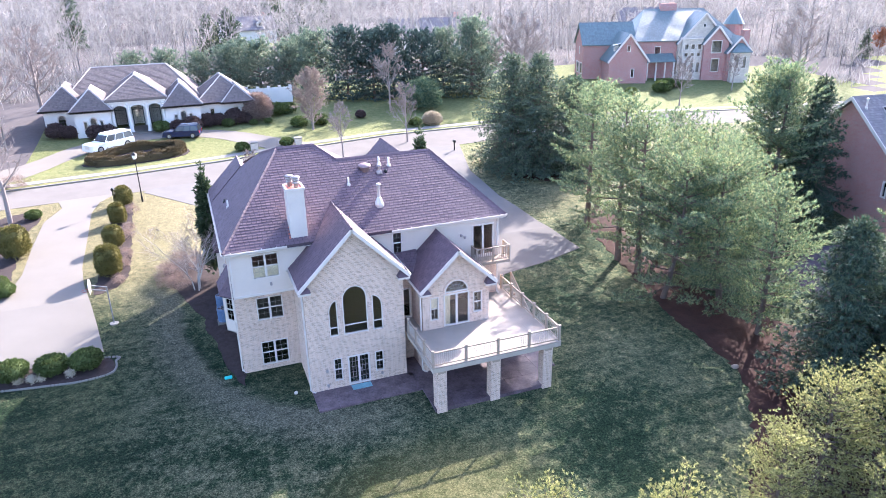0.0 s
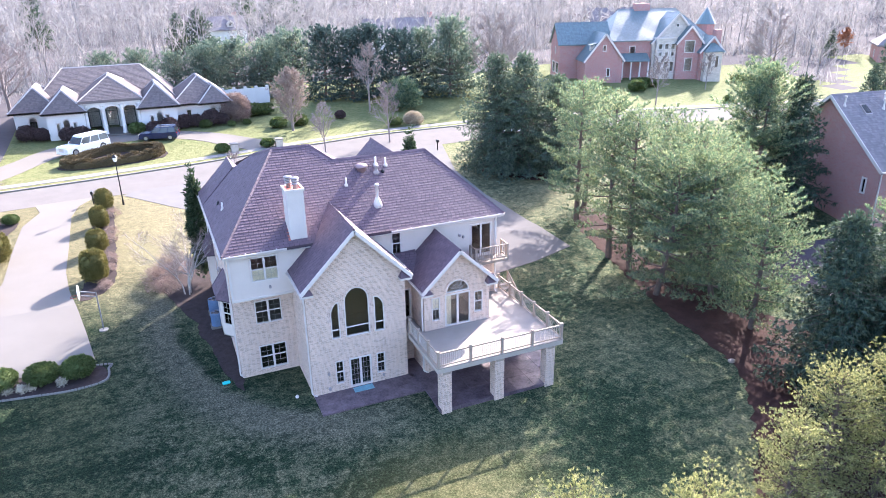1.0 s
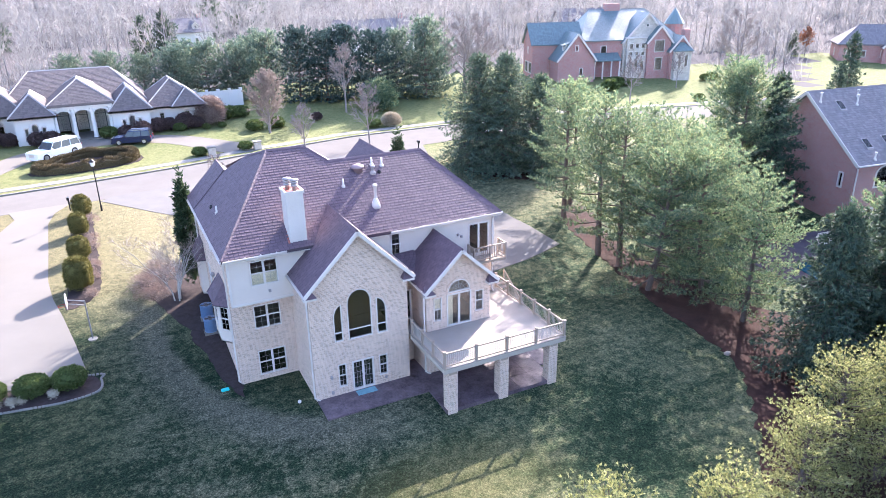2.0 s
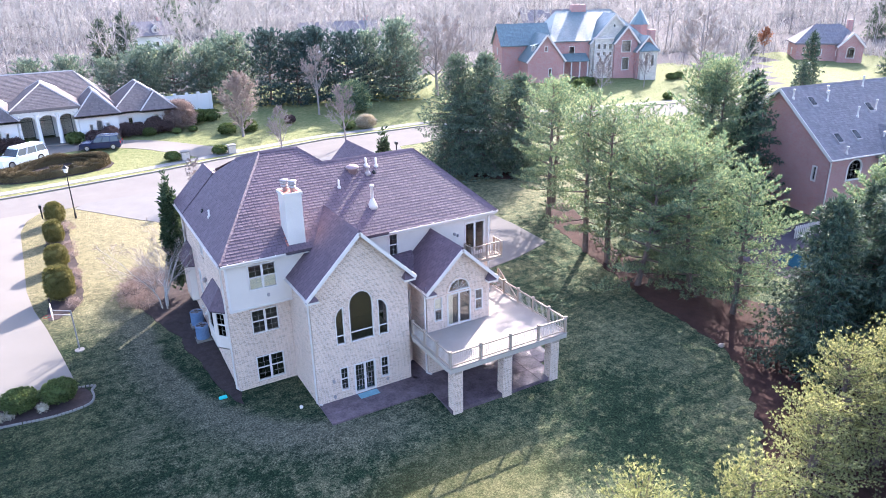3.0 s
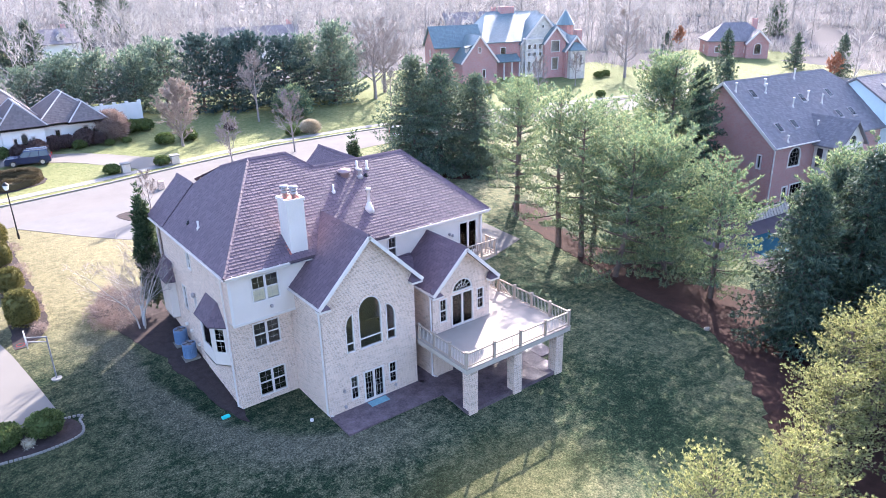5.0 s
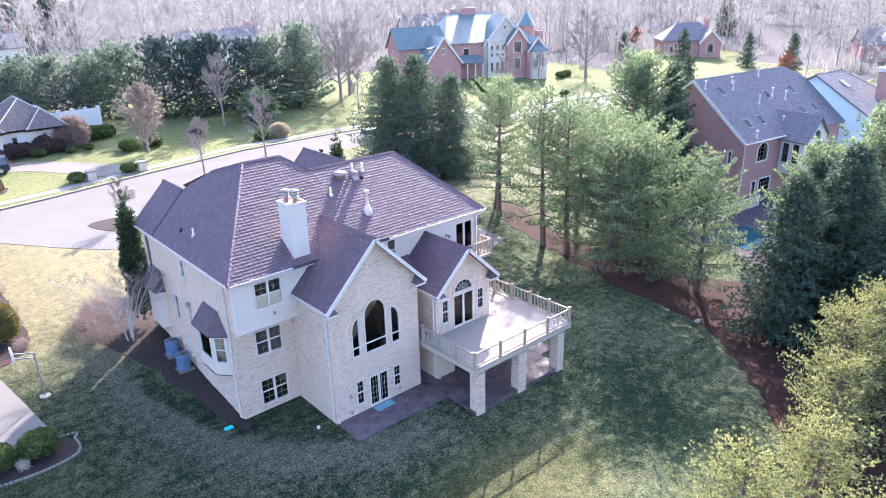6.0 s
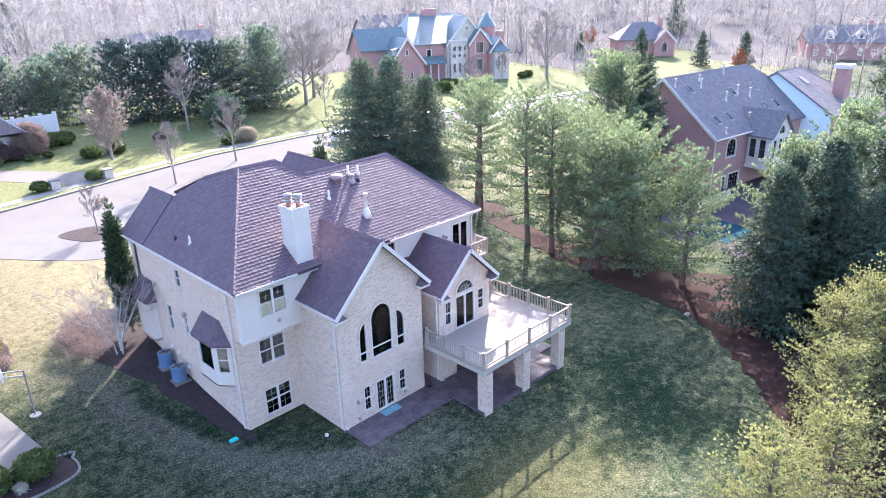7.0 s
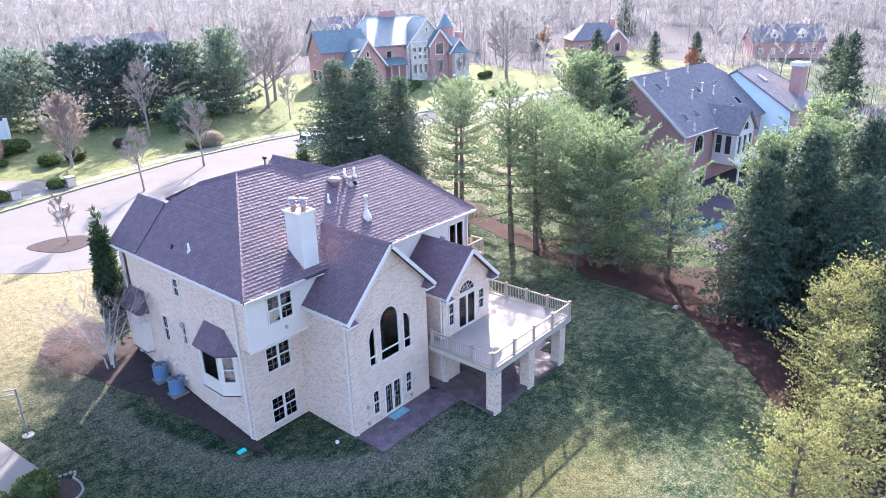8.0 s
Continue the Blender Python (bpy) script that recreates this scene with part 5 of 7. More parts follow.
shell(white, -3.2, 1.6, 107.8, 114.0, g0, wz - 0.1, M_STUCCO, south=trio(2.4))
shell(white, 1.6, 9.0, 109.6, 120.0, g0, wz - 0.3, M_STUCCO, south=[(rect(1.3, 2.1, 4.5, 6.0), 2, 3)] + [(arched(4.7, 5.6, 4.2, 5.7, 0.45), 3, 4), (rect(3.9, 4.45, 4.3, 5.6), 2, 3), (rect(5.85, 6.4, 4.3, 5.6), 2, 3)])
blocks = [(-17.6, 2.3, 112.8, 129.2, wz, 4.5, 4.6), (-19.8, -13.3, 110.2, 121.6, wz, 2.9, None), (-15.6, -9.9, 107.0, 116.5, wz + 0.1, 2.7, 2.6), (-3.7, 2.1, 107.2, 117.5, wz - 0.1, 2.9, 2.9), (1.0, 9.6, 109.0, 120.6, wz - 0.3, 3.4, None), (4.6, 9.55, 108.3, 116, wz - 0.32, 2.3, 2.4)]
for k, (x0, x1, y0, y1, z, rise, run) in enumerate(blocks):
    pl, cp = hip_planes(x0, x1, y0, y1, z, rise, run)
    roof(white, pl, cp, M_SHINGLE_BROWN, M_SHINGLE_BROWN, "roof", "brown-grey shingle hip roof with pale ridge caps", 0.3, 0.26, 20 + k, M_CAP)
    eaves_trim(white, x0, x1, y0, y1, z - 0.02)
# porch
pl, cp = hip_planes(-10.9, -2.7, 107.6, 120.0, 8.4, 2.75, 4.4)
roof(white, pl, cp, M_SHINGLE_BROWN, M_SHINGLE_BROWN, "porch_roof", "brown-grey shingle porch roof", 0.3, 0.34, 31, M_CAP)
bm = box(bmesh.new(), -10.6, 107.9, 7.7, -3.0, 108.5, 8.25)
part("entablature", bm, M_STUCCO, white)
for x in (-10.2, -8.0, -5.6, -3.4):
    part("column", lathe(bmesh.new(), (x, 108.2, g0), [(0.34, 0), (0.34, 1.2), (0.27, 1.3), (0.25, 4.8), (0.34, 4.95), (0.36, 5.1)], 14), M_STUCCO, white, "", True)
porch_opens = [(arched(-10.2 + k * 2.35 + 10.6, -10.2 + k * 2.35 + 12.2, 3.5, 6.5, 0.75), 3, 5) for k in range(3)]
wall(white, (-10.6, 112.2), (-3.0, 112.2), rect(0, 7.6, g0, 8.2), [o[0] for o in porch_opens], M_STUCCO, 0.3, "porch_wall")
for k, (poly, cc, rr) in enumerate(porch_opens):
    window(white, (-10.6, 112.2), (-3.0, 112.2), poly, cc, rr, 6.2, frame=0.12, material=M_DOOR, proud=0.05, name="entrance_door" if k == 1 else "window")
# arched heads between the columns
for k in range(3):
    x0, x1 = ((-10.0, -8.2), (-7.8, -5.8), (-5.4, -3.6))[k]
    c, r = (x0 + x1) / 2, (x1 - x0) / 2
    pts = [(x0 - 0.15, 7.7), (x0 - 0.15, 6.75), (x0, 6.75)] + [(c - r * math.cos(math.pi * j / 10), 6.75 + 0.72 * math.sin(math.pi * j / 10)) for j in range(1, 10)] + [(x1, 6.75), (x1 + 0.15, 6.75), (x1 + 0.15, 7.7)]
    part("porch_arch", solid(bmesh.new(), [pts[::-1]], lambda u, v, d: Vector((u, 108.05 + d, v)), 0.3), M_STUCCO, white)
part("porch_step", box(bmesh.new(), -10.8, 107.4, 2.9, -2.8, 112.1, 3.65), M_CONCRETE, white)
gwall = thing("garden_wall", (12.0, 121.0, 4.2), "white rendered garden wall with small pillars", "garden wall")
part("panel", box(bmesh.new(), 9.0, 121.0, 3.2, 17.0, 121.3, 6.6), M_STUCCO, gwall)
for k in range(5):
    part("pillar", box(bmesh.new(), 9.4 + k * 1.8, 120.9, 3.2, 9.85 + k * 1.8, 121.4, 6.9), M_STUCCO, gwall)

# brick mansion
man = thing("brick_mansion", (86.0, 114.0, 4.0), "large red brick mansion with stone gable and green shingle roofs", "house")
mz = 1.6
W2 = lambda u, z, w=0.9, h=1.5, c=2, r=3: (rect(u, u + w, z, z + h), c, r)


def gabled(h, x0, x1, y0, y1, zl, zr, wallmat, opens, roofmat, seed, base=mz, ov=0.45, name="gable_wall"):
    """A wing with its gable to the south: walls, and a roof whose ridge runs north."""
    c, w = (x0 + x1) / 2, x1 - x0
    facade(h, (x0, y0), (x1, y0), [(0, base), (w, base), (w, zl), (w / 2, zr - 0.25), (0, zl)], opens, wallmat, name=name)
    facade(h, (x0, y1), (x0, y0 + 0.31), rect(0, y1 - y0 - 0.31, base, zl), (), wallmat)
    facade(h, (x1, y0 + 0.31), (x1, y1), rect(0, y1 - y0 - 0.31, base, zl), (), wallmat)
    s = (zr - zl) / (w / 2)
    a, b = (x0 - ov, y0 - ov, zl - s * ov), (x0 - ov, y1, zl - s * ov)
    e, f = (x1 + ov, y0 - ov, zl - s * ov), (x1 + ov, y1, zl - s * ov)
    r0, r1 = (c, y0 - ov, zr), (c, y1, zr)
    roof(h, [[b, a, r0, r1], [e, f, r1, r0]], [(r0, r1)], roofmat, roofmat, "roof", "", 0.4, 0.2, seed)
    for q in (a, e):
        part("rake_board", bar(bmesh.new(), (q[0], q[1] - 0.06, q[2] - 0.12), (c, q[1] - 0.06, zr - 0.12), 0.1, 0.4), M_WHITE, h)


shell(man, 67.5, 80.0, 112.5, 121.0, mz, 10.2, M_RED, south=[W2(8.6, 7.9), W2(10.2, 7.9)], west=[(rect(1.5, 4.1, 3.9, 6.3), 4, 4), (rect(4.8, 7.4, 3.9, 6.3), 4, 4), W2(3.6, 7.9)])
roof(man, [[(67.0, 112.0, 10.0), (80.4, 112.0, 10.0), (80.4, 116.75, 14.2), (67.0, 116.75, 14.2)], [(80.4, 121.5, 10.0), (67.0, 121.5, 10.0), (67.0, 116.75, 14.2), (80.4, 116.75, 14.2)]], [((67, 116.75, 14.2), (80.4, 116.75, 14.2))], M_SHINGLE_GREEN, M_SHINGLE_GREEN, "wing_roof", "green shingle roof", 0.4, 0.2, 41)
wall(man, (67.5, 121.0), (67.5, 112.5), [(0, 10.2), (8.5, 10.2), (4.25, 14.0)], (), M_RED, 0.3, "gable_wall")
shell(man, 79.5, 104.5, 111.5, 126.0, mz, 10.7, M_RED, south=[W2(1.0, 7.9, 0.7), W2(5.0, 7.6, 1.6, 1.9, 4, 4)], east=[W2(3, 7.6), W2(7, 7.6)])
mr0, mr1 = (84.5, 121.6, 16.4), (99.5, 121.6, 16.4)
me0, me1, me2, me3 = (79.0, 111.0, 10.6), (105.0, 111.0, 10.6), (105.0, 126.5, 10.6), (79.0, 126.5, 10.6)
roof(man, [[me0, me1, mr1, mr0], [me1, me2, mr1], [me2, me3, mr0, mr1], [me3, me0, mr0]], [(mr0, mr1), (me0, mr0), (me1, mr1), (me2, mr1), (me3, mr0)], M_SHINGLE_GREEN, M_SHINGLE_GREEN, "main_roof", "green-grey shingle hip roof", 0.4, 0.2, 42)
gabled(man, 72.0, 81.0, 105.6, 114.0, 7.6, 12.6, M_RED, [W2(4.0, 9.0, 0.9, 1.3), W2(5.2, 3.9, 0.9, 1.8)], M_SHINGLE_GREEN, 43)
gabled(man, 90.0, 101.8, 110.6, 118.0, 10.4, 16.0, M_STONE, [(arched(5.5, 6.3, 13.1, 13.6, 0.4), 1, 1)], M_SHINGLE_GREEN, 44)
gabled(man, 95.6, 101.6, 108.8, 112.0, 10.4, 13.5, M_RED, [(rect(1.7, 4.3, 8.0, 10.6), 4, 4), (rect(2.0, 4.0, 4.2, 7.0), 2, 4)], M_SHINGLE_GREEN, 45)
gabled(man, 101.0, 106.4, 107.5, 115.0, 8.6, 11.4, M_RED, [], M_SHINGLE_GREEN, 46)
shell(man, 101.6, 105.8, 106.0, 107.6, mz, 8.3, M_STONE, south=[(rect(0.7, 1.7, 5.0, 7.6), 2, 4), (rect(2.4, 3.4, 5.0, 7.6), 2, 4)])
pl, cp = hip_planes(101.3, 106.1, 105.6, 109.4, 8.4, 1.6)
roof(man, pl, cp, M_SHINGLE_GREEN, M_SHINGLE_GREEN, "bay_roof", "", 0.4, 0.15, 47)
opens = [(rect(0.5 + k * 1.55, 1.6 + k * 1.55, z, z + h), 2, 3) for k in range(3) for z, h in ((4.1, 2.2), (7.3, 1.0), (8.7, 1.3))]
facade(man, (90.6, 109.6), (95.6, 109.6), rect(0, 5.0, mz, 10.9), opens, M_STONE, name="bay_wall")
wall(man, (90.6, 111.0), (90.6, 109.9), rect(0, 1.1, mz, 10.9), (), M_STONE, 0.3, "bay_wall")
part("bay_cap", box(bmesh.new(), 90.4, 109.4, 10.92, 95.6, 111.0, 11.15), M_WHITE, man)
roof(man, [[(82.0, 108.6, 6.6), (89.0, 108.6, 6.6), (89.0, 111.4, 8.0), (82.0, 111.4, 8.0)]], [], M_SHINGLE_GREEN, M_SHINGLE_GREEN, "porch_roof", "", 0.4, 0.15, 48)
for x in (82.3, 84.4, 86.6, 88.7):
    part("column", rod(bmesh.new(), (x, 108.9, mz), (x, 108.9, 6.5), 0.2, 0.18, 10), M_WHITE, man)
# dormer
facade(man, (73.4, 107.6), (73.4, 106.2), rect(0, 1.4, 8.6, 10.2), [(rect(0.25, 1.15, 8.85, 9.9), 2, 3)], M_WHITE)
part("dormer", box(bmesh.new(), 73.42, 106.2, 8.6, 75.4, 107.6, 10.2), M_WHITE, man)
roof(man, [[(73.0, 105.9, 10.25), (75.6, 105.9, 10.9), (75.6, 107.9, 10.9), (73.0, 107.9, 10.25)]], [], M_SHINGLE_GREEN, M_SHINGLE_GREEN, "dormer_roof", "", 0.4, 0.12, 49)
part("chimney", box(bmesh.new(), 88.5, 121.0, 14.0, 92.5, 122.4, 17.6), M_RED, man, "wide red brick chimney")
part("chimney", box(bmesh.new(), 106.0, 111.0, 4.0, 107.4, 113.0, 12.4), M_RED, man)
tw = part("turret", rod(bmesh.new(), (106.5, 118.5, mz), (106.5, 118.5, 13.2), 2.2, 2.2, 12), M_RED, man)
part("turret_roof", lathe(bmesh.new(), (106.5, 118.5, 13.2), [(2.6, 0), (1.3, 1.8), (0.03, 3.4)], 12), M_SHINGLE_GREEN, tw)

# the mansion stands turned to the street
man.matrix_world = Matrix.Translation((88.93, 114.83, 5.015)) @ pose(0, 0, 0, 0, 0, -18.0) @ Matrix.Diagonal((0.8, 0.8, 0.918, 1)) @ Matrix.Translation((-2.0, 2.0, 0.0))

# red brick neighbour beside the pines
nb = thing("brick_neighbour", (67.0, 48.0, 0.5), "red brick house with grey shingle roof, skylights and white porch", "house")
nz = -0.6
P0, P1 = (58.9, 55.6), (58.9, 41.9)
facade(nb, P0, P1, [(0, nz), (13.7, nz), (13.7, 6.25), (6.85, 11.9), (0, 6.25)], [(rect(11.9, 12.5, 3.7, 5.3), 1, 3)], M_RED, name="gable_wall")
facade(nb, (58.9, 41.9), (78.18, 41.9), rect(0.31, 19.28, nz, 6.2), [(arched(2.6, 4.7, 3.7, 5.0, 0.95), 3, 4), (rect(2.3, 3.3, -0.35, 1.75), 2, 4), (rect(3.6, 6.0, -0.35, 1.85), 4, 4), (rect(11, 12.4, 3.0, 5), 2, 4)], M_RED)
wall(nb, (84.0, 55.6), (59.2, 55.6), rect(0, 24.8, nz, 6.2), (), M_RED, 0.3)
NR0, NR1 = (58.5, 48.75, 12.2), (75.9, 48.75, 12.2)
roof(nb, [[(58.5, 41.4, 6.3), (84.4, 41.4, 6.3), NR1, NR0], [(84.4, 41.4, 6.3), (84.4, 56.1, 6.3), NR1], [(84.4, 56.1, 6.3), (58.5, 56.1, 6.3), NR0, NR1]], [(NR0, NR1), ((84.4, 41.4, 6.3), NR1)], M_SHINGLE_GREY, M_SHINGLE_GREY, "main_roof", "grey shingle roof with skylights", 0.28, 0.2, 61)
for p, q in (((58.45, 41.4, 6.2), (58.45, 48.75, 12.1)), ((58.45, 56.1, 6.2), (58.45, 48.75, 12.1))):
    part("rake_board", bar(bmesh.new(), p, q, 0.08, 0.3), M_WHITE, nb)
part("gutter", bar(bmesh.new(), (58.5, 41.33, 6.25), (66.2, 41.33, 6.25), 0.14, 0.12), M_WHITE, nb)
part("downspout", bar(bmesh.new(), (59.0, 41.78, 0), (59.0, 41.78, 6.1), 0.1, 0.1, (0, 1, 0)), M_WHITE, nb)
nb_z = lambda y: 6.3 + (12.2 - 6.3) / 7.35 * (y - 41.4)
for x, y in ((61.2, 43.2), (63.8, 43.3), (61.3, 47.0), (68.3, 45.8), (73.3, 45.9), (72.1, 43.5), (74.5, 43.5)):
    bm = bmesh.new()
    q = [(x - 0.4, y - 0.5), (x + 0.4, y - 0.5), (x + 0.4, y + 0.5), (x - 0.4, y + 0.5)]
    lo, hi = [bm.verts.new((u, v, nb_z(v) - 0.02)) for u, v in q], [bm.verts.new((u, v, nb_z(v) + 0.16)) for u, v in q]
    bm.faces.new(hi), bm.faces.new(lo[::-1])
    for k in range(4):
        bm.faces.new((lo[k], lo[(k + 1) % 4], hi[(k + 1) % 4], hi[k]))
    sk = part("skylight", bm, M_METAL, nb)
    bm = bmesh.new()
    bm.faces.new([bm.verts.new((x + (u - x) * 0.82, y + (v - y) * 0.82, nb_z(y + (v - y) * 0.82) + 0.175)) for u, v in q])
    bmesh.ops.solidify(bm, geom=bm.faces[:], thickness=0.01)
    part("pane", bm, M_CARGLASS, sk)
for x, y, h in ((59.2, 47.6, 0.8), (63.4, 47.0, 0.9), (64.2, 47.8, 0.6), (69.7, 48.1, 1.0), (65.8, 45.1, 0.9), (69.0, 45.6, 0.9), (70.8, 45.0, 0.9), (66.9, 42.6, 0.7), (60.9, 41.8, 0.6)):
    part("vent_pipe", lathe(bmesh.new(), (x, y, nb_z(y)), [(0.16, -0.1), (0.14, 0.1), (0.08, 0.15), (0.08, h), (0.13, h + 0.03), (0.13, h + 0.15)], 10), M_WHITE, nb, "", True)
# white glazed porch
facade(nb, (65.7, 39.0), (69.8, 39.0), [(0, 2.2), (4.1, 2.2), (4.1, 6.2), (2.05, 8.4), (0, 6.2)], [(arched(1.3, 2.8, 5.9, 6.4, 0.7), 2, 2), (rect(0.25, 1.25, 3.2, 5.6), 1, 2), (rect(1.5, 2.6, 3.2, 5.6), 1, 2), (rect(2.85, 3.85, 3.2, 5.6), 1, 2)], M_WHITE, name="porch_wall", glass=M_CARGLASS)
facade(nb, (65.7, 41.8), (65.7, 39.3), rect(0, 2.5, 2.2, 6.2), [(rect(0.2, 1.2, 3.2, 5.6), 1, 2), (rect(1.35, 2.35, 3.2, 5.6), 1, 2)], M_WHITE, name="porch_wall", glass=M_CARGLASS)
roof(nb, [[(65.3, 42.5, 5.85), (65.3, 38.6, 5.85), (67.75, 38.6, 8.5), (67.75, 44.0, 8.5)], [(70.2, 38.6, 5.85), (70.2, 42.5, 5.85), (67.75, 44.0, 8.5), (67.75, 38.6, 8.5)]], [((67.75, 38.6, 8.5), (67.75, 44.0, 8.5))], M_SHINGLE_GREY, M_SHINGLE_GREY, "porch_roof", "", 0.28, 0.15, 62)
part("porch_floor", box(bmesh.new(), 65.6, 38.2, 2.1, 76.0, 41.85, 2.4), M_WHITE, nb)
for x in (65.8, 69.9, 73.5, 75.8):
    part("post", box(bmesh.new(), x - 0.1, 38.3, nz, x + 0.1, 38.5, 2.1), M_WHITE, nb)
for x in range(70, 76):
    part("rail_post", box(bmesh.new(), x - 0.04, 38.26, 2.41, x + 0.04, 38.34, 3.4), M_WHITE, nb)
part("rail", box(bmesh.new(), 69.8, 38.24, 3.35, 76.0, 38.36, 3.45), M_WHITE, nb)
X0, X1 = 77.9, 88.6
roof(nb, [[(X0, 37.9, 6.75), (X1, 37.9, 6.75), (X1 - 4.5, 45.7, 11.35), (X0, 45.7, 11.35)], [(X1, 53.5, 6.75), (X0, 53.5, 6.75), (X0, 45.7, 11.35), (X1 - 4.5, 45.7, 11.35)], [(X1, 37.9, 6.75), (X1, 53.5, 6.75), (X1 - 4.5, 45.7, 11.35)]], [((X0, 45.7, 11.35), (X1 - 4.5, 45.7, 11.35)), ((X1, 37.9, 6.75), (X1 - 4.5, 45.7, 11.35))], M_SHINGLE_GREY, M_SHINGLE_GREY, "wing_roof", "", 0.28, 0.2, 64)
# stand-in wall: a roof slope's glare is painted as its pale colour
wall(nb, (78.2, 53.0), (78.2, 38.4), [(0, nz), (14.6, nz), (14.6, 6.85), (7.3, 11.1), (0, 6.85)], (), plain("roof_glare_pale", (0.70, 0.78, 0.78), 0.5, 0, 0.04), 0.2, "gable_wall", "pale blue-white wall above the lower roof, roof glare painted in")
wall(nb, (78.42, 38.4), (88.1, 38.4), rect(0, 9.68, nz, 6.7), (), M_RED, 0.3)
wall(nb, (88.1, 38.7), (88.1, 53.0), rect(0, 14.3, nz, 6.7), (), M_RED, 0.3)
for x, y in ((81.0, 43.6),):
    bm = bmesh.new()
    zz = 6.75 + (y - 37.9) * 0.59
    q = [bm.verts.new((x + u * 0.4, y + v * 0.6, zz + v * 0.354 + w)) for w in (0.0, 0.14) for u, v in ((-1, -1), (1, -1), (1, 1), (-1, 1))]
    for f in ((3, 2, 1, 0), (4, 5, 6, 7), (0, 1, 5, 4), (1, 2, 6, 5), (2, 3, 7, 6), (3, 0, 4, 7)):
        bm.faces.new([q[i] for i in f])
    part("skylight", bm, M_METAL, nb)
ch = part("chimney", box(bmesh.new(), 83.4, 39.6, 0, 85.0, 41.0, 11.6), M_RED, nb, "tall red brick chimney")
part("chimney_crown", box(bmesh.new(), 83.2, 39.4, 11.61, 85.2, 41.2, 12.1), M_WHITE, ch)
# the house stands a little askew to its neighbours
nb.matrix_world = Matrix.Translation((58.5, 45.0, 0)) @ pose(0, 0, 0, 0, 0, -7.0) @ Matrix.Translation((-58.5, -45.0, 0)) @ Matrix.Translation((67.0, 48.0, 0.5))
fence = thing("white_fence", (54.0, 37.0, 0.3), "low white picket fence by the neighbouring terrace", "fence")
for k in range(26):
    x = 51.8 + k * 0.26
    part("picket", box(bmesh.new(), x, 39.9 - k * 0.02, -0.3, x + 0.19, 39.93 - k * 0.02, 1.25), M_WHITE, fence)
part("rail", box(bmesh.new(), 51.7, 39.94, 0.85, 58.4, 39.99, 0.97), M_WHITE, fence)
dfence = thing("dark_fence", (55.0, 52.0, 1.2), "dark timber fence beyond the pines", "fence")
for k in range(12):
    part("panel", box(bmesh.new(), 46.5 + k, 53.0 - k * 0.35, 0.6, 47.45 + k, 53.05 - k * 0.35, 2.6), M_WOOD, dfence)


def distant_house(x, y, w, d, h, wallmat, roofmat, label, turn, seed, portico=False):
    """A far house: walls with windows under a gable roof with two dormers, or under a hip roof with a gabled portico."""
    z = ground_z(x, y)
    ob = thing("distant_house", (0, 0, 0), label, "house", "distant houses")
    opens = [W2(k, zz, 1.1, 1.6) for k in (1.5, 4.5, w - 5.5, w - 2.6) for zz in (0.9, 3.8) if zz + 2 < h]
    facade(ob, (-w / 2, -d / 2), (w / 2, -d / 2), rect(0, w, -0.8, h), opens, wallmat)
    e = 0.5
    for x0, s in ((-w / 2, 0), (w / 2, 1)):
        p, q = ((x0, d / 2), (x0, -d / 2 + 0.31)) if s == 0 else ((x0, -d / 2 + 0.31), (x0, d / 2))
        L = d - 0.31
        peak = [] if portico else [(L / 2, h + d * 0.36)]
        facade(ob, p, q, [(0, -0.8), (L, -0.8), (L, h), *peak, (0, h)], [W2(L / 2 - 0.5, 0.9, 1.1, 1.6)], wallmat)
    if portico:
        wall(ob, (w / 2 - 0.31, d / 2), (-w / 2 + 0.31, d / 2), rect(0, w - 0.62, -0.8, h), (), wallmat, 0.3)
        pl, cp = hip_planes(-w / 2 - e, w / 2 + e, -d / 2 - e, d / 2 + e, h - 0.1, d * 0.42, d * 0.5)
        roof(ob, pl, cp, roofmat, roofmat, "roof", "", 0.5, 0.25, seed)
        gabled(ob, w * 0.12, w * 0.12 + 5.2, -d / 2 - 1.6, 0.0, h * 0.92, h * 0.92 + 2.7, wallmat, [(arched(1.7, 3.5, 0.6, h * 0.62, 0.85), 3, 4)], roofmat, seed + 100, base=-0.8, ov=0.4, name="portico_wall")
    else:
        rr = [(-w / 2 - e, 0, h + d * 0.38), (w / 2 + e, 0, h + d * 0.38)]
        roof(ob, [[(-w / 2 - e, -d / 2 - e, h - 0.3), (w / 2 + e, -d / 2 - e, h - 0.3), rr[1], rr[0]], [(w / 2 + e, d / 2 + e, h - 0.3), (-w / 2 - e, d / 2 + e, h - 0.3), rr[0], rr[1]]], [tuple(rr)], roofmat, roofmat, "roof", "", 0.5, 0.25, seed)
        for k in (-w / 5, w / 5):
            gabled(ob, k - 0.9, k + 0.9, -d / 2 + 0.5, -d / 8, h + 1.7, h + 2.5, M_WHITE, [W2(0.45, h + 0.5, 0.9, 1.1)], roofmat, seed + 200, base=h - 0.3, ov=0.2, name="dormer")
    part("chimney", box(bmesh.new(), w / 2 - 2.6, 0.3, h, w / 2 - 1.5, 1.5, h + d * 0.38 + 1.2), M_RED, ob)
    ob.matrix_world = pose(x, y, z, 0, 0, turn)
    return ob


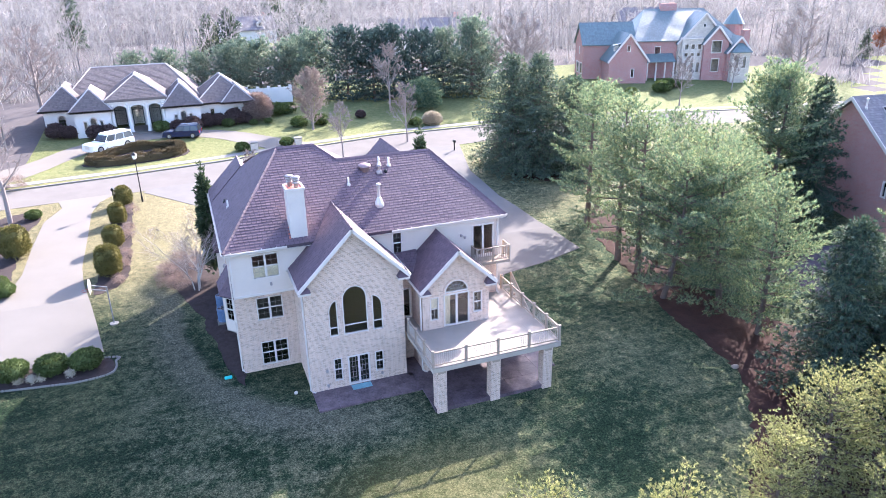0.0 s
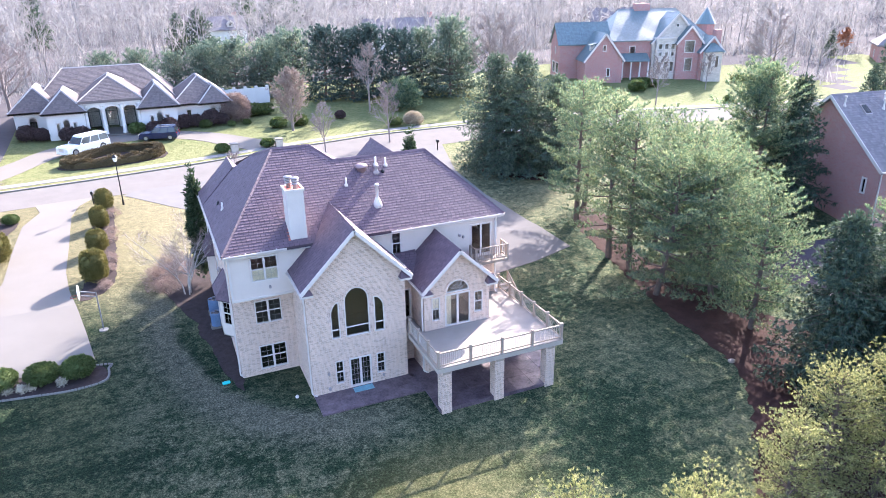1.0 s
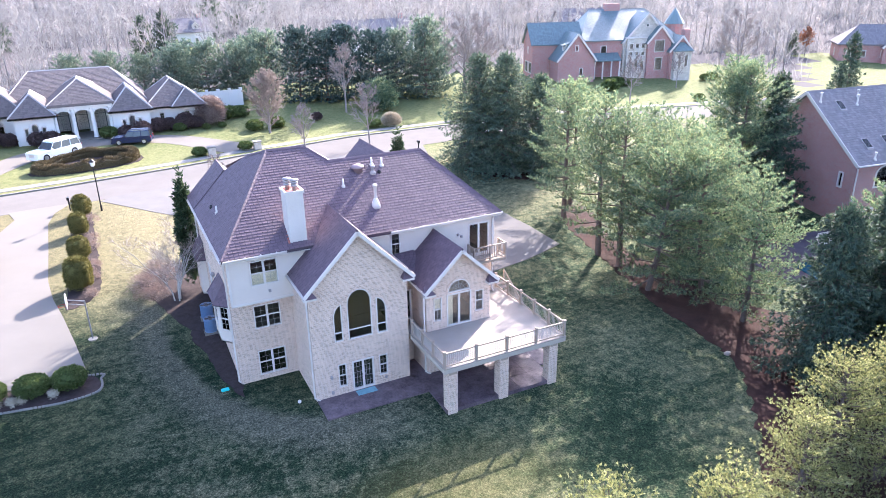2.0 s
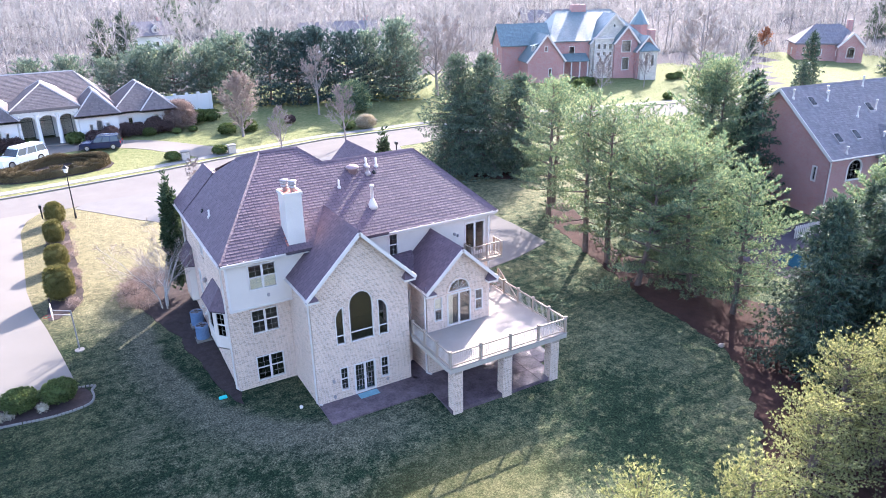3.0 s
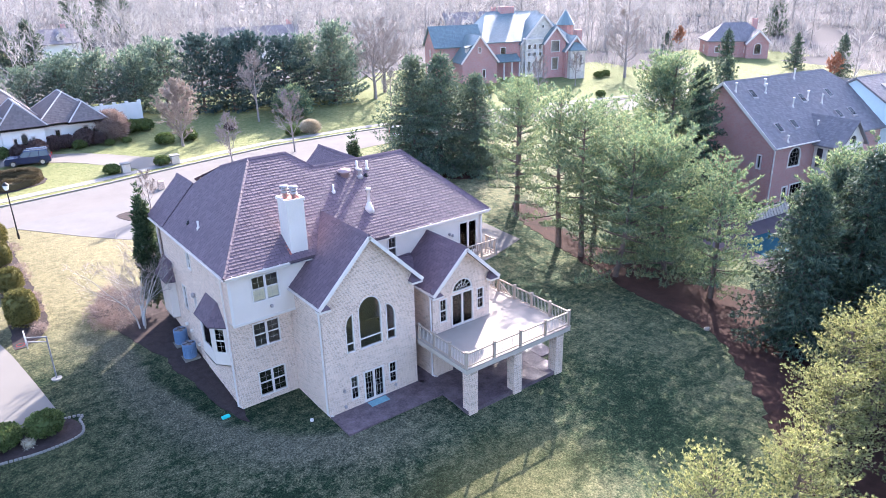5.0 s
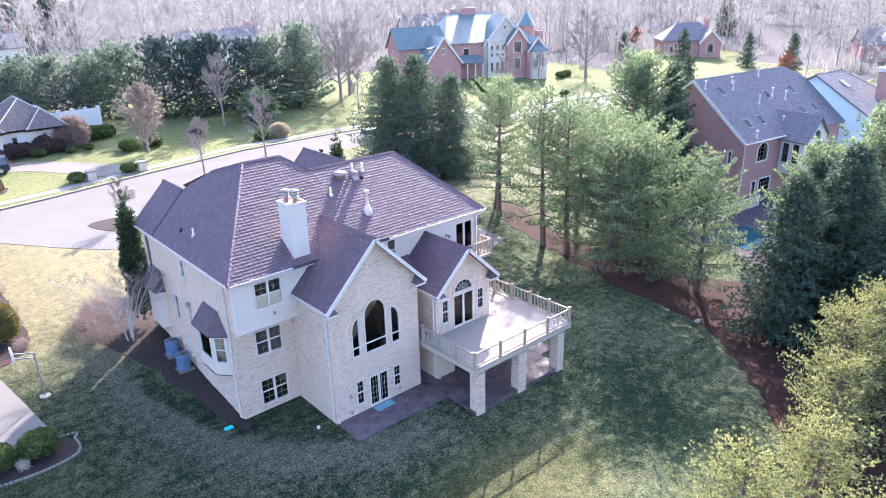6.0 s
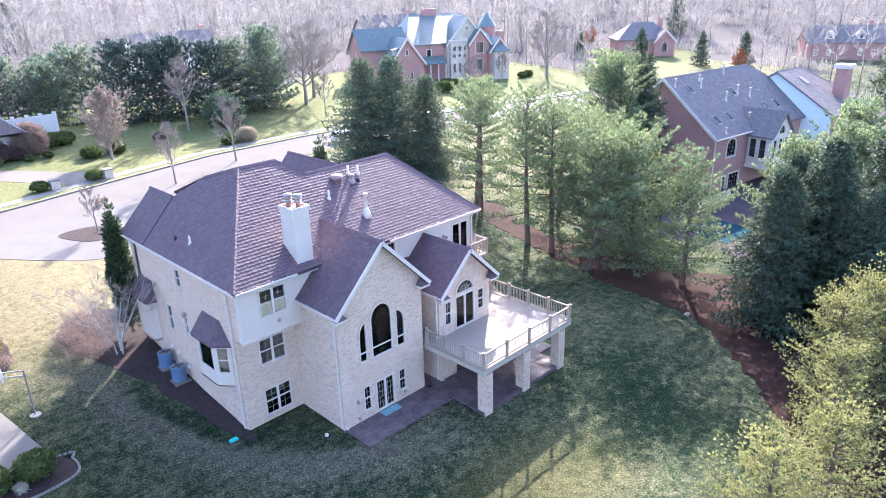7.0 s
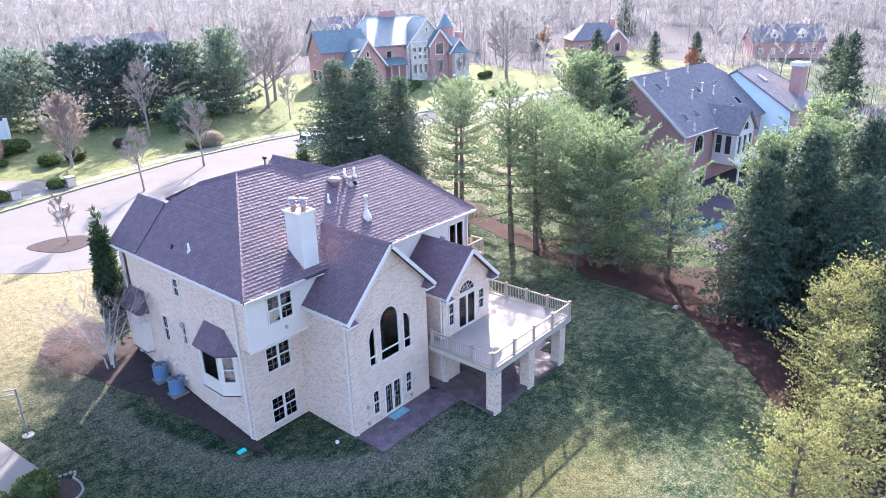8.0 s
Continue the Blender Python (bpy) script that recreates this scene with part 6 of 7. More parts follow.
distant_house(158.5, 108, 14, 9.5, 3.9, M_RED, M_SHINGLE_GREY, "brick house with grey hip roof and a gabled portico", -44, 71, True)
distant_house(184, 67, 17, 9, 4.4, M_RED, M_SHINGLE_GREY, "red brick house with two pale dormers beside a bright lawn", -58, 72)
distant_house(22, 235, 16, 9, 4.5, M_STUCCO, M_SHINGLE_GREY, "small white and brick house on the far hillside", 8, 73)
distant_house(-58, 225, 18, 9, 4.5, M_STUCCO, M_SHINGLE_GREY, "pale house half hidden in bare woods", 12, 74)
distant_house(62, 178, 20, 11, 4.5, M_STUCCO, M_SHINGLE_GREY, "pale house behind the row of pines", -6, 75)
distant_house(128, 175, 18, 11, 5.0, M_STONE, M_SHINGLE_GREY, "pale stone house behind the mansion", -20, 76)


# ---- vehicles ----
def car(at, turn, paint, L, Wd, H, label):
    """A parked car along its own x: body, glazed cabin, wheels, lamps and mirrors."""
    ob = thing("car", at, label, "car", turn=turn)
    hood, hb = 0.28 * L, 0.58 * H
    low = 0.16 * H
    bm = bmesh.new()
    side = [(-L / 2, low + 0.1), (-L / 2 + 0.1, low), (L / 2 - 0.12, low), (L / 2, low + 0.18), (L / 2 - 0.03, hb - 0.16), (L / 2 - 0.22, hb - 0.03), (L / 2 - hood, hb + 0.03), (-L / 2 + 0.08, hb + 0.04), (-L / 2, hb - 0.15)]
    sections = [(-Wd / 2, 0.93), (-Wd / 2 + 0.09, 1.0), (Wd / 2 - 0.09, 1.0), (Wd / 2, 0.93)]
    rings = []
    for y, s in sections:
        cz = (low + hb) / 2
        rings.append([bm.verts.new((x * (0.985 if s < 1 else 1), y, cz + (z - cz) * s)) for x, z in side])
    m = len(side)
    for p, q in zip(rings, rings[1:]):
        for k in range(m):
            bm.faces.new((p[k], p[(k + 1) % m], q[(k + 1) % m], q[k]))
    bm.faces.new(rings[0]), bm.faces.new(rings[-1][::-1])
    bmesh.ops.recalc_face_normals(bm, faces=bm.faces[:])
    part("body", bm, paint, ob, local=True)
    x0, x1, t0, t1 = -L / 2 + 0.05, L / 2 - hood - 0.05, -L / 2 + 0.28, L / 2 - hood - 0.75

    def cabin(za, zb, grow, lo=0.0, hi=1.0):
        b2 = bmesh.new()
        v = []
        for f in (lo, hi):
            xa, xb = x0 + (t0 - x0) * f, x1 + (t1 - x1) * f
            yy = (Wd / 2 - 0.05) * (1 - 0.16 * f) + grow
            z = za + (zb - za) * f
            v += [b2.verts.new((x, y, z)) for x, y in ((xa - grow, -yy), (xb + grow, -yy), (xb + grow, yy), (xa - grow, yy))]
        for q in ((3, 2, 1, 0), (4, 5, 6, 7), (0, 1, 5, 4), (1, 2, 6, 5), (2, 3, 7, 6), (3, 0, 4, 7)):
            b2.faces.new([v[i] for i in q])
        return b2
    part("glazing", cabin(hb, H - 0.06, 0.0), M_CARGLASS, ob, "dark tinted glazing", local=True)
    b3 = cabin(hb, H - 0.06, 0.012, 0.86, 1.12)
    bmesh.ops.bevel(b3, geom=b3.edges[:], offset=0.05, segments=2, affect="EDGES")
    part("car_roof", b3, paint, ob, local=True)
    for f in (0.02, 0.34, 0.66, 0.98):
        for s in (-1, 1):
            xa, xb = x0 + (x1 - x0) * f, t0 + (t1 - t0) * f
            part("pillar", bar(bmesh.new(), (xa, s * (Wd / 2 - 0.04), hb), (xb, s * (Wd / 2 - 0.05) * 0.85, H - 0.08), 0.09, 0.05), paint, ob, local=True)
    r = 0.21 * H
    for x in (-L / 2 + 0.19 * L, L / 2 - 0.18 * L):
        for s in (-1, 1):
            y = s * (Wd / 2 - 0.1)
            tyre = part("wheel", rod(bmesh.new(), (x, y - 0.12, r), (x, y + 0.12, r), r, r, 20), M_DARK, ob, local=True)
            part("rim", lathe_y(x, y + s * 0.1, r, s), M_CHROME, tyre, "bright alloy rim", local=True)
    for s in (-1, 1):
        part("headlight", box(bmesh.new(), L / 2 - 0.14, s * (Wd / 2 - 0.28) - 0.17, hb - 0.3, L / 2 + 0.005, s * (Wd / 2 - 0.28) + 0.17, hb - 0.14), M_LAMPWHITE, ob, local=True)
        part("tail_light", box(bmesh.new(), -L / 2 - 0.01, s * (Wd / 2 - 0.16) - 0.09, hb - 0.32, -L / 2 + 0.08, s * (Wd / 2 - 0.16) + 0.09, hb + 0.02), M_LAMPRED, ob, local=True)
        part("mirror", box(bmesh.new(), x1 - 0.35, s * (Wd / 2 + 0.08) - 0.09, hb + 0.04, x1 - 0.2, s * (Wd / 2 + 0.08) + 0.09, hb + 0.2), paint, ob, local=True)
    part("grille", box(bmesh.new(), L / 2 - 0.03, -0.45, low + 0.28, L / 2 + 0.015, 0.45, hb - 0.16), M_CHROME, ob, local=True)
    part("bumper", box(bmesh.new(), L / 2 - 0.1, -Wd / 2 + 0.1, low, L / 2 + 0.06, Wd / 2 - 0.1, low + 0.2), paint, ob, local=True)
    for s in (-1, 1):
        part("roof_rail", bar(bmesh.new(), (t0 + 0.2, s * Wd * 0.38, H + 0.05), (t1 - 0.2, s * Wd * 0.38, H + 0.05), 0.04, 0.04), M_CHROME, ob, local=True)
    return ob


def lathe_y(x, y, r, s):
    bm = bmesh.new()
    rod(bm, (x, y - 0.025, r), (x, y + 0.03 * s, r), r * 0.66, r * 0.6, 18)
    for k in range(5):
        t = math.tau * k / 5
        bar(bm, (x, y + 0.03 * s, r), (x + r * 0.6 * math.cos(t), y + 0.035 * s, r + r * 0.6 * math.sin(t)), 0.06, 0.03, (0, 1, 0))
    return bm


car((-10.6, 100.2, ground_z(0, 100.2) + 0.03), 220, M_CARWHITE, 6.4, 2.2, 2.15, "large white estate car parked on the drive")
car((-1.35, 103.0, ground_z(0, 103.0) + 0.03), 166, M_CARBLUE, 5.0, 1.95, 1.8, "dark blue estate car parked on the drive")
car((43.4, 87.0, ground_z(0, 87.0) + 0.03), -4, M_CARWHITE, 4.6, 1.82, 1.45, "white car parked along the street")


# ---- plants ----
def raw(name, verts, faces, material, parent=None, label=""):
    me = bpy.data.meshes.new(name)
    me.vertices.add(len(verts))
    me.vertices.foreach_set("co", np.asarray(verts, dtype=np.float32).ravel())
    f = np.asarray(faces, dtype=np.int32)
    k = f.shape[1]
    me.loops.add(f.size)
    me.loops.foreach_set("vertex_index", f.ravel())
    me.polygons.add(len(f))
    me.polygons.foreach_set("loop_start", np.arange(0, f.size, k, dtype=np.int32))
    me.update(calc_edges=True)
    me.materials.append(material)
    ob = new(name, me)
    if parent is not None:
        ob.parent = parent
    if label:
        ob["label"] = label
    return ob


def unit(v):
    return v / np.maximum(np.linalg.norm(v, axis=-1, keepdims=True), 1e-9)


class Wood:
    """Gathers tapered limbs and thin twigs as triangles."""

    def __init__(self):
        self.v, self.f, self.count = [], [], 0

    def limb(self, pts, r0, r1, sides=4):
        pts = np.asarray(pts, float)
        n = len(pts)
        d = unit(np.gradient(pts, axis=0))
        ref = np.array([0.31, 0.95, 0.05]) if abs(d[0][2]) > 0.8 else np.array([0.0, 0.0, 1.0])
        s = unit(np.cross(d, ref))
        t = np.cross(s, d)
        ang = np.arange(sides) * math.tau / sides
        rad = np.linspace(r0, r1, n)[:, None, None]
        ring = pts[:, None, :] + rad * (s[:, None, :] * np.cos(ang)[None, :, None] + t[:, None, :] * np.sin(ang)[None, :, None])
        base = self.count
        for i in range(n - 1):
            for k in range(sides):
                a, b = base + i * sides + k, base + i * sides + (k + 1) % sides
                self.f += [(a, b, b + sides), (a, b + sides, a + sides)]
        self.v.append(ring.reshape(-1, 3))
        self.count += n * sides

    def twigs(self, P, D, length, width, rng):
        """Thin pointed slivers from points P along D."""
        n = len(P)
        w = unit(np.cross(D, rng.normal(size=(n, 3)))) * np.asarray(width).reshape(-1, 1) / 2
        v = np.stack([P - w, P + w, P + D * np.asarray(length).reshape(-1, 1)], 1)
        self.v.append(v.reshape(-1, 3))
        self.f += [(self.count + 3 * i, self.count + 3 * i + 1, self.count + 3 * i + 2) for i in range(n)]
        self.count += 3 * n

    def done(self):
        return np.concatenate(self.v), np.array(self.f, dtype=np.int32)


def blades(P, D, per, length, width, rng, open_=0.9, needle=False, face=None):
    """Needle or leaf blades: per slivers at each point of P, fanned about D; face: the way their flat sides turn, at each point."""
    P, D = np.repeat(P, per, 0), np.repeat(D, per, 0)
    d = unit(D + rng.normal(size=P.shape) * open_ * 0.6)
    n = len(P)
    L = (length * rng.uniform(0.65, 1.25, n))[:, None]
    turned = rng.normal(size=(n, 3)) if face is None else np.repeat(face, per, 0) + rng.normal(size=(n, 3)) * 0.45
    w = unit(np.cross(d, turned)) * width / 2
    if needle:
        return np.stack([P - w, P + w, P + d * L], 1).reshape(-1, 3), np.arange(3 * n, dtype=np.int32).reshape(-1, 3)
    mid = P + d * L * 0.55
    v = np.stack([P, mid - w, P + d * L, mid + w], 1).reshape(-1, 3)
    return v, np.arange(4 * n, dtype=np.int32).reshape(-1, 4)


def conifer(seed, H, R, base, kind, per=9, blade=0.3, width=0.045, gap=0.75, limbs=5, needles=None, step=0.3, blunt=0.5):
    """A conifer at the origin, as an Empty with trunk and crown: kind 'pine' (whorls that sweep up) or 'spruce' (drooping, conical)."""
    rng = np.random.default_rng(seed)
    wood = Wood()
    bend = rng.normal(size=2) * 0.02 * H
    zs = np.linspace(-0.3, H, 9)
    axis = lambda z: np.array([bend[0] * math.sin(z / H * 2.6), bend[1] * math.sin(z / H * 2.1), z])
    wood.limb([axis(z) for z in zs], 0.02 * H + 0.03, 0.02, 7)
    P, D = [], []
    z = base
    spin = rng.uniform(0, 6.28)
    while z < H - 0.25:
        f = (z - base) / (H - base)
        if kind == "pine":
            reach = R * (0.7 + 0.32 * math.sin(min(1, f * 2.4) * math.pi / 2)) * (1 - f) ** blunt + 0.3
            tilt0, lift = math.radians(-10 + 46 * f), 0.24
        else:
            reach = R * (1 - f) ** 0.78 + 0.12
            tilt0, lift = math.radians(-16 + 42 * f), -0.1 + 0.2 * f
        m = max(3, int(round(limbs * rng.uniform(0.8, 1.2))))
        for k in range(m):
            az = spin + k * math.tau / m + rng.normal() * 0.25
            L = reach * (rng.uniform(0.5, 1.15) if kind == "pine" else rng.uniform(0.62, 1.12))
            tilt = tilt0 + rng.normal() * 0.09
            h = np.array([math.cos(az), math.sin(az), 0.0])
            side = np.array([-h[1], h[0], 0.0])
            o = axis(z + rng.uniform(-0.1, 0.1))
            s = np.linspace(0, 1, 6)
            curve = o + np.outer(s * L * math.cos(tilt), h) + np.outer(s * L * math.sin(tilt) + lift * L * s ** 2.2, [0, 0, 1.0]) + np.outer(np.sin(s * 3) * rng.normal() * 0.06 * L, side)
            wood.limb(curve, 0.012 + 0.012 * L, 0.006, 4)
            at = lambda q: np.array([np.interp(q, s, curve[:, i]) for i in range(3)])
            q = 0.22 if kind == "pine" else 0.12
            while q < 1.0:
                c = at(q)
                fwd = unit(at(min(1, q + 0.05)) - at(q - 0.05))
                SL = (0.42 * L * (1.02 - q) + 0.22) * rng.uniform(0.7, 1.2)
                for sg in (1, -1):
                    if kind == "pine":
                        d = unit(fwd * rng.uniform(0.7, 1.1) + side * sg * rng.uniform(0.6, 1.1) + np.array([0, 0, rng.uniform(-0.05, 0.28)]))
                    else:
                        d = unit(fwd * rng.uniform(0.5, 0.9) + side * sg * rng.uniform(0.6, 1.0) + np.array([0, 0, rng.uniform(-0.75, -0.1)]))
                    kk = max(1, int(SL / step))
                    for j in range(1, kk + 1):
                        pp = c + d * SL * j / kk + rng.normal(size=3) * 0.05
                        P.append(pp)
                        D.append(unit(d + np.array([0, 0, 0.55 if kind == "pine" else -0.55])))
                P.append(c), D.append(unit(fwd + np.array([0, 0, 0.5 if kind == "pine" else -0.3])))
                q += step * 1.15 / max(L, 0.4)
            P.append(curve[-1]), D.append(unit(curve[-1] - curve[-2] + np.array([0, 0, 0.2])))
        spin += 0.7
        z += gap * (1.0 - 0.45 * f) * rng.uniform(0.8, 1.2)
    for j in range(6):
        P.append(axis(H - 0.12 * j)), D.append(np.array([0, 0, 1.0]))
    root = new("tree")
    v, f = wood.done()
    raw("trunk", v, f, M_BARK, root)
    P = np.array(P)
    out = unit(P * np.array([1.0, 1.0, 0.0])) * 0.8 + np.array([0, 0, 0.75])
    v, f = blades(P, np.array(D), per, blade, width, rng, 0.95, True, out)
    tagged(raw("crown", v, f, needles or M_PINE, root), kind="stuff")
    return root


def bare(seed, H, spread, trunk=0.12, base=0.25, limbs=14, kids=6, twigs=8, up=0.9, bark=None, twig=None, stems=1, lean=0.0, twig_w=0.02, egg=False, name="tree"):
    """A leafless tree: stems, limbs, branchlets and fine twigs."""
    rng = np.random.default_rng(seed)
    wood = Wood()
    TP, TD, TL = [], [], []
    for _ in range(stems):
        a0 = rng.uniform(0, 6.28)
        tip = np.array([math.cos(a0), math.sin(a0), 0]) * (lean + (0.12 * H if stems > 1 else 0.03 * H))
        s = np.linspace(0, 1, 7)
        stem = np.outer(s ** 1.3, tip) + np.outer(s * H * rng.uniform(0.9, 1.0), [0, 0, 1]) + rng.normal(size=(7, 3)) * 0.015 * H * s[:, None]
        stem[0] = (0, 0, -0.2) if stems == 1 else (0.2 * math.cos(a0), 0.2 * math.sin(a0), -0.2)
        wood.limb(stem, trunk, 0.015, 6)
        for k in range(limbs):
            q = base + (0.97 - base) * (k + rng.uniform(0, 1)) / limbs
            o = np.array([np.interp(q, s, stem[:, i]) for i in range(3)])
            az = k * 2.4 + rng.normal() * 0.4
            fall = min((q / 0.3) ** 0.5, ((1.02 - q) / 0.72) ** 0.85) if egg else (1.05 - q) ** 0.6
            L = spread * fall * rng.uniform(0.75, 1.15)
            d = unit(np.array([math.cos(az), math.sin(az), up * rng.uniform(0.7, 1.4)]))
            cs = np.linspace(0, 1, 5)
            limb = o + np.outer(cs * L, d) + np.outer(cs ** 2 * L * 0.25, [0, 0, 1]) + rng.normal(size=(5, 3)) * 0.03 * L * cs[:, None]
            wood.limb(limb, trunk * 0.45 * (1.1 - q), 0.008, 4)
            for j in range(kids):
                c = 0.25 + 0.75 * (j + rng.uniform(0, 1)) / kids
                oo = np.array([np.interp(c, cs, limb[:, i]) for i in range(3)])
                dd = unit(d + rng.normal(size=3) * 0.55 + np.array([0, 0, 0.25]))
                LL = L * 0.45 * (1.15 - c) * rng.uniform(0.7, 1.3) + 0.15
                wood.limb([oo, oo + dd * LL * 0.55 + rng.normal(size=3) * 0.04 * LL, oo + dd * LL], trunk * 0.1, 0.004, 3)
                for i in range(twigs):
                    e = rng.uniform(0.2, 1.0)
                    TP.append(oo + dd * LL * e), TD.append(unit(dd + rng.normal(size=3) * 0.6 + np.array([0, 0, 0.2]))), TL.append(LL * rng.uniform(0.25, 0.6) + 0.15)
    root = new(name)
    v, f = wood.done()
    raw("trunk", v, f, bark or M_GREYBARK, root)
    w2 = Wood()
    w2.twigs(np.array(TP), np.array(TD), np.array(TL), np.full(len(TP), twig_w), rng)
    v, f = w2.done()
    tagged(raw("twig_mass", v, f, twig or bark or M_GREYBARK, root), kind="stuff")
    return root


def shrub(seed, rx, rz, material, density=420, blade=0.13, width=0.05, square=1.0, low=0.0, name="shrub", open_=0.9, heart=True, rough=0.035):
    """A clipped shrub: a leafy skin over a dark, dense heart. square > 1 gives straighter sides."""
    rng = np.random.default_rng(seed)
    n = int(density * (rx * rz * 2.2 + rx * rx))
    d = unit(rng.normal(size=(n, 3)))
    d[:, 2] = np.where(d[:, 2] < low - 0.75, -d[:, 2], d[:, 2])
    k = 1.0 / (np.abs(d[:, 0]) ** (2 * square) + np.abs(d[:, 1]) ** (2 * square) + np.abs(d[:, 2]) ** (2 * square)) ** (1 / (2 * square))
    lump = 1 + 0.05 * np.sin(d[:, 0] * 7 + seed) * np.cos(d[:, 1] * 6) + rng.normal(size=n) * rough
    P = d * (k * lump)[:, None] * np.array([rx, rx, rz / 2]) * rng.uniform(0.86, 1.0, (n, 1)) + np.array([0, 0, rz / 2 + 0.03])
    P[:, 2] = np.maximum(P[:, 2], 0.03)
    v, f = blades(P, unit(d + np.array([0, 0, 0.3])), 5, blade, width, rng, open_)
    root = new(name)
    if not heart:
        tagged(raw("foliage", v, f, material, root), kind="stuff")
        return root
    bm = bmesh.new()
    bmesh.ops.create_icosphere(bm, subdivisions=3, radius=1.0)
    for q in bm.verts:
        c = q.co.normalized()
        kk = 1.0 / (abs(c.x) ** (2 * square) + abs(c.y) ** (2 * square) + abs(c.z) ** (2 * square)) ** (1 / (2 * square))
        q.co = Vector((c.x * rx, c.y * rx, c.z * rz / 2)) * (kk * 0.9) + Vector((0, 0, rz / 2 + 0.03))
    part("heart", bm, material, root, local=True)
    tagged(raw("foliage", v, f, material, root), kind="stuff")
    return root


def plant(ob, x, y, label, category, group="", turn=0.0, size=1.0, dz=0.0):
    """Stands a plant that was built at the origin at its place; the first use moves it, later ones copy it."""
    m = pose(x, y, ground_z(x, y) + dz, 0, 0, turn) @ Matrix.Scale(size, 4)
    if "set" in ob.keys():
        k = copy_thing(ob, Matrix.Identity(4))
        k.matrix_basis = m
    else:
        k = ob
        ob["set"] = 1
        k.matrix_basis = m
    return tagged(k, label, category, group)


# white pines along the east side
pines = [conifer(11, 13.8, 5.4, 3.0, "pine", 14, 0.3, 0.056, 1.1, 5, None, 0.34), conifer(12, 13.6, 5.0, 3.2, "pine", 14, 0.3, 0.056, 1.1, 5, None, 0.34), conifer(13, 11.7, 6.4, 1.2, "pine", 13, 0.3, 0.058, 1.05, 5, None, 0.35, 0.36)]
LP = "tall white pine with open blue-green tiers, standing in needle litter"
for k, x, y, turn, size in ((0, 32.4, 46.8, 0, 0.97), (1, 32.7, 44.3, 60, 0.96), (1, 33.4, 53.4, 140, 0.96), (1, 36.6, 56.8, 250, 0.9), (2, 32.0, 39.9, 20, 0.98), (2, 35.4, 37.6, 200, 0.96), (0, 38.0, 47.5, 170, 0.86), (2, 37.6, 42.6, 110, 0.98), (0, 52.2, 50.4, 230, 1.0)):
    plant(pines[k], x, y, LP, "pine tree", "pines beside the lawn", turn, size)
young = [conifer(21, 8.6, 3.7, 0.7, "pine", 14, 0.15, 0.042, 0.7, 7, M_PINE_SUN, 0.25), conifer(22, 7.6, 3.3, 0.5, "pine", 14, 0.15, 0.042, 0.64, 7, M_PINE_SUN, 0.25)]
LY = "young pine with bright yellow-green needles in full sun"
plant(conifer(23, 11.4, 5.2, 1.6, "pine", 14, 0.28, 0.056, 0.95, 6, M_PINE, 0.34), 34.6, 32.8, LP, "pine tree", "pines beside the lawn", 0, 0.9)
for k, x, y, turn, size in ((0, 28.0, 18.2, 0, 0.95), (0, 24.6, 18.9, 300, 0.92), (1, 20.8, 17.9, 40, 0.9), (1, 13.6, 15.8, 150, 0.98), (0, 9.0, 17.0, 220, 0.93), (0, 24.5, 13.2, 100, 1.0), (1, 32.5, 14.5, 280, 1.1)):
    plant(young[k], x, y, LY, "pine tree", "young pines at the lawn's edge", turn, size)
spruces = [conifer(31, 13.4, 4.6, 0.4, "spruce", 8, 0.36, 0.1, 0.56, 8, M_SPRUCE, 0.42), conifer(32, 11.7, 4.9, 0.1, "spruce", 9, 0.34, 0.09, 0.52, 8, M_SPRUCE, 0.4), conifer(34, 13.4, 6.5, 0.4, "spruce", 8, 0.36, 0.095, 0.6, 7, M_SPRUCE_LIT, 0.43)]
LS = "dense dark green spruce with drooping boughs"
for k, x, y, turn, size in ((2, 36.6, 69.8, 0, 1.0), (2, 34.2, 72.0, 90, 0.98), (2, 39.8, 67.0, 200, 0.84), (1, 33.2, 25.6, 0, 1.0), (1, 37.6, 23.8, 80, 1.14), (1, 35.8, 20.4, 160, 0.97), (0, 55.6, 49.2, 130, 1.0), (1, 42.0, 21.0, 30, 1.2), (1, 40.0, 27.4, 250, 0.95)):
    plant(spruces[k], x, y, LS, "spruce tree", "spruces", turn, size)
broad = conifer(33, 12.8, 5.4, 0.8, "pine", 11, 0.34, 0.085, 0.8, 7, M_PINE, 0.42)
for x, y, turn, size in ((43.5, 28.6, 0, 0.85), (53.0, 52.0, 70, 1.05), (48.0, 25.5, 100, 0.92), (53.0, 27.0, 220, 1.0)):
    plant(broad, x, y, "broad full pine with sunlit tips beside darker spruces", "pine tree", "pines", turn, size)

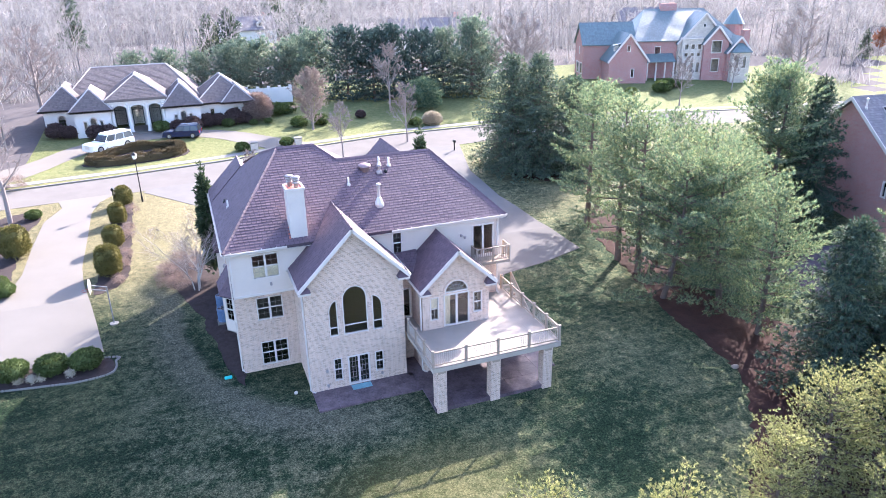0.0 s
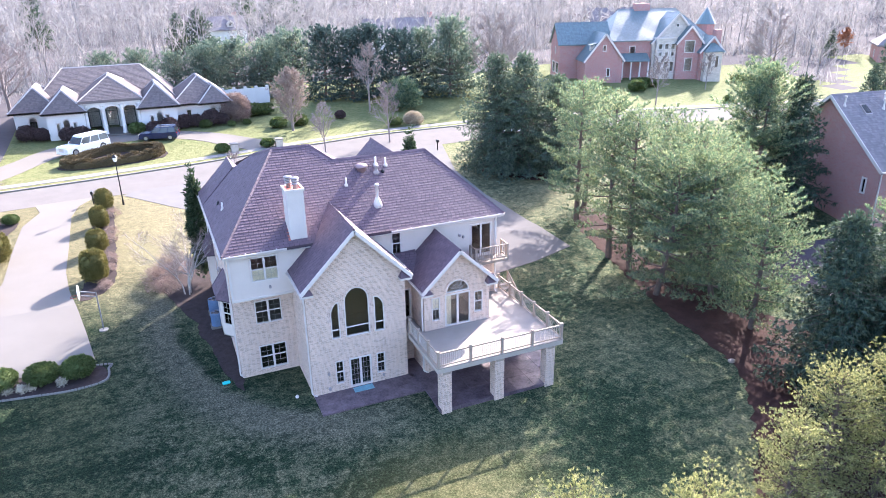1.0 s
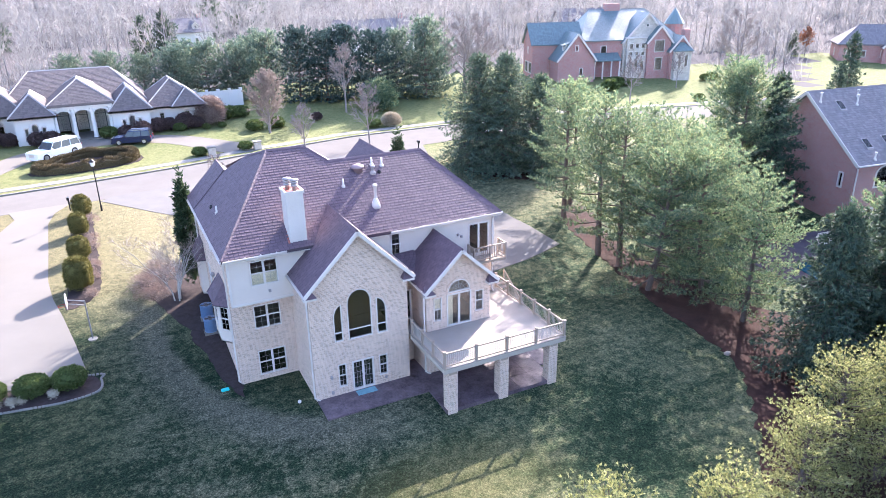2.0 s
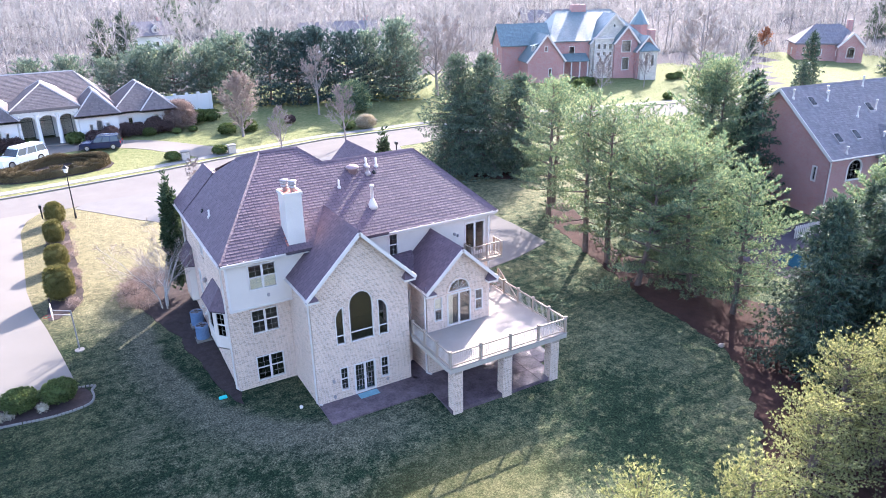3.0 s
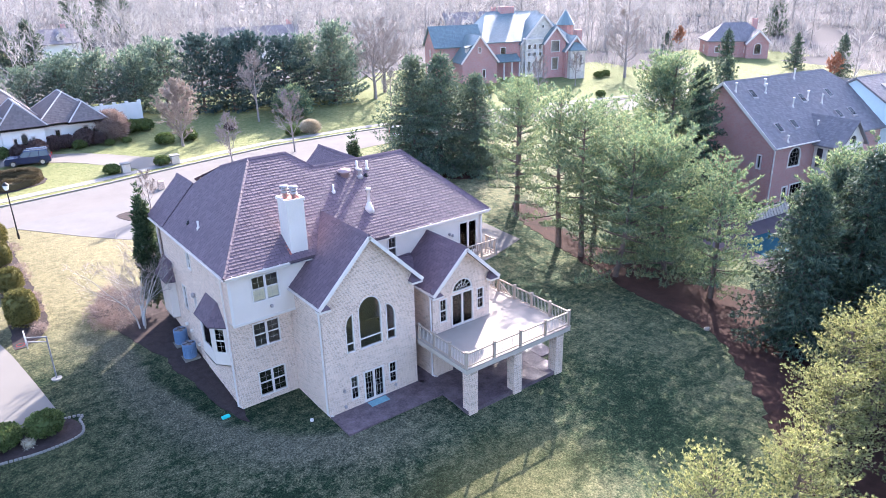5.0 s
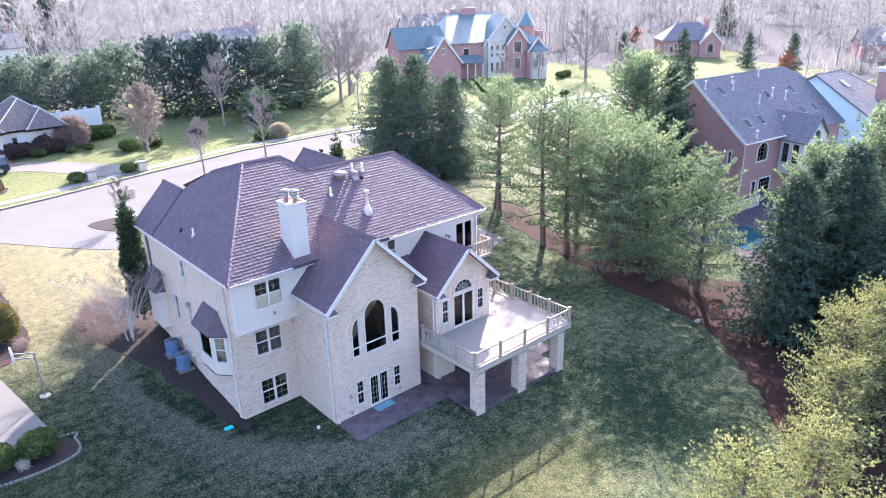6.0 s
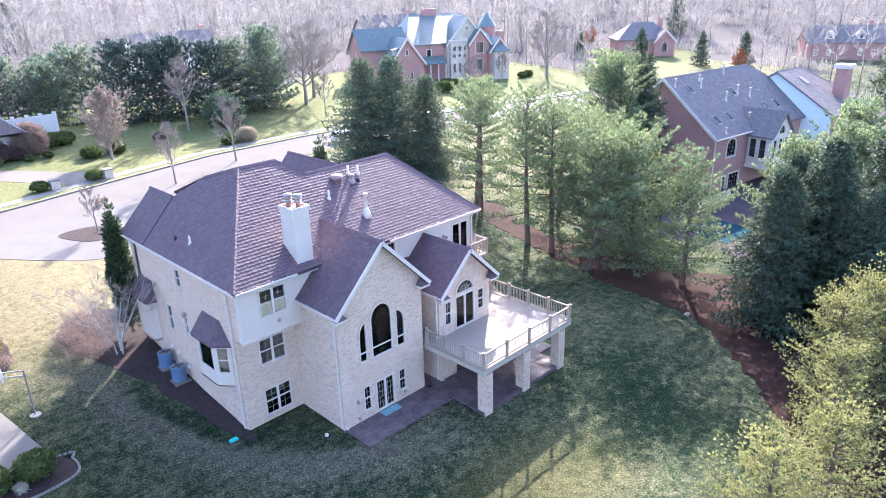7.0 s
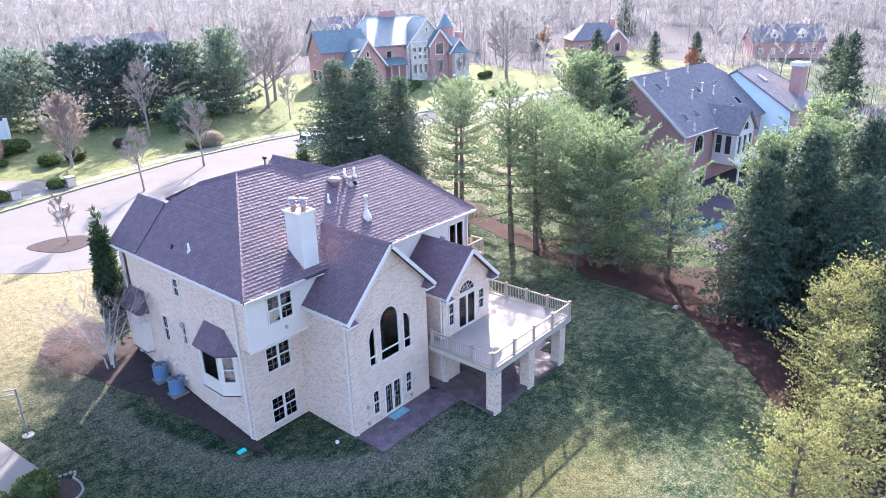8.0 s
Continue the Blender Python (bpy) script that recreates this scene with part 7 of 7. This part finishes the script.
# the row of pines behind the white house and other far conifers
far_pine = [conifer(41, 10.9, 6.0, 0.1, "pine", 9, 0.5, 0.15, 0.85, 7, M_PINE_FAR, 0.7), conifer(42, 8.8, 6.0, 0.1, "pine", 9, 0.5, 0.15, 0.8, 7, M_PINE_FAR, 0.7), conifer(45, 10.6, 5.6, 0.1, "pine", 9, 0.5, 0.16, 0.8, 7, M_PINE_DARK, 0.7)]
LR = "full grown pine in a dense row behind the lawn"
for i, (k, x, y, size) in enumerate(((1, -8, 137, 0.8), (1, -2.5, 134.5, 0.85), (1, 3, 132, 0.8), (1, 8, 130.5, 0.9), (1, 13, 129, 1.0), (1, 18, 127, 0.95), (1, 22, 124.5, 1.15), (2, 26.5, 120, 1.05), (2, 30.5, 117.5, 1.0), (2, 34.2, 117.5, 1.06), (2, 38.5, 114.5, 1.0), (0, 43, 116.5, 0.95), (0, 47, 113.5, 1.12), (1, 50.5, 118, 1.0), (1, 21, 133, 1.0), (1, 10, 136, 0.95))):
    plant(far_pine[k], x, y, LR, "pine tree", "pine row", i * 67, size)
far_spruce = conifer(43, 14.0, 4.6, 0.5, "spruce", 4, 0.8, 0.28, 0.95, 6, M_SPRUCE, 0.9)
for i, (x, y, size) in enumerate(((32, 245, 1.3), (45, 262, 1.25), (50, 258, 1.1), (-28, 240, 1.2), (149, 121, 0.45), (124.8, 88.8, 0.68), (147.8, 85.9, 0.55), (143.4, 74.1, 0.6), (200, 120, 0.9), (128, 40, 0.9), (137, 44, 0.8), (95, 70, 0.6))):
    plant(far_spruce, x, y, "dark spruce standing among bare woods", "spruce tree", "far spruces", i * 71, size)

blue = conifer(44, 11.6, 5.8, 0.2, "spruce", 4, 0.8, 0.28, 0.85, 7, M_SPRUCE, 0.85)
for x, y, turn, size in ((8.6, 205, 0, 0.9), (14.2, 203, 90, 1.0)):
    plant(blue, x, y, "broad dark spruce on the far meadow", "spruce tree", "meadow spruces", turn, size)

# bare trees
pear = bare(51, 9.6, 3.5, 0.2, 0.1, 60, 7, 20, 0.9, M_GREYBARK, M_PINKTWIG, twig_w=0.07, egg=True)
plant(pear, 16.5, 100.6, "egg-shaped leafless tree with dense pinkish twigs", "bare tree")
oak = bare(52, 13.0, 7.6, 0.34, 0.2, 24, 10, 14, 0.55, twig_w=0.06)
LB = "large leafless shade tree with grey limbs"
for x, y, turn, size in ((54.0, 112.0, 0, 1.0), (58.5, 116, 90, 0.95), (108.5, 101.5, 200, 1.0), (-27, 96, 40, 0.9), (-31, 104, 130, 1.0), (-36, 95, 250, 0.85), (-25.5, 111, 300, 0.95), (-40, 108, 20, 1.0), (-30, 119, 80, 1.0), (-22, 128, 10, 1.0), (-46, 99, 160, 1.0)):
    plant(oak, x, y, LB, "bare tree", "bare trees", turn, size)
lawn_tree = bare(53, 7.0, 3.2, 0.12, 0.25, 16, 9, 12, 1.1, twig_w=0.045)
for x, y, turn, size in ((75.6, 93.6, 0, 1.1), (51.0, 102.4, 50, 0.95), (17.2, 84.6, 100, 0.95), (27.0, 88.6, 160, 1.1), (5.2, 75.3, 220, 0.62), (93, 101, 30, 0.9), (30.5, 108, 80, 1.45), (33.5, 122, 10, 1.2)):
    plant(lawn_tree, x, y, "small leafless tree with fine spreading twigs", "bare tree", "small bare trees", turn, size)
plant(bare(54, 11.0, 4.2, 0.27, 0.32, 16, 8, 10, 0.7, twig_w=0.03), -18.0, 73.9, "leafless street tree with a stout grey trunk", "bare tree")
plant(bare(55, 5.2, 4.0, 0.055, 0.2, 11, 8, 12, 0.5, M_PALEBARK, M_PINKTWIG, 5, 2.4, 0.012), -1.9, 52.8, "clump of pale leaning birch stems, leafless", "birch tree", turn=120)

# garden shrubs
big = shrub(61, 0.95, 2.5, M_YEW, square=1.5, density=260, width=0.065)
LT = "tall clipped yew with a rounded top on mulch"
for i, (x, y, size) in enumerate(((-8.3, 57.6, 1.0), (-8.25, 63.5, 0.8), (-8.2, 69.8, 0.8), (-7.9, 75.2, 0.8))):
    plant(big, x, y, LT, "topiary", "row of clipped yews", i * 50, size)
plant(big, -15.9, 64.2, "stout clipped yew across the driveway", "topiary", "", 70, 1.1)
mound = shrub(62, 0.95, 1.15, M_BOX, density=240, square=1.15, width=0.08)
far_mound = shrub(69, 0.95, 1.15, M_BOX, density=90, blade=0.2, width=0.12, square=1.1)
for i, (x, y) in enumerate(((-13.6, 45.55), (-11.3, 45.4), (-9.25, 45.35))):
    plant(mound, x, y, "round clipped evergreen mound at the driveway's end", "shrub", "round shrubs in the bed", i * 80, 1.0)
for i, (x, y, size) in enumerate(((-15.7, 56.6, 0.85), (-16.4, 57.9, 0.9), (-17.2, 56.8, 0.8), (-16.0, 74.2, 0.75))):
    plant(mound, x, y, "low rounded evergreen across the driveway", "shrub", "shrubs by the driveway", i * 75, size)
arb = shrub(63, 0.62, 8.0, M_ARB, density=150, blade=0.36, width=0.09, square=0.85, rough=0.18)
for x, y, turn, size in ((-0.35, 54.35, 0, 1.0), (18.5, 58.2, 70, 1.0)):
    plant(arb, x, y, "tall narrow dark arborvitae by the house corner", "arborvitae", "arborvitae at the house", turn, size)
rus = shrub(65, 1.0, 1.3, M_RUSSET, density=75, blade=0.5, width=0.022, open_=1.3, heart=False, rough=0.25)
for i, (x, y, size) in enumerate(((-3.9, 55.2, 0.85), (-2.7, 57.0, 0.95), (-3.3, 53.6, 0.65), (-4.2, 54.0, 0.5), (-7.4, 59.0, 0.45), (-7.3, 61.0, 0.5), (-7.3, 65.6, 0.5), (-7.2, 67.6, 0.45), (-7.1, 72.6, 0.5), (-7.6, 56.0, 0.4), (-19.5, 85.8, 1.0))):
    plant(rus, x, y, "low russet leafless shrub", "shrub", "russet shrubs", i * 61, size)
plant(shrub(66, 1.9, 3.6, M_RUSSET, density=120, blade=0.6, width=0.05, open_=1.2, rough=0.1), 9.9, 109.6, "broad russet shrub at the white house's corner", "shrub")
barb = shrub(67, 0.9, 1.4, leaf_material("plum_foliage", (0.05, 0.034, 0.036), (0.10, 0.068, 0.068), (0.18, 0.125, 0.12), 0.15), density=130, blade=0.26, width=0.09)
for i, (x, y, size) in enumerate(((-17.8, 108.8, 1.3), (-16.0, 108.0, 1.1), (-12.6, 106.6, 1.2), (-11.0, 106.4, 1.2), (-1.8, 106.6, 1.1), (0.2, 106.6, 1.3), (2.4, 108.2, 1.2), (4.0, 108.4, 1.1), (6.2, 108.4, 1.4), (7.8, 108.2, 1.0), (24.8, 105.2, 0.8))):
    plant(barb, x, y, "plum-brown foundation shrub against the white wall", "shrub", "foundation shrubs", i * 47, size)
for i, (x, y, size) in enumerate(((-4.0, 107.4, 1.2), (-9.8, 107.0, 1.0), (5.2, 107.2, 0.9), (12.8, 111.6, 1.5), (14.8, 112.0, 1.3), (15.0, 103.2, 1.2), (18.2, 103.4, 1.2), (31.0, 97.4, 1.0), (8.8, 106.8, 0.6), (11.0, 106.9, 0.6))):
    plant(far_mound, x, y, "rounded evergreen in the neighbouring garden", "shrub", "garden evergreens", i * 43, size)
plant(shrub(90, 2.5, 4.4, M_PINE, density=70, blade=0.5, width=0.1, square=0.9, rough=0.16), 36.0, 107.4, "loose rounded evergreen on the far lawn", "evergreen", "", 40)
plant(shrub(68, 1.2, 1.5, leaf_material("cream_grass", (0.35, 0.28, 0.2), (0.5, 0.42, 0.31), (0.62, 0.55, 0.43), 0.2), density=300, blade=0.5, width=0.03), 33.8, 97.4, "pale cream clump of dry ornamental grass", "grass clump")
for i, (x, y, size) in enumerate(((83.5, 107.0, 1.4), (85.2, 106.8, 1.2), (80.2, 104.4, 1.6), (74, 104.8, 1.0), (104, 104.6, 1.0), (106.4, 104.9, 1.0), (88.0, 90.2, 0.9))):
    plant(far_mound, x, y, "rounded evergreen by the brick mansion", "shrub", "mansion shrubs", i * 39, size)
rust = bare(56, 7.0, 3.0, 0.12, 0.2, 20, 9, 14, 1.2, M_GREYBARK, M_REDLEAF, twig_w=0.14, egg=True)
for x, y, size in ((150, 118, 1.0), (134, 71, 0.9), (190, 70, 1.0)):
    plant(rust, x, y, "small tree holding rust-coloured leaves", "tree", "rust-leaved trees", x, size)


def ring_hedge():
    """A low clipped hedge round the planting island."""
    line = smooth_loop([(-12.4, 93.6), (-9.4, 92.2), (-3.2, 93.6), (-1.8, 96.0), (-4.2, 98.2), (-8.4, 98.0)], 14)
    rng = np.random.default_rng(9)
    P, D = [], []
    bm = bmesh.new()
    m = len(line)
    rings = []
    for i in range(m):
        a, b = Vector(line[i]), Vector(line[(i + 1) % m])
        d = (b - a).normalized()
        nn = Vector((-d.y, d.x))
        z = ground_z(*line[i])
        # grown out unevenly since it was last clipped
        tall, wide = 0.95 + 0.5 * noise.noise((a.x * 0.7, a.y * 0.7, 3.0)), 1.0 + 0.45 * noise.noise((a.x * 0.6, a.y * 0.6, 9.0))
        rings.append([bm.verts.new((a.x + nn.x * u * wide, a.y + nn.y * u * wide, z + h * tall)) for u, h in ((-0.5, -0.1), (-0.52, 0.66), (0, 0.8), (0.52, 0.66), (0.5, -0.1))])
        for _ in range(80):
            t, u = rng.uniform(), rng.uniform(-0.66, 0.66)
            p = a.lerp(b, t)
            h = rng.uniform(0.05, 0.85) if abs(u) > 0.48 else rng.uniform(0.76, 1.05)
            P.append((p.x + nn.x * u * wide, p.y + nn.y * u * wide, z + h * tall)), D.append((nn.x * u, nn.y * u, 0.6))
    for p, q in zip(rings, rings[1:] + rings[:1]):
        for k in range(4):
            bm.faces.new((p[k], p[k + 1], q[k + 1], q[k]))
    root = thing("hedge", (0, 0, 0), "low clipped brownish hedge ringing a planting island", "hedge")
    part("heart", bm, M_HEDGE, root)
    v, f = blades(np.array(P), unit(np.array(D)), 4, 0.18, 0.07, rng)
    tagged(raw("foliage", v, f, M_HEDGE, root), kind="stuff")


ring_hedge()


def in_woods(x, y):
    if y < 30 and x < 110:
        return False
    for cx, cy, r in ((86, 108, 34), (155, 103, 15), (180, 62, 15), (140, 48, 18), (158, 52, 12), (22, 232, 17), (20, 205, 9), (62, 174, 14), (140, 84, 22), (-58, 221, 14), (128, 172, 12), (100, 78, 20)):
        if math.hypot(x - cx, y - cy) < r:
            return False
    if x < -20:
        return y > 92 + 0.2 * (x + 20) and y > 84
    if x < 56:
        return y > 139
    if x < 112:
        return y > 128
    return y > -60


def far_woods():
    """Bare woods to the skyline, joined into one."""
    kinds = []
    for s in range(5):
        rng = np.random.default_rng(70 + s)
        wood = Wood()
        H = 14 + 1.5 * s
        stem = np.array([[0, 0, -0.5], [rng.normal() * 0.3, rng.normal() * 0.3, H * 0.45], [rng.normal() * 0.7, rng.normal() * 0.7, H]])
        wood.limb(stem, 0.15, 0.03, 3)
        TP, TD, TL = [], [], []
        for k in range(12):
            q = 0.24 + 0.74 * (k + rng.uniform()) / 12
            o = np.array([np.interp(q, [0, 0.45, 1], stem[:, i]) for i in range(3)])
            az = k * 2.4 + rng.normal() * 0.4
            d = unit(np.array([math.cos(az), math.sin(az), rng.uniform(0.6, 1.6)]))
            L = (5.2 * (1.1 - q) ** 0.7 + 0.6) * rng.uniform(0.7, 1.2)
            wood.twigs(o[None], d[None], np.array([L]), np.array([0.15 * (1.25 - q)]), rng)
            for _ in range(18):
                c = rng.uniform(0.2, 1.0)
                TP.append(o + d * L * c), TD.append(unit(d + rng.normal(size=3) * 0.6 + np.array([0, 0, 0.3]))), TL.append(rng.uniform(0.9, 3.0))
        wood.twigs(np.array(TP), np.array(TD), np.array(TL), np.full(len(TP), 0.11), rng)
        kinds.append(wood.done())
    # thickets of saplings between the trees
    for s in range(2):
        rng = np.random.default_rng(90 + s)
        wood = Wood()
        n = 70
        P = np.stack([rng.normal(size=n) * 2.2, rng.normal(size=n) * 2.2, np.full(n, -0.2)], 1)
        wood.twigs(P, unit(rng.normal(size=(n, 3)) * 0.35 + np.array([0, 0, 1.0])), rng.uniform(1.5, 5.0, n), np.full(n, 0.16), rng)
        kinds.append(wood.done())
    rng = np.random.default_rng(77)
    V, F, count = [], [], 0
    spots = []
    while len(spots) < 1900:
        x, y = rng.uniform(-110, 400), rng.uniform(-30, 350)
        r = math.hypot(x - 20, y - 60)
        if in_woods(x, y) and rng.uniform() < min(1.0, 1.3 - r / 420):
            spots.append((x, y))
    for x, y in spots[:1700] + [p for p in spots if math.hypot(p[0] - 20, p[1] - 60) > 95]:
        v, f = kinds[rng.integers(5) if len(V) < 1700 else 5 + rng.integers(2)]
        a, s = rng.uniform(0, 6.28), rng.uniform(0.6, 1.15)
        c, sn = math.cos(a) * s, math.sin(a) * s
        w = np.stack([v[:, 0] * c - v[:, 1] * sn + x, v[:, 0] * sn + v[:, 1] * c + y, v[:, 2] * s + ground_z(x, y)], 1)
        V.append(w), F.append(f + count)
        count += len(v)
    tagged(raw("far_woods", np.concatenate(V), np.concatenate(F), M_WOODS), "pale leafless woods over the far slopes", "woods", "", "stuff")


far_woods()

# woodland floor: leaf litter under the far trees
floor_mat = plain("leaf_litter", (0.098, 0.086, 0.086), 1.0, 0, 0.2, 0.05, 2.0, 0.3, 0.1)
g = bpy.data.objects["ground"].data
g.materials.append(floor_mat)
for p in g.polygons:
    if in_woods(p.center.x, p.center.y) or math.hypot(p.center.x - 20, p.center.y - 60) > 330:
        p.material_index = 1

# ---- small things outside ----
lamp = thing("street_lamp", (-6.2, 75.8, ground_z(-6.2, 75.8)), "slim dark street lamp with a lantern head", "street lamp")
part("post", lathe(bmesh.new(), (0, 0, 0), [(0.1, -0.2), (0.1, 0.5), (0.06, 0.6), (0.045, 4.2), (0.04, 4.5)], 10), M_BLACK, lamp, local=True)
part("lantern", lathe(bmesh.new(), (0, 0, 4.5), [(0.1, 0), (0.17, 0.06), (0.24, 0.42), (0.24, 0.44)], 8), M_LAMPWHITE, lamp, local=True)
part("lantern_cap", lathe(bmesh.new(), (0, 0, 4.94), [(0.3, 0), (0.16, 0.16), (0.03, 0.28)], 8), M_BLACK, lamp, local=True)

hoop = thing("basketball_hoop", (-7.8, 50.1, ground_z(-7.8, 50.1)), "steel basketball hoop with white fan backboard by the driveway", "basketball hoop")
part("base", lathe(bmesh.new(), (0, 0, 0), [(0.3, -0.1), (0.3, 0.03), (0.1, 0.05)], 16), M_KERB, hoop, local=True)
part("pole", rod(bmesh.new(), (0, 0, 0.05), (0, 0, 2.9), 0.045), M_POLE, hoop, local=True)
bm = bar(bmesh.new(), (0, 0, 2.85), (-1.0, 0, 3.15), 0.06, 0.06)
bar(bm, (0, 0, 2.55), (-1.0, 0, 2.85), 0.06, 0.06)
part("arm", bm, M_POLE, hoop, local=True)
fanp = [(-0.35, 2.6), (0.35, 2.6), (0.58, 2.95)] + [(0.6 * math.cos(t), 3.15 + 0.42 * math.sin(t)) for t in (0.1, 0.6, 1.1, 1.57, 2.04, 2.54, 3.04)] + [(-0.58, 2.95)]
bb = part("backboard", solid(bmesh.new(), [fanp], lambda u, v, d: Vector((-1.03 - d, u, v)), 0.05), M_WHITE, hoop, local=True)
bm = bmesh.new()
for k in range(16):
    t, t2 = math.tau * k / 16, math.tau * (k + 1) / 16
    bar(bm, (-1.36 + 0.23 * math.cos(t), 0.23 * math.sin(t), 2.8), (-1.36 + 0.23 * math.cos(t2), 0.23 * math.sin(t2), 2.8), 0.02, 0.02)
part("rim", bm, M_LAMPRED, bb, "red hoop rim", local=True)

for i, (x, y) in enumerate(((-0.35, 47.95), (-0.3, 49.75))):
    z = ground_z(x, y)
    ac = thing("air_conditioner", (x, y, z), "round blue-grey air conditioner unit on a pale pad", "air conditioner", "air conditioners")
    part("pad", box(bmesh.new(), -0.5, -0.5, -0.2, 0.5, 0.5, 0.08), M_CONCRETE, ac, local=True)
    part("casing", lathe(bmesh.new(), (0, 0, 0.085), [(0.42, 0), (0.43, 0.06), (0.41, 0.07), (0.41, 0.86), (0.43, 0.88), (0.43, 0.95), (0.39, 0.97), (0.37, 0.93), (0.02, 0.91)], 24), M_ACBLUE, ac, local=True)
    bm = bmesh.new()
    for k in range(24):
        t = math.tau * k / 24
        bar(bm, (0.425 * math.cos(t), 0.425 * math.sin(t), 0.16), (0.425 * math.cos(t), 0.425 * math.sin(t), 0.93), 0.02, 0.02, (math.cos(t), math.sin(t), 0))
    tagged(part("louvres", bm, M_ACBLUE, ac, local=True), kind="stuff")
    bm = bmesh.new()
    for k in range(4):
        t = math.tau * k / 4
        bar(bm, (0, 0, 1.03), (0.38 * math.cos(t), 0.38 * math.sin(t), 1.03), 0.2, 0.012)
    rod(bm, (0, 0, 0.99), (0, 0, 1.06), 0.09)
    part("fan", bm, M_BLACK, ac, local=True)
    bm = bmesh.new()
    for r in (0.12, 0.2, 0.28, 0.36):
        for k in range(16):
            t, t2 = math.tau * k / 16, math.tau * (k + 1) / 16
            bar(bm, (r * math.cos(t), r * math.sin(t), 1.07), (r * math.cos(t2), r * math.sin(t2), 1.07), 0.01, 0.01)
    part("fan_guard", bm, M_METAL, ac, local=True)


def mailbox(x, y, turn):
    mb = thing("mailbox", (x, y, ground_z(x, y)), "dark mailbox on a post by the street", "mailbox", "mailboxes", turn=turn)
    part("post", box(bmesh.new(), -0.06, -0.06, -0.2, 0.06, 0.06, 1.1), M_BLACK, mb, local=True)
    bm = bmesh.new()
    prof = [(-0.12, 1.1), (0.12, 1.1), (0.12, 1.28)] + [(0.12 * math.cos(t), 1.28 + 0.12 * math.sin(t)) for t in (0.5, 1.0, 1.57, 2.1, 2.6)] + [(-0.12, 1.28)]
    solid(bm, [prof], lambda u, v, d: Vector((d - 0.28, u, v)), 0.56)
    part("box", bm, M_BLACK, mb, local=True)
    part("arm", bar(bmesh.new(), (-0.02, 0, 0.75), (0.3, 0, 1.08), 0.05, 0.05), M_BLACK, mb, local=True)


mailbox(-9.0, 77.3, 90), mailbox(31.2, 82.0, 90)
for x, y in ((13.0, 92.9), (7.2, 92.6)):
    pl = thing("stone_pillar", (x, y, ground_z(x, y)), "short pale stone pillar beside the drive entrance", "pillar", "drive pillars")
    part("shaft", box(bmesh.new(), -0.45, -0.45, -0.3, 0.45, 0.45, 0.95), M_STONE, pl, local=True)
    part("cap", box(bmesh.new(), -0.52, -0.52, 0.955, 0.52, 0.52, 1.07), M_KERB, pl, local=True)
    plant(far_mound, x - 1.5, y + 0.2, "rounded evergreen by a stone pillar", "shrub", "pillar shrubs", x, 0.9)
pl = thing("brick_planter", (8.4, 83.0, ground_z(8.4, 83)), "low brick pier by the front drive", "pier")
part("shaft", box(bmesh.new(), -0.3, -0.3, -0.2, 0.3, 0.3, 0.9), M_BRICK, pl, local=True)
tray = thing("toy_tray", (-0.75, 41.0, 0.0), "small teal plastic tray on the grass", "tray")
bm = box(bmesh.new(), -0.24, -0.14, 0.0, 0.24, 0.14, 0.12)
bmesh.ops.bevel(bm, geom=bm.edges[:], offset=0.03, segments=2, affect="EDGES")
part("lid", bm, M_TEAL, tray, local=True)
ball = part("cleanout_cap", lathe(bmesh.new(), (3.0, 37.6, -0.05), [(0.1, 0), (0.11, 0.12), (0.08, 0.17), (0.02, 0.19)], 12), M_WHITE)
tagged(ball, "small white drain cap in the grass", "drain cap")
rock = bmesh.new()
bmesh.ops.create_icosphere(rock, subdivisions=2, radius=0.24)
for q in rock.verts:
    q.co = Vector((q.co.x * 1.2 + 30.3, q.co.y * 0.8 + 30.2, q.co.z * 0.7 - 0.36)) + noise.noise_vector(q.co * 3) * 0.08
tagged(part("garden_rock", rock, M_WOOD), "pale rock at the edge of needle litter", "rock")
for i, (x, y) in enumerate(((-11.9, 44.75), (-12.4, 44.7), (-10.2, 44.6), (-13.2, 44.9))):
    t = shrub(80 + i, 0.2, 0.35, leaf_material("dry_stalks", (0.4, 0.33, 0.25), (0.55, 0.48, 0.38), (0.65, 0.58, 0.48), 0.1) if i == 0 else bpy.data.materials["dry_stalks"], density=500, blade=0.25, width=0.02, open_=1.5)
    plant(t, x, y, "dry cream perennial stalks in the mulch", "dry plant", "dry perennials", i * 90)
